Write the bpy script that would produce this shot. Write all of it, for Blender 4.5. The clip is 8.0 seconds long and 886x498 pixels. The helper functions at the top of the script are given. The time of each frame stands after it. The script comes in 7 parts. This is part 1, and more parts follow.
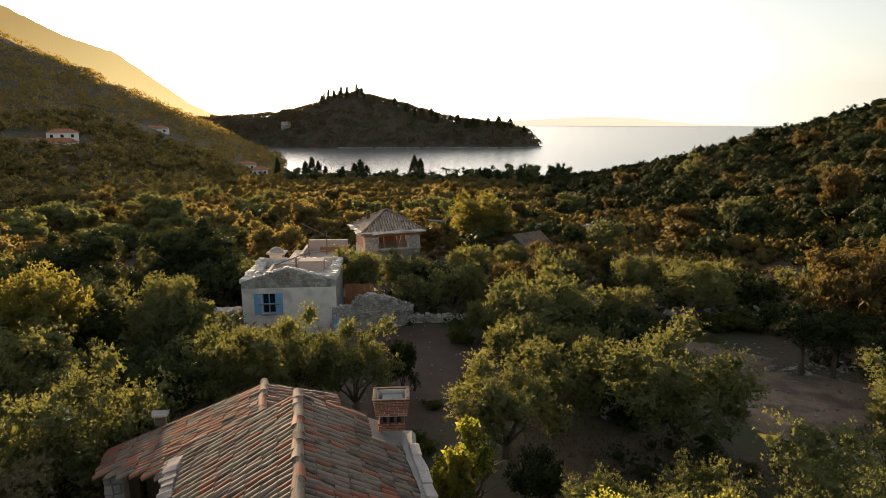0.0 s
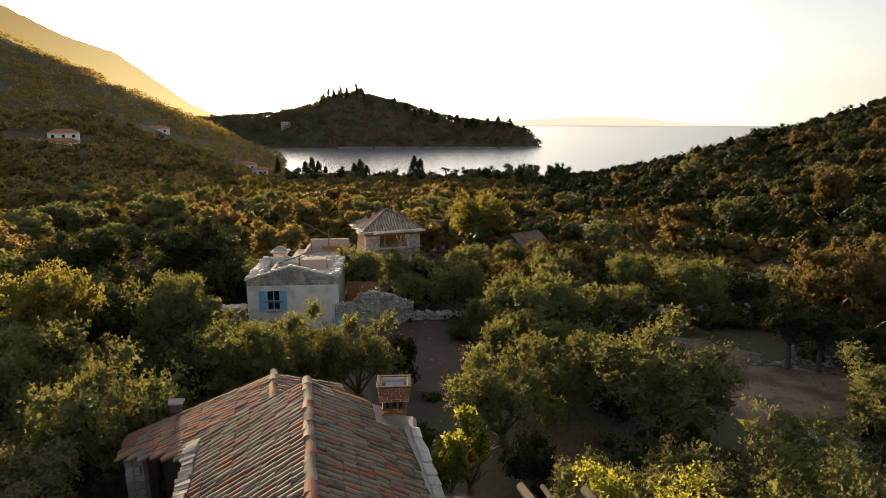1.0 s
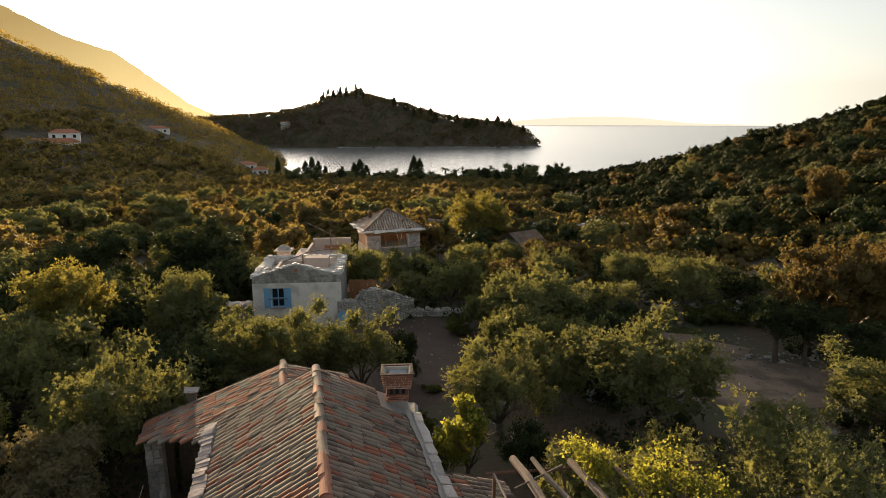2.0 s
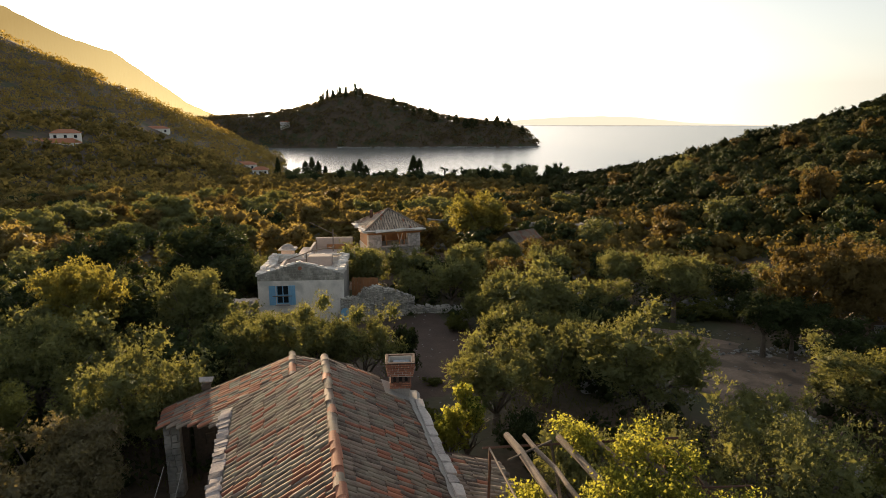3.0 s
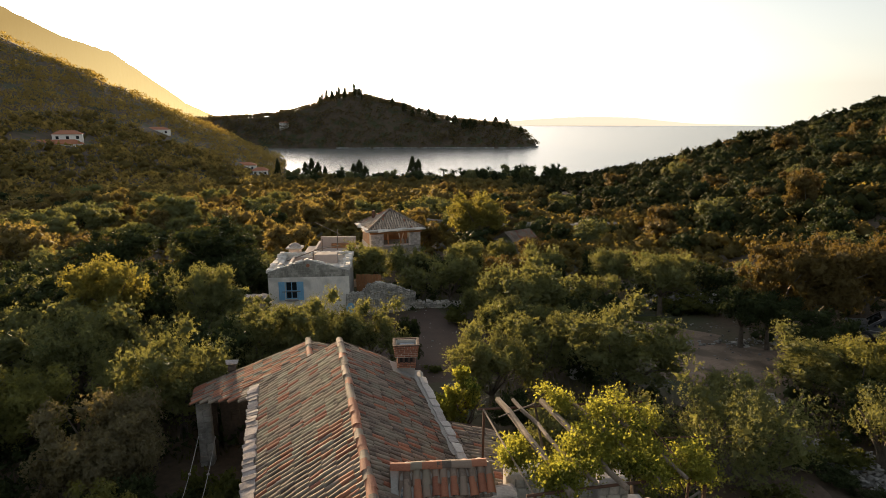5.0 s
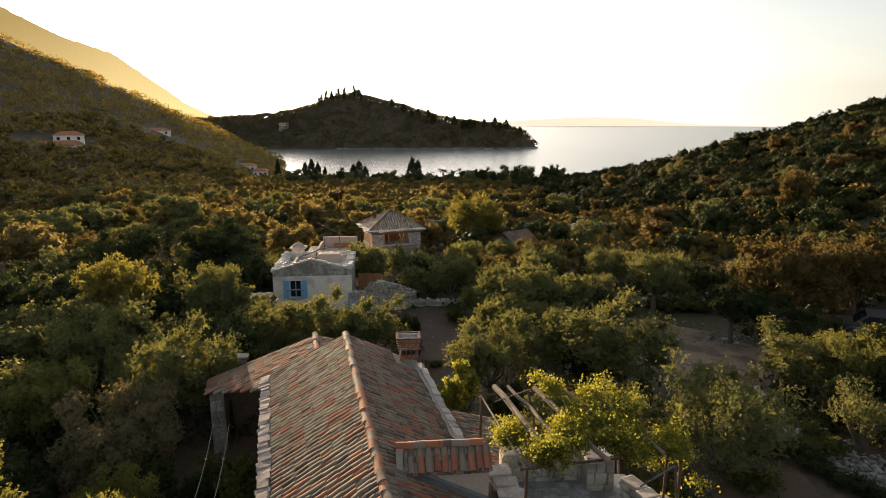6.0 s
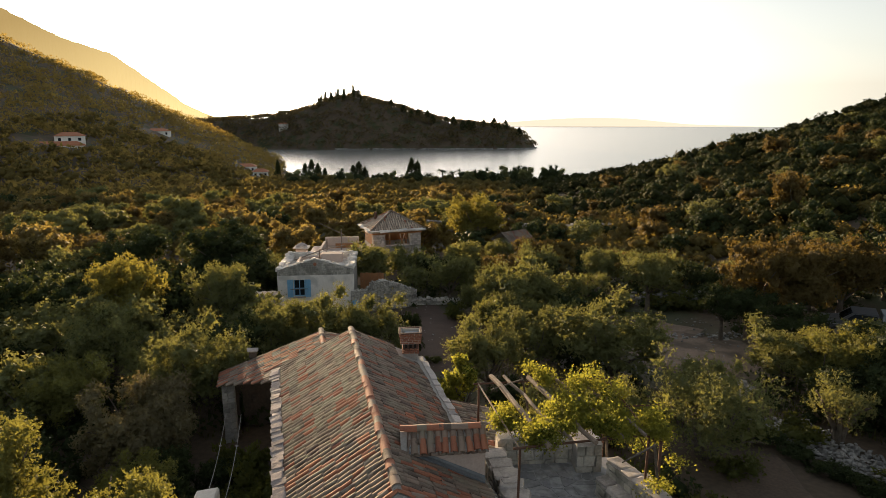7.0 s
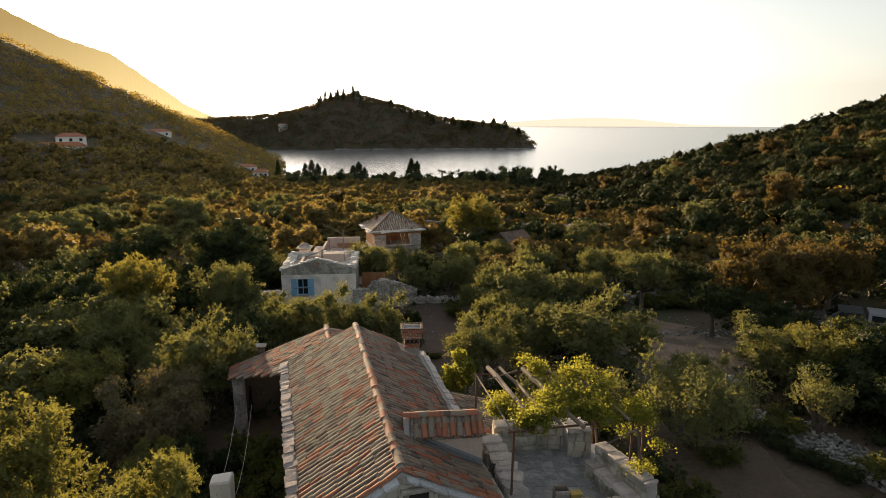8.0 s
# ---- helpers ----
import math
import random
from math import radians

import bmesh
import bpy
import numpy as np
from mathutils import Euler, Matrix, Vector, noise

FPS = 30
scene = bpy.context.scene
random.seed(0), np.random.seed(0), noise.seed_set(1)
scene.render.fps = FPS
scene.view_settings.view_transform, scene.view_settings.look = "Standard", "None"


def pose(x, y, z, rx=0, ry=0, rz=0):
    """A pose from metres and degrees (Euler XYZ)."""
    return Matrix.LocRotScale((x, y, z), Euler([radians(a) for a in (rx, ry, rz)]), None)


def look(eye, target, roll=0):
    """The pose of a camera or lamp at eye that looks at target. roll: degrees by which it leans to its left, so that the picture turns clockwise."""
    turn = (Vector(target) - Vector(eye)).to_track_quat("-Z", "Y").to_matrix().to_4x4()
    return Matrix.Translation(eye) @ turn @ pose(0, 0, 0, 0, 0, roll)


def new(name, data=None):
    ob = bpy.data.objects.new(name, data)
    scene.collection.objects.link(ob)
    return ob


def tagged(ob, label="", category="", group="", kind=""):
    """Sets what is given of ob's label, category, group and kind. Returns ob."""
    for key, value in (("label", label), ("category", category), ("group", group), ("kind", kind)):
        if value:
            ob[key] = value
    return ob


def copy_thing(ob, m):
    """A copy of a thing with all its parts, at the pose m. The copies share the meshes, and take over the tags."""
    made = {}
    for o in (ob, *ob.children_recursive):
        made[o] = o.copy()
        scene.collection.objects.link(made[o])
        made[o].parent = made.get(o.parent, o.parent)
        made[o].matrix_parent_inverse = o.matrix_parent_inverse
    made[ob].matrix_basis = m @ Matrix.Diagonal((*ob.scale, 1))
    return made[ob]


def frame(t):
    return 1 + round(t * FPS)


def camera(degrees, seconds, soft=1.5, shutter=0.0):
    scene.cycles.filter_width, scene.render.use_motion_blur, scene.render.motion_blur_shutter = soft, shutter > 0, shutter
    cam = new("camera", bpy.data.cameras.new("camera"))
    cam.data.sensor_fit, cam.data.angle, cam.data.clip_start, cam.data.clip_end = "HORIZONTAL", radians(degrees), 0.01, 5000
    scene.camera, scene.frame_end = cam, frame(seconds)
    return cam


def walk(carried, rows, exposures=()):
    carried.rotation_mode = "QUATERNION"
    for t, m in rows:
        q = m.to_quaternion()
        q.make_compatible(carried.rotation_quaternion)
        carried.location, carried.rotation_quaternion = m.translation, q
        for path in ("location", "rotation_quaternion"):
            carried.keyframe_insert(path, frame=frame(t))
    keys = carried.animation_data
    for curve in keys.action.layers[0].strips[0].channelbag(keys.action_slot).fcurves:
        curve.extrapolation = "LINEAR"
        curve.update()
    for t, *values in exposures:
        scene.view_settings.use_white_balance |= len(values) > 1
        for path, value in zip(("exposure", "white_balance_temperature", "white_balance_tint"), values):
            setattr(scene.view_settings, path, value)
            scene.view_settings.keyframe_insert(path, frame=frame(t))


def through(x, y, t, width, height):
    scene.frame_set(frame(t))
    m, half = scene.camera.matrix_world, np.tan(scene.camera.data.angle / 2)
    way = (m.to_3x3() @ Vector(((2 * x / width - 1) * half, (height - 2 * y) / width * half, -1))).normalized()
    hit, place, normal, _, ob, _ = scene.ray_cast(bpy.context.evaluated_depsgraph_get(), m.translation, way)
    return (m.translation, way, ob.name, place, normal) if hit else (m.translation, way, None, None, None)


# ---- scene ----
# the camera: seconds, x, y, z, yaw, pitch
cam = camera(73.0, 8.0, soft=0.8)
PATH = [
    (0, 0.207, 0.616, 7.980, 0.009, -12.058),
    (0.5, 0.219, 0.078, 8.063, -0.006, -12.064),
    (1, 0.225, -0.475, 8.145, -0.024, -12.075),
    (1.5, 0.224, -1.043, 8.228, -0.046, -12.088),
    (2, 0.218, -1.623, 8.312, -0.071, -12.100),
    (2.5, 0.208, -2.215, 8.397, -0.098, -12.109),
    (3, 0.195, -2.815, 8.484, -0.127, -12.114),
    (3.5, 0.178, -3.423, 8.572, -0.158, -12.113),
    (4, 0.160, -4.037, 8.664, -0.189, -12.107),
    (4.5, 0.140, -4.656, 8.758, -0.221, -12.095),
    (5, 0.119, -5.277, 8.856, -0.253, -12.079),
    (5.5, 0.099, -5.900, 8.958, -0.285, -12.059),
    (6, 0.080, -6.522, 9.064, -0.315, -12.038),
    (6.5, 0.063, -7.143, 9.175, -0.344, -12.018),
    (7, 0.048, -7.759, 9.292, -0.371, -12.003),
    (7.5, 0.037, -8.371, 9.415, -0.396, -11.995),
    (8, 0.030, -8.975, 9.544, -0.417, -12.000),
]
walk(cam, [(t, pose(x, y, z, 90 + pitch, 0, yaw)) for t, x, y, z, yaw, pitch in PATH], [(0, 1.66, 6550, 9), (8, 1.66, 6550, 9)])

# ---- world and sun: low sun over the saddle of the hills ----
SUN_AZ, SUN_EL = 20.0, 2.6      # degrees to the left of +y, degrees above the horizon
world = bpy.data.worlds.new("sky")
scene.world = world
world.use_nodes = True
wn, wl = world.node_tree.nodes, world.node_tree.links
sky = wn.new("ShaderNodeTexSky")
sky.sky_type, sky.sun_disc = "NISHITA", False
sky.sun_elevation, sky.sun_rotation = radians(SUN_EL), radians(-SUN_AZ)
sky.air_density, sky.dust_density, sky.ozone_density = 0.8, 2.0, 1.0
coord = wn.new("ShaderNodeTexCoord")
split, join, clamp = wn.new("ShaderNodeSeparateXYZ"), wn.new("ShaderNodeCombineXYZ"), wn.new("ShaderNodeMath")
clamp.operation, clamp.inputs[1].default_value = "MAXIMUM", 0.05
wl.new(coord.outputs["Generated"], split.inputs[0])
wl.new(split.outputs[0], join.inputs[0])
wl.new(split.outputs[1], join.inputs[1])
wl.new(split.outputs[2], clamp.inputs[0])
wl.new(clamp.outputs[0], join.inputs[2])
wl.new(join.outputs[0], sky.inputs["Vector"])
calm = wn.new("ShaderNodeHueSaturation")      # thin evening haze takes the colour out of the sky
calm.inputs["Saturation"].default_value = 0.35
wl.new(sky.outputs[0], calm.inputs["Color"])
wl.new(calm.outputs[0], wn["Background"].inputs[0])
wn["Background"].inputs[1].default_value = 0.15

sun = new("sun", bpy.data.lights.new("sun", "SUN"))
sun.data.energy, sun.data.angle, sun.data.color = 5.0, radians(0.6), (1.0, 0.70, 0.41)
sun.matrix_world = look((0, 0, 0), (math.sin(radians(SUN_AZ)) * 1.0, -math.cos(radians(SUN_AZ)), -math.tan(radians(SUN_EL))))

# ---- materials ----
def material(name, low, high, scale=3.0, fine=30.0, rough=0.85, bump=0.3, per_object=0.0, per_island=0.0, stain=None, stain_scale=0.7, metal=0.0, depth=0.02):
    """Two colours mixed by a coarse and a fine noise, with bump; pieces may differ by object or by island."""
    m = bpy.data.materials.new(name)
    m.use_nodes = True
    n, l = m.node_tree.nodes, m.node_tree.links
    bsdf = n["Principled BSDF"]
    bsdf.inputs["Roughness"].default_value = rough
    bsdf.inputs["Metallic"].default_value = metal
    tc = n.new("ShaderNodeTexCoord")
    geo = n.new("ShaderNodeNewGeometry")
    a, b = n.new("ShaderNodeTexNoise"), n.new("ShaderNodeTexNoise")
    a.inputs["Scale"].default_value, b.inputs["Scale"].default_value = scale, fine
    a.inputs["Detail"].default_value = b.inputs["Detail"].default_value = 5
    l.new(geo.outputs["Position"], a.inputs["Vector"])
    l.new(geo.outputs["Position"], b.inputs["Vector"])
    add = n.new("ShaderNodeMath")
    add.operation = "MULTIPLY_ADD"
    add.inputs[1].default_value = 0.5
    l.new(b.outputs[0], add.inputs[0])
    half = n.new("ShaderNodeMath")
    half.operation, half.inputs[1].default_value = "MULTIPLY", 0.5
    l.new(a.outputs[0], half.inputs[0])
    l.new(half.outputs[0], add.inputs[2])
    last = add
    for source, amount in ((n.new("ShaderNodeObjectInfo").outputs["Random"], per_object), (geo.outputs["Random Per Island"], per_island)):
        if amount:
            shift = n.new("ShaderNodeMath")
            shift.operation, shift.inputs[1].default_value = "MULTIPLY_ADD", amount
            l.new(source, shift.inputs[0])
            l.new(last.outputs[0], shift.inputs[2])
            back = n.new("ShaderNodeMath")
            back.operation, back.inputs[1].default_value = "SUBTRACT", amount / 2
            l.new(shift.outputs[0], back.inputs[0])
            last = back
    ramp = n.new("ShaderNodeValToRGB")
    ramp.color_ramp.elements[0].position, ramp.color_ramp.elements[1].position = 0.3, 0.7
    ramp.color_ramp.elements[0].color, ramp.color_ramp.elements[1].color = (*low, 1), (*high, 1)
    l.new(last.outputs[0], ramp.inputs[0])
    colour = ramp.outputs[0]
    if stain:
        s, r2, mix = n.new("ShaderNodeTexNoise"), n.new("ShaderNodeValToRGB"), n.new("ShaderNodeMix")
        s.inputs["Scale"].default_value, s.inputs["Detail"].default_value = stain_scale, 8
        l.new(geo.outputs["Position"], s.inputs["Vector"])
        r2.color_ramp.elements[0].position, r2.color_ramp.elements[1].position = 0.48, 0.62
        l.new(s.outputs[0], r2.inputs[0])
        mix.data_type = "RGBA"
        l.new(r2.outputs[0], mix.inputs["Factor"])
        l.new(colour, mix.inputs["A"])
        mix.inputs["B"].default_value = (*stain, 1)
        colour = mix.outputs["Result"]
    l.new(colour, bsdf.inputs["Base Color"])
    if bump:
        bp = n.new("ShaderNodeBump")
        bp.inputs["Strength"].default_value, bp.inputs["Distance"].default_value = bump, depth
        l.new(add.outputs[0], bp.inputs["Height"])
        l.new(bp.outputs[0], bsdf.inputs["Normal"])
    return m


def leaf_material(name, low, high, shine=0.72, through=0.45, spread=0.5, spots=0.9, mottle=14.0, sheen=0.10):
    """Foliage: a diffuse and glossy face, and light that comes through the blade."""
    m = bpy.data.materials.new(name)
    m.use_nodes = True
    n, l = m.node_tree.nodes, m.node_tree.links
    bsdf = n["Principled BSDF"]
    bsdf.inputs["Roughness"].default_value = shine
    bsdf.inputs["Specular IOR Level"].default_value = sheen
    geo, info = n.new("ShaderNodeNewGeometry"), n.new("ShaderNodeObjectInfo")
    noise_a = n.new("ShaderNodeTexNoise")
    noise_a.inputs["Scale"].default_value = spots
    l.new(geo.outputs["Position"], noise_a.inputs["Vector"])
    s1, s2 = n.new("ShaderNodeMath"), n.new("ShaderNodeMath")
    s1.operation = s2.operation = "MULTIPLY_ADD"
    s1.inputs[1].default_value, s2.inputs[1].default_value = 0.4, spread
    l.new(geo.outputs["Random Per Island"], s1.inputs[0])
    l.new(noise_a.outputs[0], s1.inputs[2])
    l.new(info.outputs["Random"], s2.inputs[0])
    l.new(s1.outputs[0], s2.inputs[2])
    grain, s3 = n.new("ShaderNodeTexNoise"), n.new("ShaderNodeMath")      # leaf-sized mottling
    grain.inputs["Scale"].default_value, grain.inputs["Detail"].default_value = mottle, 3
    l.new(geo.outputs["Position"], grain.inputs["Vector"])
    s3.operation, s3.inputs[1].default_value = "MULTIPLY_ADD", 0.7
    l.new(grain.outputs[0], s3.inputs[0])
    l.new(s2.outputs[0], s3.inputs[2])
    ramp = n.new("ShaderNodeValToRGB")
    ramp.color_ramp.elements[0].position, ramp.color_ramp.elements[1].position = 0.78, 1.42
    ramp.color_ramp.elements[0].color, ramp.color_ramp.elements[1].color = (*low, 1), (*high, 1)
    l.new(s3.outputs[0], ramp.inputs[0])
    bp = n.new("ShaderNodeBump")
    bp.inputs["Strength"].default_value, bp.inputs["Distance"].default_value = 1.0, 1.2 / mottle
    l.new(grain.outputs[0], bp.inputs["Height"])
    l.new(bp.outputs[0], bsdf.inputs["Normal"])
    l.new(ramp.outputs[0], bsdf.inputs["Base Color"])
    tr, mix = n.new("ShaderNodeBsdfTranslucent"), n.new("ShaderNodeMixShader")
    bright = n.new("ShaderNodeMix")
    bright.data_type, bright.blend_type = "RGBA", "MULTIPLY"
    bright.inputs["Factor"].default_value = 1
    bright.inputs["B"].default_value = (1.5, 1.34, 0.72, 1)
    l.new(ramp.outputs[0], bright.inputs["A"])
    l.new(bright.outputs["Result"], tr.inputs[0])
    mix.inputs[0].default_value = through
    l.new(bsdf.outputs[0], mix.inputs[1])
    l.new(tr.outputs[0], mix.inputs[2])
    l.new(mix.outputs[0], n["Material Output"].inputs[0])
    return m


M_OLIVE = leaf_material("olive_leaves", (0.046, 0.062, 0.028), (0.150, 0.162, 0.072), through=0.34)
# west valley leaves: the sun's glare is put into this lighter gold
M_GOLD = leaf_material("glare_lit_leaves", (0.072, 0.064, 0.028), (0.20, 0.165, 0.072), through=0.45)
M_GREEN = leaf_material("green_olive_leaves", (0.040, 0.056, 0.020), (0.160, 0.166, 0.056), through=0.34)
M_CAROB = leaf_material("dull_carob_leaves", (0.030, 0.036, 0.018), (0.170, 0.150, 0.088), through=0.25)
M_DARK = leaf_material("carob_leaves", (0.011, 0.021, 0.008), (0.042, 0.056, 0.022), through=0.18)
M_RUST = leaf_material("oak_leaves", (0.040, 0.034, 0.014), (0.118, 0.090, 0.035), through=0.34)
M_VINE = leaf_material("vine_leaves", (0.045, 0.075, 0.018), (0.19, 0.205, 0.05), through=0.6)
M_CYPRESS = leaf_material("cypress_leaves", (0.018, 0.026, 0.012), (0.045, 0.055, 0.022), through=0.2)
# valley maquis, brightened: glare over the left valley is put into its colour
M_MAQUIS = leaf_material("maquis_leaves", (0.05, 0.052, 0.02), (0.16, 0.132, 0.05), through=0.42, spots=0.02, mottle=2.5, sheen=0.03)
M_WALNUT = leaf_material("walnut_leaves", (0.070, 0.078, 0.024), (0.175, 0.168, 0.052), through=0.48)
# far slope scrub: haze and sun glare are put into this paler colour
M_SLOPE = leaf_material("glare_lit_scrub", (0.066, 0.062, 0.026), (0.22, 0.175, 0.072), through=0.55, spots=0.02, mottle=2.5, sheen=0.03)
# evergreens of the right hill: the slope's shade is put into this green
M_HILL = leaf_material("shaded_evergreen_maquis", (0.008, 0.012, 0.004), (0.034, 0.038, 0.013), through=0.08, spots=0.03, mottle=4.0, sheen=0.03)
# pines on the cape: backlit haze is put into their lighter leaf colour
M_CAPE = leaf_material("hazy_cape_pines", (0.07, 0.06, 0.032), (0.13, 0.105, 0.06), through=0.38, spots=0.02, mottle=2.5, sheen=0.03)
M_GRASS = leaf_material("grass_blades", (0.03, 0.042, 0.012), (0.09, 0.10, 0.03), through=0.4)
M_BARK = material("bark", (0.05, 0.04, 0.03), (0.16, 0.13, 0.10), 4, 25, 0.9, 0.6)
M_EARTH = material("earth", (0.05, 0.038, 0.025), (0.13, 0.092, 0.06), 0.25, 4.0, 0.95, 0.5, stain=(0.045, 0.052, 0.02), stain_scale=0.09, depth=0.06)
M_TILE = material("clay_tile", (0.092, 0.068, 0.054), (0.235, 0.172, 0.133), 2.0, 25, 0.8, 0.3, per_object=0.55, per_island=0.55, stain=(0.205, 0.172, 0.130), stain_scale=2.2, depth=0.01)
# lighter copy of the clay tile: grazing sun and haze put into its colour
M_TILE_LIT = material("sunlit_clay_tile", (0.31, 0.24, 0.185), (0.54, 0.43, 0.34), 2.0, 25, 0.8, 0.3, per_island=0.5, depth=0.01)
M_TILE_RED = material("red_clay_tile", (0.20, 0.070, 0.042), (0.34, 0.135, 0.075), 2.0, 25, 0.8, 0.3, per_object=0.4, per_island=0.4, depth=0.01)
M_STONE = material("limestone", (0.24, 0.225, 0.20), (0.46, 0.43, 0.38), 1.2, 14, 0.9, 0.5, per_object=0.4, per_island=0.4, stain=(0.20, 0.19, 0.165), stain_scale=1.7)
M_PALE = material("pale_stone", (0.26, 0.235, 0.225), (0.52, 0.475, 0.45), 2.5, 16, 0.9, 0.7, per_object=0.3, per_island=0.3)
M_MORTAR = material("mortar", (0.23, 0.218, 0.205), (0.37, 0.35, 0.325), 2.0, 22, 0.95, 0.5)
M_JOINT = material("pale_joint", (0.42, 0.39, 0.35), (0.58, 0.54, 0.49), 3.0, 30, 0.95, 0.4)
M_FLAG = material("flag_joint", (0.26, 0.26, 0.27), (0.38, 0.38, 0.385), 1.6, 12, 0.9, 0.5)
M_FLAGSTONE = material("flagstone", (0.22, 0.222, 0.24), (0.38, 0.382, 0.405), 1.8, 14, 0.85, 0.5, per_object=0.35, stain=(0.20, 0.20, 0.21), stain_scale=2.4)
M_EAVE = material("eave_stone", (0.19, 0.165, 0.158), (0.40, 0.35, 0.335), 2.5, 16, 0.9, 0.7, per_object=0.4)
M_LEAD = material("lead_flashing", (0.10, 0.11, 0.125), (0.17, 0.185, 0.20), 3, 20, 0.5, 0.2)
M_SLAB = material("grey_slab", (0.30, 0.315, 0.335), (0.52, 0.54, 0.56), 1.8, 14, 0.85, 0.5, per_object=0.3)
M_LIME = material("lime_wash", (0.62, 0.57, 0.52), (0.82, 0.77, 0.71), 0.8, 12, 0.9, 0.25, stain=(0.53, 0.50, 0.46), stain_scale=1.1)
M_PLASTER = material("plaster", (0.40, 0.32, 0.28), (0.54, 0.44, 0.38), 1.0, 16, 0.9, 0.2)
M_WOOD = material("weathered_wood", (0.11, 0.083, 0.064), (0.27, 0.212, 0.165), 3, 30, 0.85, 0.5)
M_TIMBER = material("brown_timber", (0.20, 0.085, 0.03), (0.36, 0.165, 0.07), 3, 24, 0.7, 0.3)
M_BLUE = material("blue_paint", (0.16, 0.36, 0.56), (0.24, 0.47, 0.68), 2, 25, 0.55, 0.1)
M_IRON = material("rusty_iron", (0.05, 0.025, 0.015), (0.13, 0.06, 0.035), 5, 40, 0.8, 0.3)
M_BRICK = material("brick", (0.22, 0.09, 0.055), (0.36, 0.17, 0.11), 3, 30, 0.9, 0.3, per_object=0.3)
M_ROCK = material("rock", (0.12, 0.117, 0.11), (0.35, 0.338, 0.32), 0.6, 6, 0.9, 0.7, per_object=0.2, per_island=0.3)
M_SOOTY = material("sooty_brick", (0.05, 0.035, 0.03), (0.14, 0.08, 0.06), 3, 25, 0.9, 0.3)
# near-black: shade of the window hole and chimney gap is put into the colour
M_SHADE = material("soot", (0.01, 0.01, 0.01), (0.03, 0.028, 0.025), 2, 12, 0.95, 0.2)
M_WHITE = material("white_render", (0.66, 0.64, 0.60), (0.80, 0.78, 0.74), 0.4, 3, 0.85, 0.1)
M_ROOF_FAR = material("orange_roof", (0.32, 0.12, 0.06), (0.45, 0.19, 0.10), 0.5, 5, 0.85, 0.2)

M_GLASS = bpy.data.materials.new("window_glass")
M_GLASS.use_nodes = True
g_bsdf = M_GLASS.node_tree.nodes["Principled BSDF"]
g_bsdf.inputs["Base Color"].default_value = (0.02, 0.025, 0.03, 1)
g_bsdf.inputs["Roughness"].default_value = 0.08

M_WATER = bpy.data.materials.new("sea_water")
M_WATER.use_nodes = True
wt, wk = M_WATER.node_tree.nodes, M_WATER.node_tree.links
w_bsdf = wt["Principled BSDF"]
w_bsdf.inputs["Base Color"].default_value = (0.22, 0.222, 0.21, 1)
w_bsdf.inputs["Roughness"].default_value = 0.25
w_bsdf.inputs["IOR"].default_value = 1.6
w_geo, w_map, w_noise, w_bump = wt.new("ShaderNodeNewGeometry"), wt.new("ShaderNodeMapping"), wt.new("ShaderNodeTexNoise"), wt.new("ShaderNodeBump")
w_map.inputs["Scale"].default_value = (0.012, 0.10, 0.2)
w_noise.inputs["Scale"].default_value, w_noise.inputs["Detail"].default_value = 1.0, 6
w_bump.inputs["Strength"].default_value, w_bump.inputs["Distance"].default_value = 0.5, 0.8
wk.new(w_geo.outputs["Position"], w_map.inputs[0])
wk.new(w_map.outputs[0], w_noise.inputs["Vector"])
wk.new(w_noise.outputs[0], w_bump.inputs["Height"])
wk.new(w_bump.outputs[0], w_bsdf.inputs["Normal"])


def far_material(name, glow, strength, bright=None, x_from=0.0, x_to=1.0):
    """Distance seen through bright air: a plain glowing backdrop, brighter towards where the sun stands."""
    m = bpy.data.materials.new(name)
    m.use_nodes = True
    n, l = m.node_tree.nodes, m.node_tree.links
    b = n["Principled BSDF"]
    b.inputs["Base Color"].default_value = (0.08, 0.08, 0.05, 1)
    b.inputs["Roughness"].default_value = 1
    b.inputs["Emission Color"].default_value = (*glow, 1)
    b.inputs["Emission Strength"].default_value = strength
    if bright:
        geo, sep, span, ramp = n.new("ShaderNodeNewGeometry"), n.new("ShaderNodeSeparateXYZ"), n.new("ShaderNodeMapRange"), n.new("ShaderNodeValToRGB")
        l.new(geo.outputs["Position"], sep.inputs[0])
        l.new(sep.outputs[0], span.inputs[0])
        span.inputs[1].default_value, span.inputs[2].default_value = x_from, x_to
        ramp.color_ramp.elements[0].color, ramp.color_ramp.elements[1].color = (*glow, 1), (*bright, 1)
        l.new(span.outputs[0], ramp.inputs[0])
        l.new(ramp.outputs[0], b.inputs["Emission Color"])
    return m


# the mountain's haze and the glow round the sun are put into emission
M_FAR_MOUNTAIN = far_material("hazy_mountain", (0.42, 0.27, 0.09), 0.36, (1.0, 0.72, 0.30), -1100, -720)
# haze in front of the island is put into its emission
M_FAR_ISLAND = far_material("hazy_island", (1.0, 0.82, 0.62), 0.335)


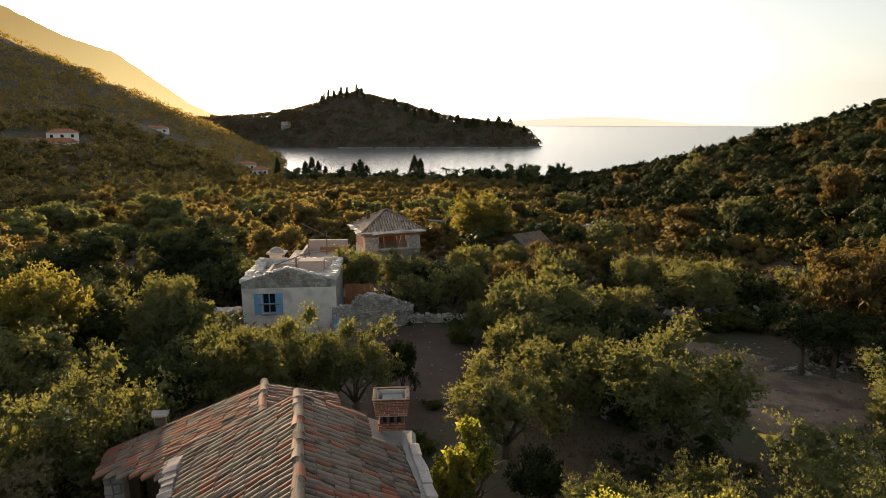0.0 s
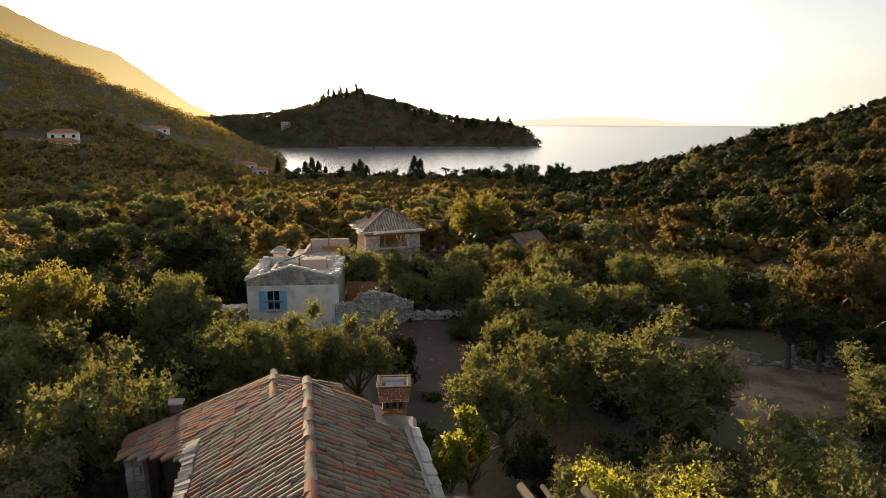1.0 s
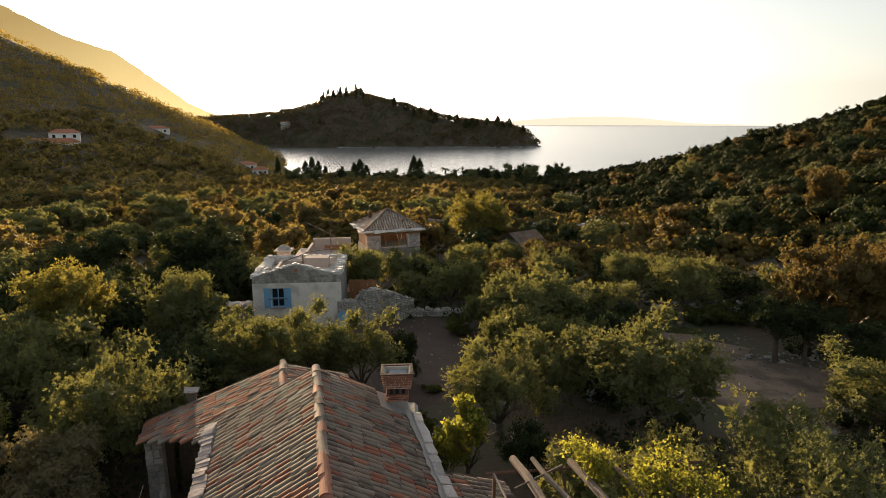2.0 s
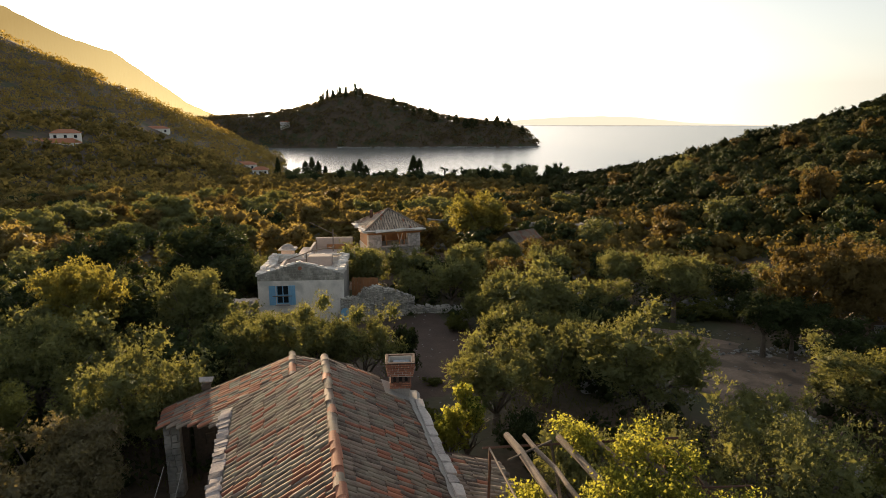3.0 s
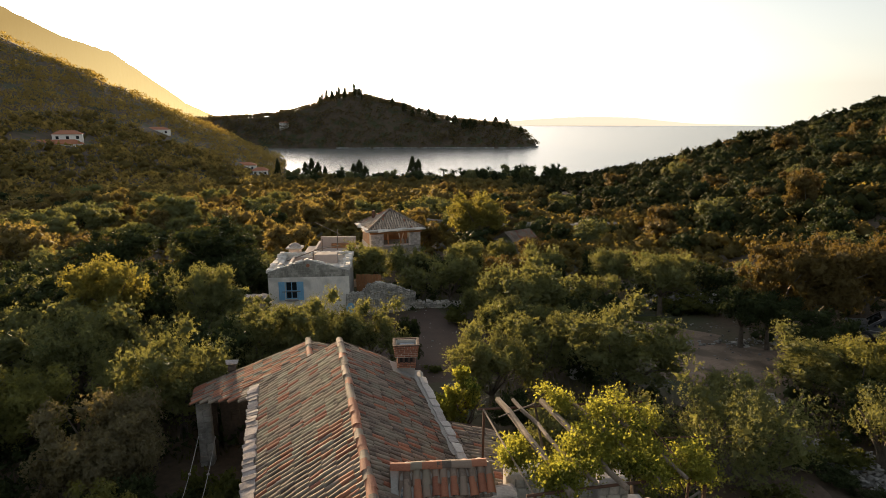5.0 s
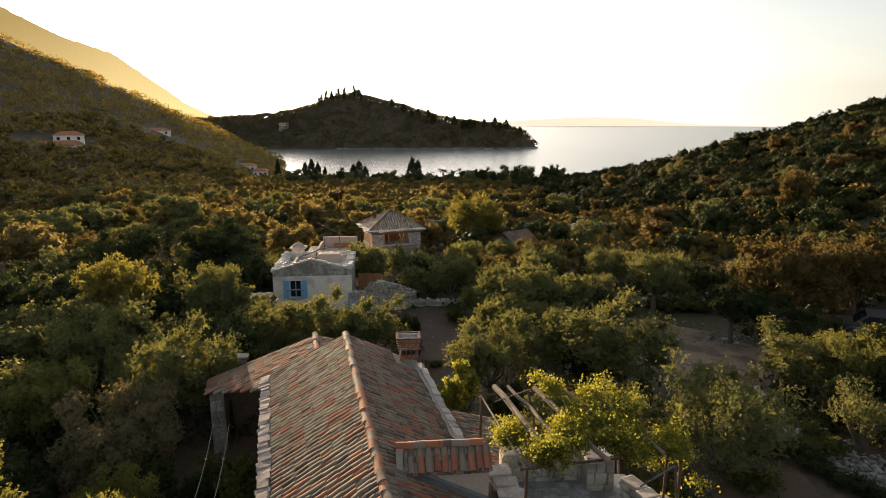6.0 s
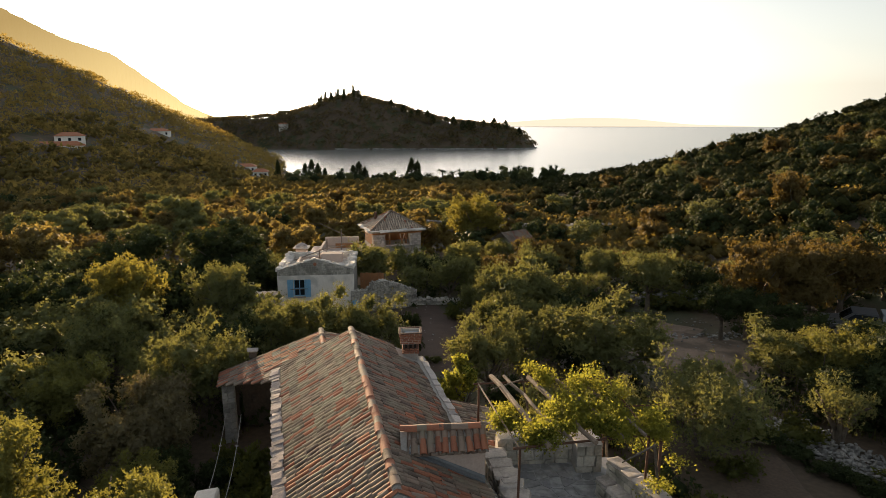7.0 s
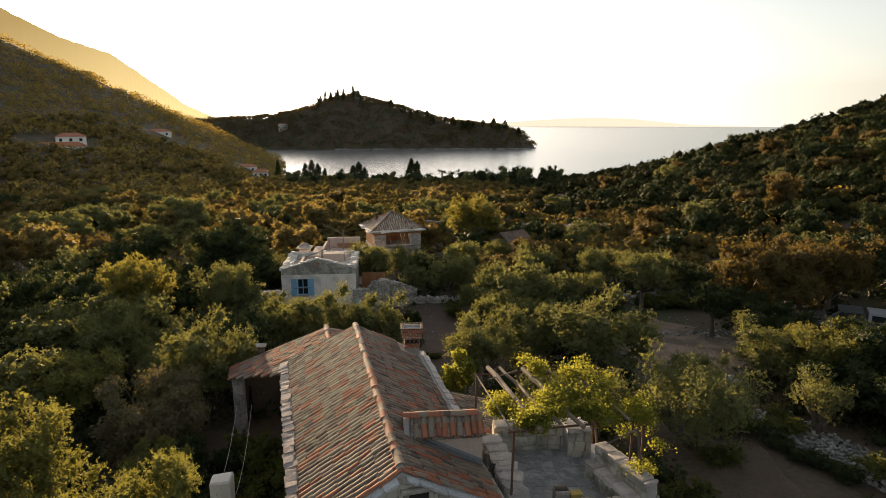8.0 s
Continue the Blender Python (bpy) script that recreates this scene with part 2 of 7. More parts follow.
# ---- building helpers ----
class Build:
    """Collects vertices and faces of one mesh."""

    def __init__(self):
        self.v, self.f = [], []

    def add(self, verts, faces):
        k = len(self.v)
        self.v.extend(tuple(p) for p in verts)
        self.f.extend(tuple(i + k for i in q) for q in faces)
        return self

    def box(self, c, s, m=None, bevel=0.0, jitter=0.0, rng=random):
        """A box with middle c and size s, its edges cut off by bevel."""
        hx, hy, hz = s[0] / 2, s[1] / 2, s[2] / 2
        e = min(bevel, hx * 0.8, hy * 0.8, hz * 0.8)
        verts, faces = [], []
        j = lambda: rng.uniform(-jitter, jitter)  # noqa: E731
        if e <= 0:
            for x in (-hx, hx):
                for y in (-hy, hy):
                    for z in (-hz, hz):
                        verts.append(Vector((x + j(), y + j(), z + j())))
            faces = [(0, 1, 3, 2), (4, 6, 7, 5), (0, 4, 5, 1), (2, 3, 7, 6), (0, 2, 6, 4), (1, 5, 7, 3)]
        else:
            corner = {}
            for sx in (-1, 1):
                for sy in (-1, 1):
                    for sz in (-1, 1):
                        d = Vector((j(), j(), j()))
                        ids = []
                        for p in ((hx, hy - e, hz - e), (hx - e, hy, hz - e), (hx - e, hy - e, hz)):
                            ids.append(len(verts))
                            verts.append(Vector((sx * p[0], sy * p[1], sz * p[2])) + d)
                        corner[sx, sy, sz] = ids
            C = corner
            for sgn in (-1, 1):
                faces.append([C[sgn, a, b][0] for a, b in ((-1, -1), (1, -1), (1, 1), (-1, 1))][::sgn])
                faces.append([C[a, sgn, b][1] for a, b in ((-1, -1), (-1, 1), (1, 1), (1, -1))][::sgn])
                faces.append([C[a, b, sgn][2] for a, b in ((-1, -1), (1, -1), (1, 1), (-1, 1))][::sgn])
            for a in (-1, 1):
                for b in (-1, 1):
                    faces.append([C[a, b, -1][0], C[a, b, 1][0], C[a, b, 1][1], C[a, b, -1][1]][:: a * b])
                    faces.append([C[a, -1, b][2], C[a, 1, b][2], C[a, 1, b][0], C[a, -1, b][0]][:: a * b])
                    faces.append([C[-1, a, b][1], C[1, a, b][1], C[1, a, b][2], C[-1, a, b][2]][:: a * b])
                    for c2 in (-1, 1):
                        faces.append(C[a, b, c2][:: a * b * c2])
        m = m or Matrix()
        c = Vector(c)
        self.add([m @ (p + c) for p in verts], faces)
        return self

    def tube(self, points, radii, n=8, cap=True):
        """A round bar along the points."""
        pts = [Vector(p) for p in points]
        rings = []
        for i, p in enumerate(pts):
            d = (pts[min(i + 1, len(pts) - 1)] - pts[max(i - 1, 0)]).normalized()
            side = d.cross(Vector((0.31, 0.17, 0.93)))
            if side.length < 0.05:
                side = d.cross(Vector((1, 0, 0)))
            side.normalize()
            up = side.cross(d)
            r = radii[i] if isinstance(radii, (list, tuple)) else radii
            rings.append([p + (side * math.cos(q) + up * math.sin(q)) * r for q in (2 * math.pi * k / n for k in range(n))])
        verts = [p for ring in rings for p in ring]
        faces = []
        for i in range(len(pts) - 1):
            for k in range(n):
                a, b = i * n + k, i * n + (k + 1) % n
                faces.append((a, b, b + n, a + n))
        if cap:
            faces.append(tuple(range(n))[::-1])
            faces.append(tuple((len(pts) - 1) * n + k for k in range(n)))
        return self.add(verts, faces)

    def prism(self, outline, z0, z1):
        """An upright prism over a flat outline (counter-clockwise)."""
        n = len(outline)
        verts = [(x, y, z0) for x, y in outline] + [(x, y, z1) for x, y in outline]
        faces = [tuple(range(n))[::-1], tuple(range(n, 2 * n))] + [(i, (i + 1) % n, (i + 1) % n + n, i + n) for i in range(n)]
        return self.add(verts, faces)

    def mesh(self, name, mat, smooth=False):
        me = bpy.data.meshes.new(name)
        me.from_pydata(self.v, [], self.f)
        me.materials.append(mat)
        if smooth:
            me.shade_smooth()
        me.update()
        return me


def part(name, build, mat, parent=None, label="", m=None, smooth=False):
    """One mesh object under a thing or a part, from a Build or a ready mesh."""
    me = build if isinstance(build, bpy.types.Mesh) else build.mesh(name, mat, smooth)
    ob = new(name, me)
    if parent:
        ob.parent = parent
    if m:
        ob.matrix_basis = m
    return tagged(ob, label) if label else ob


def thing(name, label, category, m=None, group="", kind=""):
    ob = new(name)
    ob.empty_display_size = 0.2
    if m:
        ob.matrix_basis = m
    return tagged(ob, label, category, group, kind)


def soup(name, verts, faces, mat):
    """A mesh from arrays of vertices and equal-sided faces."""
    me = bpy.data.meshes.new(name)
    nf, k = faces.shape
    me.vertices.add(len(verts))
    me.vertices.foreach_set("co", verts.astype(np.float32).ravel())
    me.loops.add(nf * k)
    me.loops.foreach_set("vertex_index", faces.astype(np.int32).ravel())
    me.polygons.add(nf)
    me.polygons.foreach_set("loop_start", np.arange(0, nf * k, k, dtype=np.int32))
    me.update(calc_edges=True)
    me.materials.append(mat)
    return me


# ---- the lie of the land ----
SEA = -25.5


def smooth_step(x):
    x = np.clip(x, 0, 1)
    return x * x * (3 - 2 * x)


def ground_at(x, y):
    x, y = np.asarray(x, float), np.asarray(y, float)
    valley = np.interp(y, [-60, 10, 22, 35, 60, 300, 330, 350, 420], [-2.5, -3.3, -4.2, -5.0, -6.4, -21.5, -25.7, -28, -40])
    valley = valley + 0.8 * smooth_step((-x - 12) / 30) * smooth_step((60 - y) / 30) + 0.7 * smooth_step((x - 18) / 25) * smooth_step((60 - y) / 30)
    fade = np.interp(y, [140, 268], [1, 0])
    right = np.minimum(np.maximum(x - 28, 0) * 0.30, 42) * fade
    shore = np.clip(0.26 * y, 20, 170)
    left = SEA + (-x - shore) * np.interp(y, [0, 150, 253, 358, 450], [0.05, 0.16, 0.28, 0.38, 0.47])
    left = np.clip(left - np.maximum(np.hypot(x, y) - 550, 0) * 0.35, -40, 140)
    crest = np.interp(x, [-330, -230, -185, -155, -117, -60, 15, 88, 114, 130, 142], [9, 16, 25, 37, 43, 29, 8, 1, -8, -22, -45])
    shape = smooth_step((y - 742) / 90) * smooth_step((1050 - y) / 160)
    cape = np.where(crest > SEA - 18, -40 + (crest + 40) * shape, -40)
    z = np.maximum(np.maximum(valley + right, left), cape)
    d = np.hypot(x, y)
    rough = np.sin(x * 0.11 + 1.3) * np.cos(y * 0.09 + 0.4) + 0.5 * np.sin(x * 0.31 + y * 0.22) + 0.25 * np.sin(x * 0.83 - y * 0.71)
    return z + rough * np.clip(d / 400, 0.06, 1.1)


def spread(fine, step, end, grow):
    out = [0.0]
    while out[-1] < end:
        out.append(out[-1] + (step if out[-1] < fine else max(step, (out[-1] - fine) * grow + step)))
    return np.array(out)


xs = spread(24, 1.1, 4900, 0.07)
xs = np.concatenate([-xs[:0:-1], xs])
ys = np.concatenate([-spread(12, 1.3, 4900, 0.12)[:0:-1], spread(45, 1.1, 4900, 0.04)])
gx, gy = np.meshgrid(xs, ys)
gz = ground_at(gx, gy)
far = np.clip((np.hypot(gx, gy) - 1300) / 400, 0, 1)
gz = gz * (1 - far) - 40 * far
nx, ny = len(xs), len(ys)
index = np.arange(nx * ny).reshape(ny, nx)
quads = np.stack([index[:-1, :-1], index[:-1, 1:], index[1:, 1:], index[1:, :-1]], -1).reshape(-1, 4)
ground_mesh = soup("ground", np.stack([gx, gy, gz], -1).reshape(-1, 3), quads, M_EARTH)
ground_mesh.shade_smooth()
ground = tagged(new("ground", ground_mesh), "brown earth and dry grass sloping down to a bay", "ground", kind="structure")

ring = [(4920 * math.cos(a), 4920 * math.sin(a)) for a in (2 * math.pi * k / 96 for k in range(96))]
sea = tagged(part("water", Build().add([(x, y, SEA) for x, y in ring], [tuple(range(96))]), M_WATER), "calm silvery sea in the evening light", "sea", kind="structure")


def ridge_wall(name, mat, label, samples, depth, base):
    """A far mountain: a solid ridge along the samples (x, y, z)."""
    b = Build()
    n = len(samples)
    verts = []
    for x, y, z in samples:
        k = 1 + depth / math.hypot(x, y)
        verts += [(x * (2 - k), y * (2 - k), base), (x, y, z), (x * k, y * k, base)]
    faces = []
    for i in range(n - 1):
        faces += [(3 * i, 3 * i + 3, 3 * i + 4, 3 * i + 1), (3 * i + 1, 3 * i + 4, 3 * i + 5, 3 * i + 2)]
    b.add(verts, faces)
    return tagged(part(name, b, mat), label, "backdrop", kind="structure")


def crest_line(knots, n, wobble, seed):
    rng = random.Random(seed)
    k = np.array(knots, float)
    t = np.linspace(0, len(k) - 1, n)
    out = [[np.interp(q, range(len(k)), k[:, i]) for i in range(3)] for q in t]
    for p in out:
        p[2] += rng.uniform(-wobble, wobble)
    return out


ridge_wall("backdrop_mountain", M_FAR_MOUNTAIN, "far mountain slope behind the near hills, haze and golden sun glow painted in",
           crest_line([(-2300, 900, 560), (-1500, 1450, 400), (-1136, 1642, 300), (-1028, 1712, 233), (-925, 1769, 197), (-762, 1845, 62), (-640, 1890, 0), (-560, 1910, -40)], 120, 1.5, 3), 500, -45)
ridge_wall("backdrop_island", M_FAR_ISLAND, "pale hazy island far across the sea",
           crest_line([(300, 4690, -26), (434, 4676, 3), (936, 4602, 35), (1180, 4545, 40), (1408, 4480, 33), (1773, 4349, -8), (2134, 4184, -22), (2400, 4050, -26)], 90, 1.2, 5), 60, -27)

# ---- plants ----
def unit(v):
    return v / np.maximum(np.linalg.norm(v, axis=-1, keepdims=True), 1e-9)


def leaves(rng, centres, out, length, width):
    """Small pointed leaf blades at the centres, pointing roughly outwards."""
    n = len(centres)
    d = unit(out + rng.normal(0, 0.55, (n, 3)) + np.array([0, 0, 0.25]))
    s = unit(np.cross(d, rng.normal(0, 1, (n, 3))))
    k = rng.uniform(0.65, 1.35, (n, 1))
    a = centres - d * length * 0.5 * k
    verts = np.stack([a + s * width * 0.5 * k, centres + d * length * 0.5 * k, a - s * width * 0.5 * k], 1).reshape(-1, 3)
    faces = np.arange(3 * n).reshape(-1, 3)
    return verts, faces


PHI_G = (1 + 5 ** 0.5) / 2
ICO_V = unit(np.array([(-1, PHI_G, 0), (1, PHI_G, 0), (-1, -PHI_G, 0), (1, -PHI_G, 0), (0, -1, PHI_G), (0, 1, PHI_G), (0, -1, -PHI_G), (0, 1, -PHI_G), (PHI_G, 0, -1), (PHI_G, 0, 1), (-PHI_G, 0, -1), (-PHI_G, 0, 1)]))
ICO_F = np.array([(0, 11, 5), (0, 5, 1), (0, 1, 7), (0, 7, 10), (0, 10, 11), (1, 5, 9), (5, 11, 4), (11, 10, 2), (10, 7, 6), (7, 1, 8), (3, 9, 4), (3, 4, 2), (3, 2, 6), (3, 6, 8), (3, 8, 9), (4, 9, 5), (2, 4, 11), (6, 2, 10), (8, 6, 7), (9, 8, 1)])


OCT_V = 1.2 * np.array([(1, 0, 0), (-1, 0, 0), (0, 1, 0), (0, -1, 0), (0, 0, 1), (0, 0, -1)], float)
OCT_F = np.array([(0, 2, 4), (2, 1, 4), (1, 3, 4), (3, 0, 4), (2, 0, 5), (1, 2, 5), (3, 1, 5), (0, 3, 5)])


def cores(rng, mids, sizes, flat=1.0, solid=(ICO_V, ICO_F)):
    """Small uneven solids added inside leafy lumps so that no light passes."""
    n = len(mids)
    sv, sf = solid
    v = sv[None] * rng.uniform(0.75, 1.15, (n, len(sv), 1)) * np.asarray(sizes)[:, None, None] * np.array([1, 1, flat]) + mids[:, None]
    f = sf[None] + (np.arange(n) * len(sv))[:, None, None]
    return v.reshape(-1, 3), f.reshape(-1, 3)


def shingles(rng, at, way, size):
    """Small leaf sprays that lie on the surface of a lump, like scales."""
    m = len(at)
    d = unit(np.cross(way, rng.normal(0, 1, (m, 3))) + rng.uniform(0.1, 0.9, (m, 1)) * way)
    e = unit(np.cross(way + rng.normal(0, 0.45, (m, 3)), d))
    q = size[:, None]
    v = np.stack([at - d * q * 0.8 + e * q * 0.6, at + d * q, at - d * q * 0.8 - e * q * 0.6], 1).reshape(-1, 3)
    return v, np.arange(3 * m).reshape(-1, 3)


def crown_mesh(name, mat, seed, radius, height, count, length, width, lobes=18, lobe=0.42, flat=0.8, tuft=0.0, inner=0.12, heart=0.66, lie=0.0, sprays=0):
    """A crown made of many leaves gathered in uneven lobes round dense hearts; its underside is at z = 0. lie: share of leaf sprays that lie on the lobes."""
    rng = np.random.default_rng(seed)
    dirs = unit(rng.normal(0, 1, (lobes, 3)))
    dirs[:, 2] = rng.uniform(-0.75, 0.95, lobes)
    reach = rng.uniform(0.42, 0.84, (lobes, 1))
    mids = dirs * reach * np.array([radius, radius, height * 0.5]) + np.array([0, 0, height * 0.46])
    sizes = rng.uniform(0.6, 1.25, lobes) * lobe * radius
    per = 5                                  # leaves on a shoot
    flatly = int(count * lie)
    shoots = (count - flatly) // per
    share = sizes ** 2 / np.sum(sizes ** 2)
    pick = rng.choice(lobes, shoots, p=share)
    way = unit(rng.normal(0, 1, (shoots, 3)))
    shell = np.where(rng.random(shoots) < inner, rng.uniform(0.4, 0.75, shoots), rng.uniform(0.8, 1.04, shoots))
    bump = 1 + 0.22 * np.sin(way[:, 0] * 9 + pick) * np.sin(way[:, 1] * 8 + 2 * pick) + 0.14 * np.sin(way[:, 2] * 17 + pick * 3)
    foot = mids[pick] + way * (sizes[pick] * shell * bump)[:, None] * np.array([1, 1, flat])
    grow = unit(way + rng.normal(0, 0.35, (shoots, 3)) + np.array([0, 0, 0.2 + 0.5 * tuft]))
    reach = (length * rng.uniform(0.4, 1.1, shoots) * (1 + tuft * np.maximum(way[:, 2], 0)))[:, None]
    along = np.tile(np.linspace(0.0, 1.0, per), shoots)[:, None]
    at = np.repeat(foot, per, 0) + np.repeat(grow * reach, per, 0) * along + rng.normal(0, length * 0.35, (shoots * per, 3))
    sets = [leaves(rng, at, np.repeat(grow, per, 0) * 0.6, length, width)]
    if flatly:
        pick = rng.choice(lobes, flatly, p=share)
        way = unit(rng.normal(0, 1, (flatly, 3)))
        bump = 1 + 0.16 * np.sin(way[:, 0] * 7 + pick) * np.sin(way[:, 1] * 6 + 2 * pick) + 0.12 * np.sin(way[:, 2] * 11 + pick * 3)
        at = mids[pick] + way * (sizes[pick] * bump * rng.uniform(0.84, 1.03, flatly))[:, None] * np.array([1, 1, flat])
        sets.append(shingles(rng, at, way, length * rng.uniform(0.4, 0.75, flatly)))
    if heart > 0:
        sets.append(cores(rng, mids, sizes * heart, flat, (ICO_V, ICO_F) if count > 5000 else (OCT_V, OCT_F)))
    if sprays:                               # coarse sprays added inside the lobes to keep the light out
        pick = np.repeat(np.arange(lobes), sprays)
        way = unit(rng.normal(0, 1, (len(pick), 3)))
        at = mids[pick] + way * (sizes[pick] * rng.uniform(0.15, 0.6, len(pick)))[:, None]
        sets.append(shingles(rng, at, unit(rng.normal(0, 1, (len(pick), 3))), sizes[pick] * rng.uniform(0.3, 0.55, len(pick))))
    vs, fs, k = [], [], 0
    for v, f in sets:
        vs.append(v)
        fs.append(f + k)
        k += len(v)
    me = soup(name, np.concatenate(vs), np.concatenate(fs), mat)
    me.shade_smooth()
    return me


def trunk_mesh(name, seed, height, crown_r, crown_h, thick, lean=0.25, limbs=6, sides=8, twigs=2):
    rng = random.Random(seed)
    b = Build()
    pts, r = [], []
    x = y = 0.0
    for i in range(6):
        k = i / 5
        pts.append((x, y, -0.4 + k * (height + 0.5)))
        r.append(thick * (1.5 - 0.9 * k) if i else thick * 1.9)
        x += rng.uniform(-lean, lean) * height * 0.12
        y += rng.uniform(-lean, lean) * height * 0.12
    b.tube(pts, r, sides)
    tip = Vector(pts[-2])
    for i in range(limbs):
        a = 2 * math.pi * (i + rng.random() * 0.6) / limbs
        reach = crown_r * rng.uniform(0.5, 0.85)
        end = Vector((math.cos(a) * reach, math.sin(a) * reach, height + crown_h * rng.uniform(0.25, 0.7)))
        mid = tip.lerp(end, 0.5) + Vector((rng.uniform(-0.2, 0.2), rng.uniform(-0.2, 0.2), rng.uniform(0.0, 0.35))) * crown_r * 0.5
        b.tube([tip, tip.lerp(mid, 0.5) + Vector((0.03, 0.02, 0.06)), mid, mid.lerp(end, 0.5), end], [thick * 0.5, thick * 0.4, thick * 0.3, thick * 0.2, thick * 0.08], max(3, sides - 3))
        for _ in range(twigs):
            side = mid + Vector((rng.uniform(-1, 1), rng.uniform(-1, 1), rng.uniform(0.1, 0.8))) * crown_r * 0.4
            b.tube([mid, mid.lerp(side, 0.5) + Vector((0.02, 0.03, 0.04)), side], [thick * 0.22, thick * 0.15, thick * 0.05], 5)
    return b.mesh(name, M_BARK, True)


def make_tree(name, label, category, mat, seed, radius, height, stem, count, length, width, group="", simple=False, **shape):
    """A tree as a thing with a trunk and a crown; its foot is at the origin."""
    t = thing(name, label, category, group=group)
    crown_h = height - stem
    part("trunk", trunk_mesh("trunk", seed, stem, radius, crown_h, 0.055 * radius + 0.03, limbs=3 if simple else 6, sides=6 if simple else 8, twigs=0 if simple else 2), M_BARK, t)
    c = part("crown", crown_mesh("crown", mat, seed, radius, crown_h, count, length, width, **shape), mat, t)
    c.location = (0, 0, stem)
    return t


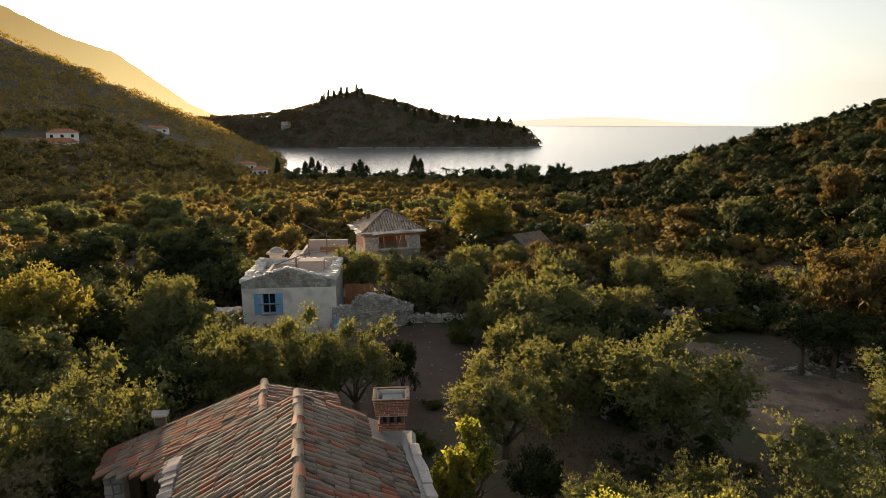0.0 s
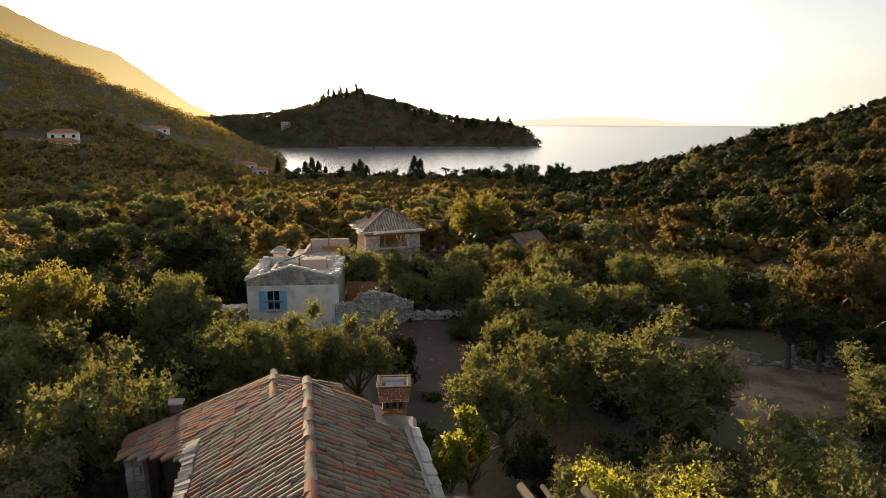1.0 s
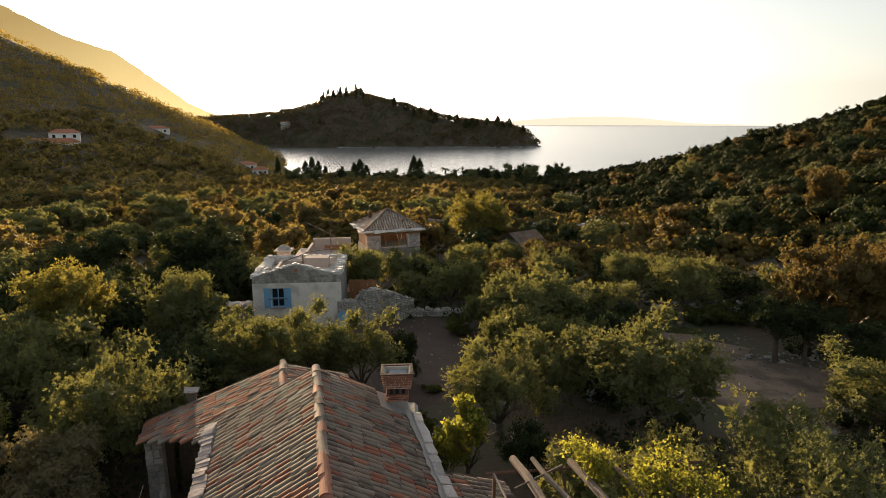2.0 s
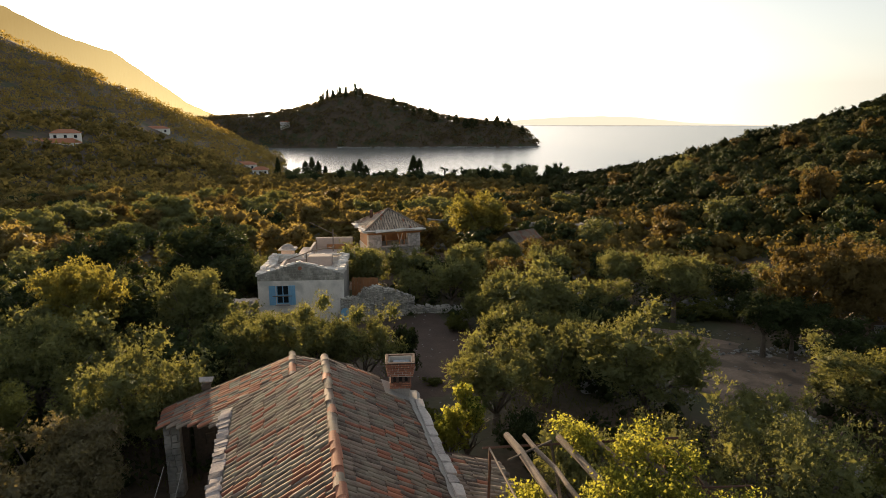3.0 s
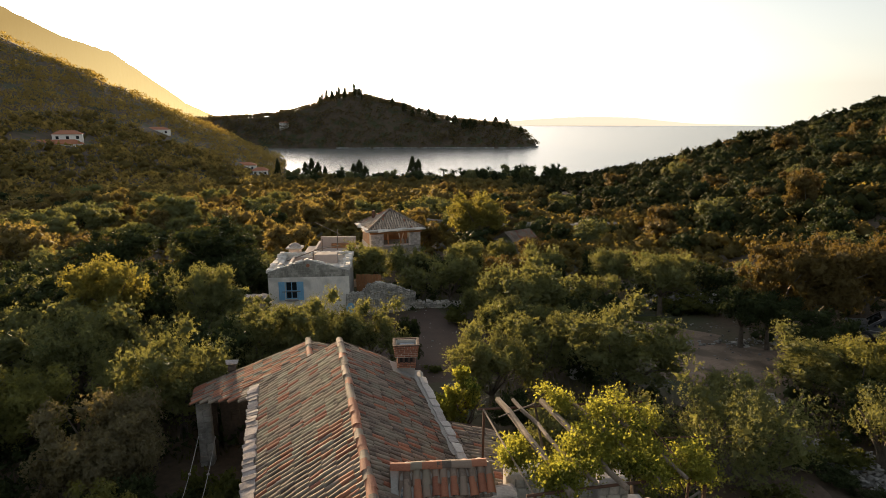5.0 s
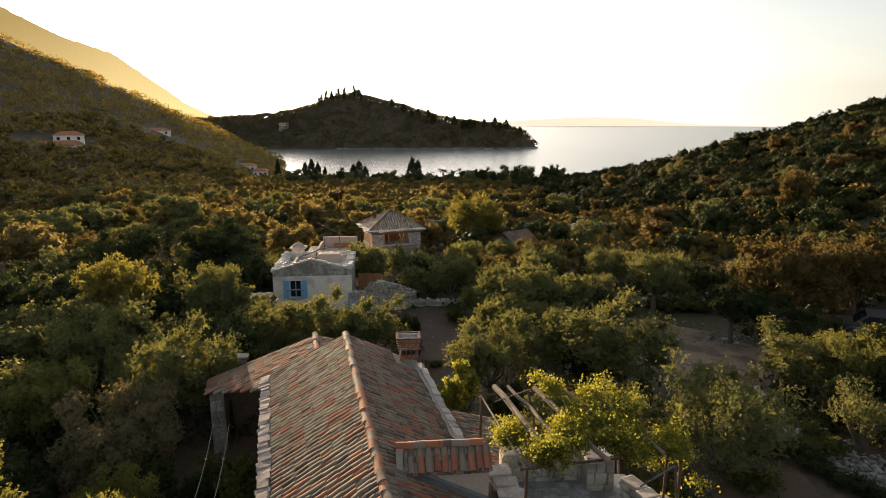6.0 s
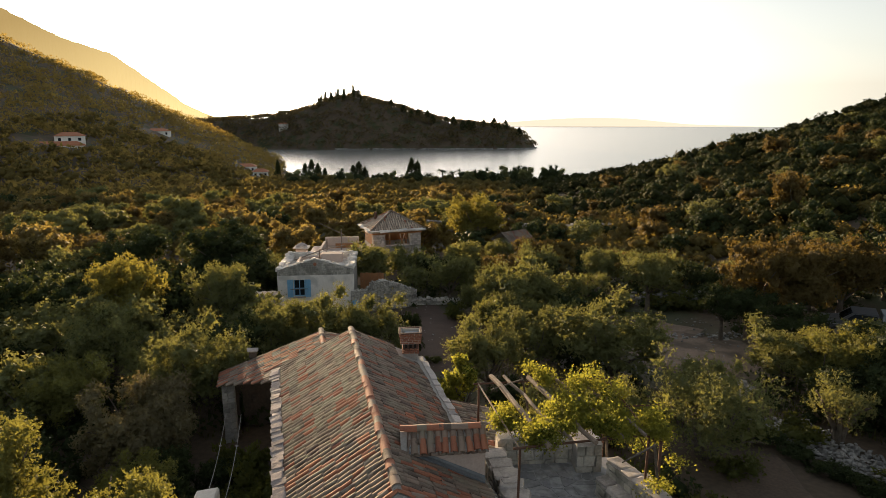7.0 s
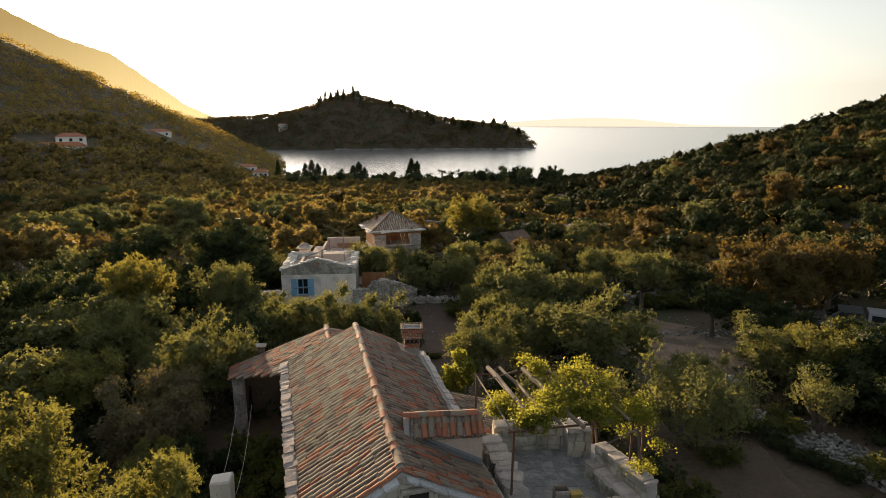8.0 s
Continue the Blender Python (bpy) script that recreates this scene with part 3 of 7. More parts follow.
OLIVE = dict(tuft=0.6, flat=1.05, heart=0, inner=0.25, sprays=16)
PROTO = {
    "olive": [make_tree("olive_tree", "grey-green olive tree with a gnarled trunk", "tree", M_OLIVE, 11 + i, 2.0, 4.0, 0.7, 12500, 0.088, 0.052, "olive trees round the houses", lobes=54 + 4 * i, lobe=0.23, **OLIVE) for i in range(3)],
    "fine": [make_tree("olive_tree", "leafy olive tree with fine silvery green leaves", "tree", M_OLIVE, 15 + i, 2.0, 4.0, 0.6, 17500, 0.072, 0.044, "olive trees round the houses", lobes=70, lobe=0.20, **OLIVE) for i in range(2)],
    "close": [make_tree("olive_tree", "leafy olive tree with dense small green leaves", "tree", M_GREEN, 17 + i, 2.0, 4.0, 0.5, 23000, 0.066, 0.048, "olive trees round the houses", lobes=90, lobe=0.18, flat=0.95, tuft=0.4, heart=0, sprays=14) for i in range(2)],
    "tall": [make_tree("olive_tree", "tall leafy olive tree with bright green leaves", "tree", M_GREEN, 23 + i, 2.0, 6.5, 2.3, 24000, 0.074, 0.05, "olive trees round the houses", lobes=90, lobe=0.18, flat=0.95, tuft=0.4, heart=0, sprays=12) for i in range(2)],
    "dark_standard": [make_tree("carob_tree", "dark carob tree with a bare trunk beside the track", "tree", M_DARK, 37, 2.0, 4.4, 1.7, 9000, 0.092, 0.08, "dark evergreen trees", lobes=50, lobe=0.24, lie=0.4, heart=0.5, sprays=8)],
    "carob_bush": [make_tree("carob_bush", "small dark evergreen bush", "shrub", M_DARK, 39, 1.0, 1.6, 0.1, 3600, 0.085, 0.07, "dark evergreen bushes", lobes=26, lobe=0.30, lie=0.4, heart=0.5, sprays=6, simple=True)],
    "mound": [make_tree("carob_tree", "dense rounded carob tree with dull brown-green leaves", "tree", M_CAROB, 33, 2.3, 3.5, 0.2, 25000, 0.09, 0.065, lobes=70, lobe=0.20, flat=0.9, lie=0.5, heart=0.5, sprays=10)],
    "standard": [make_tree("olive_tree", "tall-stemmed olive tree standing on bare ground", "tree", M_OLIVE, 19, 2.0, 4.2, 1.6, 14000, 0.085, 0.05, "olive trees round the houses", lobes=54, lobe=0.23, **OLIVE)],
    "carob": [make_tree("carob_tree", "dense dark green rounded carob tree", "tree", M_DARK, 31 + i, 2.1, 4.0, 0.5, 11110, 0.092, 0.082, "dark evergreen trees", lobes=60, lobe=0.22, lie=0.4, heart=0.5, sprays=8) for i in range(2)],
    "oak": [make_tree("oak_tree", "broad oak tree with rusty green leaves", "tree", M_RUST, 51 + i, 2.6, 5.2, 1.3, 12030, 0.118, 0.105, "rust-tinted oaks", lobes=70, lobe=0.20, lie=0.4, heart=0.6, sprays=6) for i in range(2)],
    "wild": [make_tree("wild_olive", "bushy wild olive tree with dense leaves", "tree", M_OLIVE, 21 + i, 2.0, 3.6, 0.35, 2600, 0.145, 0.100, "wild olives and scrub trees", lobes=44, lobe=0.25, tuft=0.3, lie=0.45, heart=0.5, sprays=6, simple=True) for i in range(3)],
    "scrub": [make_tree("scrub_oak", "dense dark scrub oak reaching the ground", "tree", M_DARK, 41 + i, 2.0, 3.2, 0.2, 2500, 0.140, 0.110, "wild olives and scrub trees", lobes=44, lobe=0.25, lie=0.6, heart=0.5, sprays=6, simple=True) for i in range(2)],
    "bush": [make_tree("shrub", "bright green shrub with fine leaves", "shrub", M_GRASS, 61 + i, 0.7, 1.0, 0.1, 1310, 0.096, 0.081, "low green shrubs", lobes=10, lobe=0.45) for i in range(2)],
    "mid_olive": [make_tree("olive_tree", "olive tree among the wild growth of the valley", "tree", M_OLIVE, 71 + i, 2.4, 4.2, 0.9, 3420, 0.194, 0.161, "trees of the valley", lobes=30, lobe=0.30, lie=0.6, simple=True) for i in range(3)],
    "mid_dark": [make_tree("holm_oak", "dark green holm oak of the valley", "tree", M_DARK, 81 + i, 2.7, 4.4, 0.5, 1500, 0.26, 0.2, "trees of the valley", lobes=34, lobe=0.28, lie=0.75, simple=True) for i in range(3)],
    "mid_gold": [make_tree("mastic_tree", "golden green tree of the valley, sun glare put into its leaf colour", "tree", M_GOLD, 95 + i, 2.6, 4.4, 0.6, 2000, 0.23, 0.17, "trees of the valley", lobes=34, lobe=0.28, lie=0.75, simple=True) for i in range(3)],
    "mid_rust": [make_tree("oak_tree", "rust-brown and green oak of the valley", "tree", M_RUST, 91 + i, 2.6, 4.4, 0.6, 2000, 0.23, 0.17, "trees of the valley", lobes=34, lobe=0.28, lie=0.75, simple=True) for i in range(3)],
    "yellow": [make_tree("walnut_tree", "tall yellow-green leafy tree", "tree", M_WALNUT, 101, 3.2, 5.6, 1.0, 12000, 0.15, 0.12, lobes=50, lobe=0.23, lie=0.3, heart=0.5)],
    "conifer": [make_tree("poplar_tree", "upright orange-green tree on the hillside", "tree", M_RUST, 103, 2.0, 6.0, 0.6, 4810, 0.205, 0.177, lobes=20, lobe=0.36, flat=1.4)],
    "vine": [make_tree("vine_shrub", "bright yellow-green grapevine climbing by the wall", "vine", M_VINE, 105, 0.9, 2.4, 0.8, 2800, 0.088, 0.08, lobes=17, lobe=0.20, heart=0)],
}
USED = set()
TREE_SPOTS = []


def plant(kind, x, y, radius, height, seed, sink=0.05, label=""):
    """Sets a copy of a tree on the ground, scaled to the radius and height."""
    rng = random.Random(seed * 7 + 3)
    pool = PROTO[kind]
    src = pool[seed % len(pool)]
    base_r, base_h = {"olive": (2.0, 4.0), "fine": (2.0, 4.0), "close": (2.0, 4.0), "mound": (2.3, 3.5), "tall": (2.0, 6.5), "carob_bush": (1.0, 1.6), "dark_standard": (2.0, 4.4), "standard": (2.0, 4.2), "carob": (2.1, 4.0), "oak": (2.6, 5.2), "bush": (0.7, 1.0), "wild": (2.0, 3.6), "scrub": (2.0, 3.2), "mid_olive": (2.4, 4.2), "mid_dark": (2.7, 4.4), "mid_rust": (2.6, 4.4), "mid_gold": (2.6, 4.4), "yellow": (3.2, 5.6), "conifer": (2.0, 6.0), "vine": (0.9, 2.4)}[kind]
    z = float(ground_at(x, y)) - sink
    place = Matrix.Translation((x, y, z)) @ pose(0, 0, 0, 0, 0, rng.uniform(0, 360))
    if src in USED:
        ob = copy_thing(src, place)
    else:
        USED.add(src)
        ob = src
        ob.matrix_basis = place
    ob.scale = (radius / base_r, radius / base_r, height / base_h)
    if label:
        ob["label"] = label
    TREE_SPOTS.append((x, y, radius))
    return ob


NEAR = [
    ("fine", -9.2, 23.8, 2.2, 4.4), ("fine", -6.2, 24.4, 2.3, 4.7), ("fine", -3.5, 24.6, 2.1, 4.4), ("carob_bush", -1.7, 27.0, 0.9, 3.0),
    ("carob_bush", -8.2, 17.4, 0.75, 3.2), ("fine", -10.4, 17.2, 2.3, 4.9), ("fine", -12.4, 16.4, 1.5, 3.3), ("close", -15.6, 15.8, 2.1, 3.7), ("olive", -13.2, 18.5, 1.8, 3.4),
    ("olive", -14.6, 30.4, 2.3, 5.3), ("yellow", -19.5, 28.5, 2.8, 5.9), ("carob", -20.5, 49.0, 5.0, 6.6), ("carob", -26.0, 43.0, 3.6, 6.0),
    ("fine", 9.0, 21.2, 3.1, 5.0), ("fine", 2.6, 20.6, 2.4, 4.2), ("olive", 5.0, 22.8, 2.1, 4.1), ("olive", 3.6, 27.4, 1.9, 3.9), ("olive", 2.9, 34.8, 1.5, 3.0), ("olive", 6.6, 26.4, 2.0, 3.9), ("carob_bush", 3.2, 17.2, 1.1, 2.2), ("olive", 5.2, 31.5, 3.2, 5.6), ("olive", 0.9, 40.5, 2.4, 4.3),
    ("olive", -5.7, 43.4, 2.4, 4.6), ("olive", -2.9, 45.6, 2.4, 4.2), ("yellow", 4.6, 70.0, 4.5, 7.4),
    ("standard", 16.0, 36.2, 2.5, 4.9), ("standard", 13.6, 41.0, 2.2, 4.4), ("dark_standard", 18.3, 28.9, 1.9, 4.3), ("dark_standard", 19.6, 28.4, 1.6, 4.0), ("oak", 21.2, 30.2, 2.9, 6.9), ("oak", 23.6, 30.4, 3.2, 7.3), ("oak", 28.2, 32.4, 3.4, 6.8), ("scrub", 32.0, 33.4, 3.4, 5.6), ("scrub", 28.0, 35.4, 3.4, 5.2), ("scrub", 35.0, 31.0, 3.0, 5.0), ("scrub", 24.2, 35.8, 2.6, 4.2),
    ("conifer", 41.5, 62.3, 2.2, 6.5), ("fine", 4.4, 13.4, 1.6, 3.3), ("fine", 6.8, 14.4, 1.7, 3.3), ("fine", 11.9, 16.6, 1.6, 3.2),
    ("fine", 17.6, 20.4, 2.6, 3.8), ("close", 18.9, 18.8, 2.3, 4.4), ("carob", 21.4, 18.0, 3.1, 4.5), ("carob", 19.8, 14.6, 2.4, 3.4), ("carob", 22.8, 15.6, 2.8, 4.2), ("carob_bush", 13.6, 14.5, 0.8, 0.7), ("carob_bush", 14.0, 13.2, 0.8, 0.6), ("carob_bush", 14.4, 11.9, 0.8, 0.6), ("carob_bush", 14.9, 10.8, 0.8, 0.7), ("carob", 18.0, 16.4, 2.4, 3.3), ("carob", 20.2, 24.6, 2.2, 3.8),
    ("carob_bush", -9.2, 10.4, 1.2, 2.2), ("carob_bush", -8.2, 8.7, 1.1, 1.9), ("carob_bush", -7.5, 10.9, 0.9, 1.5), ("carob_bush", -9.5, 7.0, 1.4, 2.8), ("carob_bush", -6.9, 9.3, 0.7, 1.1), ("mound", -11.1, 12.6, 2.4, 3.9), ("close", -9.4, 9.0, 1.4, 2.7), ("tall", -10.7, 4.4, 2.1, 7.0), ("tall", -7.1, 3.4, 1.65, 5.8), ("tall", -9.0, 2.4, 1.6, 5.4), ("carob", -14.0, 9.5, 2.2, 3.6), ("fine", -16.5, 20.5, 2.4, 4.8),
    ("olive", 6.6, 53.6, 1.9, 3.5), ("carob", 8.0, 36.5, 1.8, 3.2), ("olive", 8.6, 44.5, 2.3, 4.6), ("oak", 9.5, 50.0, 2.6, 4.6), ("olive", 2.2, 48.5, 2.2, 4.2),
    ("oak", 5.4, 41.0, 2.0, 4.4), ("carob_bush", 3.3, 36.2, 1.2, 2.0), ("vine", 1.05, 16.1, 1.25, 3.5), ("vine", 0.4, 15.6, 0.7, 2.8), ("carob_bush", 13.2, 38.6, 0.9, 1.0),
]
for i, (kind, x, y, r, h) in enumerate(NEAR):
    plant(kind, x, y, r, h, i)

# an old olive whose trunk leans over the bank
lx, ly = 9.2, 33.0
leaning = thing("olive_tree", "leaning old olive tree with bare dark limbs", "tree", Matrix.Translation((lx, ly, float(ground_at(lx, ly)))), "olive trees round the houses")
limb = Build()
limb.tube([(0, 0, -0.3), (0.25, 0, 0.7), (0.75, 0.1, 1.5), (1.35, 0.2, 2.1), (1.9, 0.4, 2.6)], [0.2, 0.15, 0.12, 0.09, 0.05], 8)
for ex, ey, ez, sx, sz in ((1.2, -0.6, 3.0, 0.75, 1.5), (2.6, 0.3, 2.5, 1.35, 2.1), (0.5, 0.6, 2.8, 0.75, 1.5), (2.2, -0.6, 3.1, 1.35, 2.1), (0.2, -0.5, 2.5, 0.5, 1.1), (1.6, 0.9, 3.2, 1.0, 1.8), (2.8, 0.9, 3.0, 1.6, 2.3)):
    limb.tube([(sx, 0.1, sz), ((sx + ex) / 2 + 0.1, ey / 2, (sz + ez) / 2 + 0.15), (ex, ey, ez)], [0.07, 0.05, 0.02], 6)
part("trunk", limb, M_BARK, leaning)
lc_ = part("crown", crown_mesh("crown", M_OLIVE, 77, 1.7, 1.7, 8400, 0.085, 0.042, lobes=30, lobe=0.24, tuft=0.3, heart=0, sprays=8), M_OLIVE, leaning)
lc_.location = (1.5, 0.3, 2.1)



def limbed_olive(x, y, radius, height, stem, seed, count):
    """An old olive with several bare dark limbs rising from its foot into a loose crown."""
    r = random.Random(seed)
    t = thing("olive_tree", "old olive tree with many bare crooked limbs", "tree", Matrix.Translation((x, y, float(ground_at(x, y)))), "olive trees round the houses")
    b = Build()
    for i in range(7):
        a = 2 * math.pi * (i + r.random() * 0.7) / 7
        d = Vector((math.cos(a), math.sin(a), 0))
        p1 = d * radius * 0.12 + Vector((0, 0, stem * 0.6))
        p2 = d * radius * r.uniform(0.3, 0.45) + Vector((0, 0, stem * r.uniform(1.1, 1.5)))
        p3 = d * radius * r.uniform(0.55, 0.8) + Vector((r.uniform(-0.3, 0.3), r.uniform(-0.3, 0.3), stem + (height - stem) * r.uniform(0.3, 0.7)))
        b.tube([d * 0.08 - Vector((0, 0, 0.3)), p1, p2, p3], [0.13, 0.10, 0.07, 0.03], 7)
        for _ in range(3):
            q = p2.lerp(p3, r.uniform(0.0, 0.5))
            e = q + Vector((r.uniform(-1, 1), r.uniform(-1, 1), r.uniform(-0.1, 0.8))) * radius * 0.35
            b.tube([q, q.lerp(e, 0.5) + Vector((0, 0, 0.1)), e], [0.045, 0.032, 0.012], 5)
    part("trunk", b, M_BARK, t)
    c = part("crown", crown_mesh("crown", M_OLIVE, seed, radius, height - stem, count, 0.078, 0.046, lobes=72, lobe=0.18, tuft=0.5, flat=0.95, heart=0, inner=0.15, sprays=3), M_OLIVE, t)
    c.location = (0, 0, stem)
    TREE_SPOTS.append((x, y, radius))


limbed_olive(10.4, 13.4, 3.1, 4.1, 0.75, 401, 23000)
limbed_olive(16.3, 14.4, 1.5, 2.9, 1.1, 402, 5200)

# the valley's trees
KEEP_CLEAR = [(-9.5, 39, 6.0), (-6, 54.0, 7.0), (-9.5, 48.0, 4.0), (-0.8, 23, 3.6), (-0.8, 28, 4.0), (-0.2, 34, 4.2), (13.5, 24, 4.0), (16, 26.5, 4.6), (12.5, 28, 3.4), (14, 32.5, 4.0), (18, 33, 3.0), (-3, 12, 6.0), (-1.5, 6, 6.0), (4, 8, 4.5), (11.5, 9.5, 2.4), (11.2, 5, 2.4),
              (12.6, 13, 2.0), (26.9, 29.2, 3.9), (28.6, 28.2, 3.2), (26.6, 24.6, 3.0), (29.5, 25.5, 2.5), (-8.7, 12.4, 2.3), (-7.9, 9.6, 1.8), (-8.5, 33.5, 3.0), (-6.6, 31.5, 1.6), (-11.2, 12.8, 2.0), (10.3, 13.9, 2.4), (15.5, 14.9, 1.6), (24.6, 24.0, 2.2), (24.6, 28.0, 1.8), (26.2, 25.5, 2.4), (30.0, 27.0, 3.0), (8.3, 57.0, 3.2), (-6.3, 7.4, 1.8), (0, -12, 7.0), (0, 0, 5.0), (-6.8, 10.5, 2.0), (15.6, 11.0, 2.0), (16.6, 13.4, 1.6), (15.0, 20.6, 1.6), (-8.5, 19.5, 1.4), (1.0, 16.5, 3.0), (-14, 32.5, 1.5), (-0.5, 18.5, 2.6)]
rng = random.Random(8)


def scatter(count, tries, where, kinds, sizes, gap, seed):
    """Wild trees where there is room for them. kinds: shares by name."""
    done = 0
    for _ in range(tries):
        if done >= count:
            break
        x, y = where()
        if any(math.hypot(x - a, y - b) < c + 0.4 for a, b, c in KEEP_CLEAR):
            continue
        r = rng.uniform(*sizes) * (1.0 if y < 90 else 1.15)
        if any(math.hypot(x - a, y - b) < gap * (r + c) for a, b, c in TREE_SPOTS):
            continue
        kind = rng.choices(list(kinds), list(kinds.values()))[0]
        plant(kind, x, y, r, r * rng.uniform(1.25, 1.7) + 0.4, seed + done)
        done += 1


scatter(104, 9000, lambda: (rng.uniform(-36, -6.5), rng.uniform(-3, 47)), {"wild": 0.60, "scrub": 0.40}, (1.3, 2.7), 0.42, 1000)
# more dark scrub on the right: its weaker sunlight is put into the mix
scatter(40, 4000, lambda: (rng.uniform(5.5, 42), rng.uniform(8, 48)), {"wild": 0.25, "scrub": 0.75}, (1.2, 2.6), 0.55, 1100)
scatter(10, 2000, lambda: (rng.uniform(-6, 10), rng.uniform(38, 52)), {"wild": 0.7, "scrub": 0.3}, (1.3, 2.2), 0.6, 1200)


def in_valley():
    y = 46 + 92 * rng.random() ** 0.85
    return rng.uniform(-0.86, 0.86) * (y + 16), y


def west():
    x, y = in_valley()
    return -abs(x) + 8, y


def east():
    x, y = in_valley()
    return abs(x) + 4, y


# lighter kinds west, darker kinds east: glare and shade put into the mix
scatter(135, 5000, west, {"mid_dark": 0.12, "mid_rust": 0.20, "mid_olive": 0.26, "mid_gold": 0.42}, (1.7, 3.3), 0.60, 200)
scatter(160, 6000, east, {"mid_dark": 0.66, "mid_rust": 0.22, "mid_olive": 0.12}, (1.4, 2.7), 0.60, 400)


def thicket(name, label, seed, boxes, mat, shard=0.32, clear=(), heart=0.62, puffs=1):
    """Far growth: thousands of low clumps of leaf shards in one mesh. boxes: x0, x1, y0, y1, clumps, size, shards."""
    rng = np.random.default_rng(seed)
    vs, fs, k = [], [], 0
    for x0, x1, y0, y1, n, size, shards in boxes:
        x = rng.uniform(x0, x1, n)
        y = rng.uniform(y0, y1, n)
        z = ground_at(x, y)
        keep = (z > SEA + 1.2) & (np.abs(x) < 0.95 * (y + 30))
        for cx, cy, cr in clear:
            keep &= np.hypot(x - cx, y - cy) > cr
        for hx, hy, hr in ((-158, 253, 10), (-153, 243, 9), (-164, 240, 9), (-166, 246, 8), (-168, 358, 11), (-161, 344, 11), (-252, 480, 10), (-243, 463, 8), (-113, 345, 10), (-109, 333, 9), (-100, 330, 8), (-96, 317, 8), (27, 29.8, 5)):
            keep &= np.hypot(x - hx, y - hy) > hr
        x, y, z = x[keep], y[keep], z[keep]
        s = rng.uniform(0.5, 1.25, len(x)) * size
        if puffs > 1:                        # each bush is a dome of rounded lumps
            k2 = np.repeat(np.arange(len(x)), puffs)
            dome = unit(rng.normal(0, 1, (len(k2), 3)))
            lift = s[k2] * (0.25 + 0.75 * np.abs(dome[:, 2])) * rng.uniform(0.7, 1.0, len(k2))
            x, y, z = x[k2] + dome[:, 0] * s[k2] * 0.72, y[k2] + dome[:, 1] * s[k2] * 0.72, z[k2] + lift - 0.2 * s[k2]
            s = s[k2] * rng.uniform(0.35, 0.6, len(k2))
        own = np.repeat(np.arange(len(x)), shards)
        way = unit(rng.normal(0, 1, (len(own), 3)))
        way[:, 2] = np.abs(way[:, 2]) - 0.15
        lump = 1 + 0.10 * np.sin(way[:, 0] * 6 + own) * np.cos(way[:, 1] * 6 + own * 2) + 0.06 * np.sin(way[:, 2] * 9 + own)
        tall = np.full(len(own), 0.82)
        at = np.stack([x, y, z + s * 0.27], -1)[own] + way * (s[own] * rng.uniform(0.82, 1.05, len(own)) * lump)[:, None] * np.stack([np.ones_like(tall), np.ones_like(tall), tall], -1)
        sets = [shingles(rng, at, way, s[own] * rng.uniform(0.6, 1.3, len(own)) * shard)]
        if heart:
            sets.append(cores(rng, np.stack([x, y, z + s * 0.25], -1), s * heart, 0.8, (OCT_V, OCT_F)))
        for v, f in sets:
            vs.append(v)
            fs.append(f + k)
            k += len(v)
    me = soup(name, np.concatenate(vs), np.concatenate(fs), mat)
    me.shade_smooth()
    return tagged(new(name, me), label, "shrubs", kind="stuff")


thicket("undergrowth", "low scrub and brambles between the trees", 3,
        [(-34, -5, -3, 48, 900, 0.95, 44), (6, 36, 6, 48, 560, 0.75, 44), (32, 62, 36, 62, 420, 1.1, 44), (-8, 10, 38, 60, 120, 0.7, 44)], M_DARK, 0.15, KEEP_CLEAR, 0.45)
thicket("far_woods", "dense green and rust maquis covering the valley and hills", 4,
        [(-120, 22, 90, 190, 1300, 2.5, 12), (-190, 30, 150, 330, 2000, 3.2, 8)], M_MAQUIS, 0.21, KEEP_CLEAR, 0.68, 3)
thicket("valley_scrub", "low green and rust scrub between the valley trees", 8,
        [(-70, 60, 44, 110, 1500, 1.5, 12), (14, 52, 56, 102, 420, 1.9, 14)], M_MAQUIS, 0.19, KEEP_CLEAR, 0.66, 4)
thicket("hill_scrub", "evergreen scrub on the near hillside, shade put into its dark colour", 9,
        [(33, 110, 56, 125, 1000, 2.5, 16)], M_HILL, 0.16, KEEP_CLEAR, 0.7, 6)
thicket("hill_woods", "maquis covering the hillside, shade put into its dark colour", 5,
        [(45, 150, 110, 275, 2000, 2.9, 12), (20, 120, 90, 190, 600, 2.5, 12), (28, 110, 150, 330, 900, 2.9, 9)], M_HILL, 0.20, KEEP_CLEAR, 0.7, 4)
thicket("slope_woods", "scrub and maquis on the far slope, glare put into its pale colour", 6, [(-420, -70, 150, 600, 7000, 3.8, 18)], M_SLOPE, 0.2, (), 0.0)
thicket("cape_woods", "pine woods on the wooded cape, haze put into their colour", 7, [(-340, 132, 744, 900, 3000, 5.6, 18)], M_CAPE, 0.22, (), 0.0)

# ---- stone, tile and wall helpers ----
def stone_mesh(name, mat, seed):
    r = random.Random(seed)
    return Build().box((0, 0, 0), (1, 1, 1), bevel=0.08, jitter=0.075, rng=r).mesh(name, mat)


EAVE_STONES = [stone_mesh("eave_stone", M_EAVE, 380 + i) for i in range(6)]
STONES = {m.name: [stone_mesh("stone", m, 40 + i) for i in range(6)] for m in (M_STONE, M_PALE, M_ROCK)}
PIECES = []


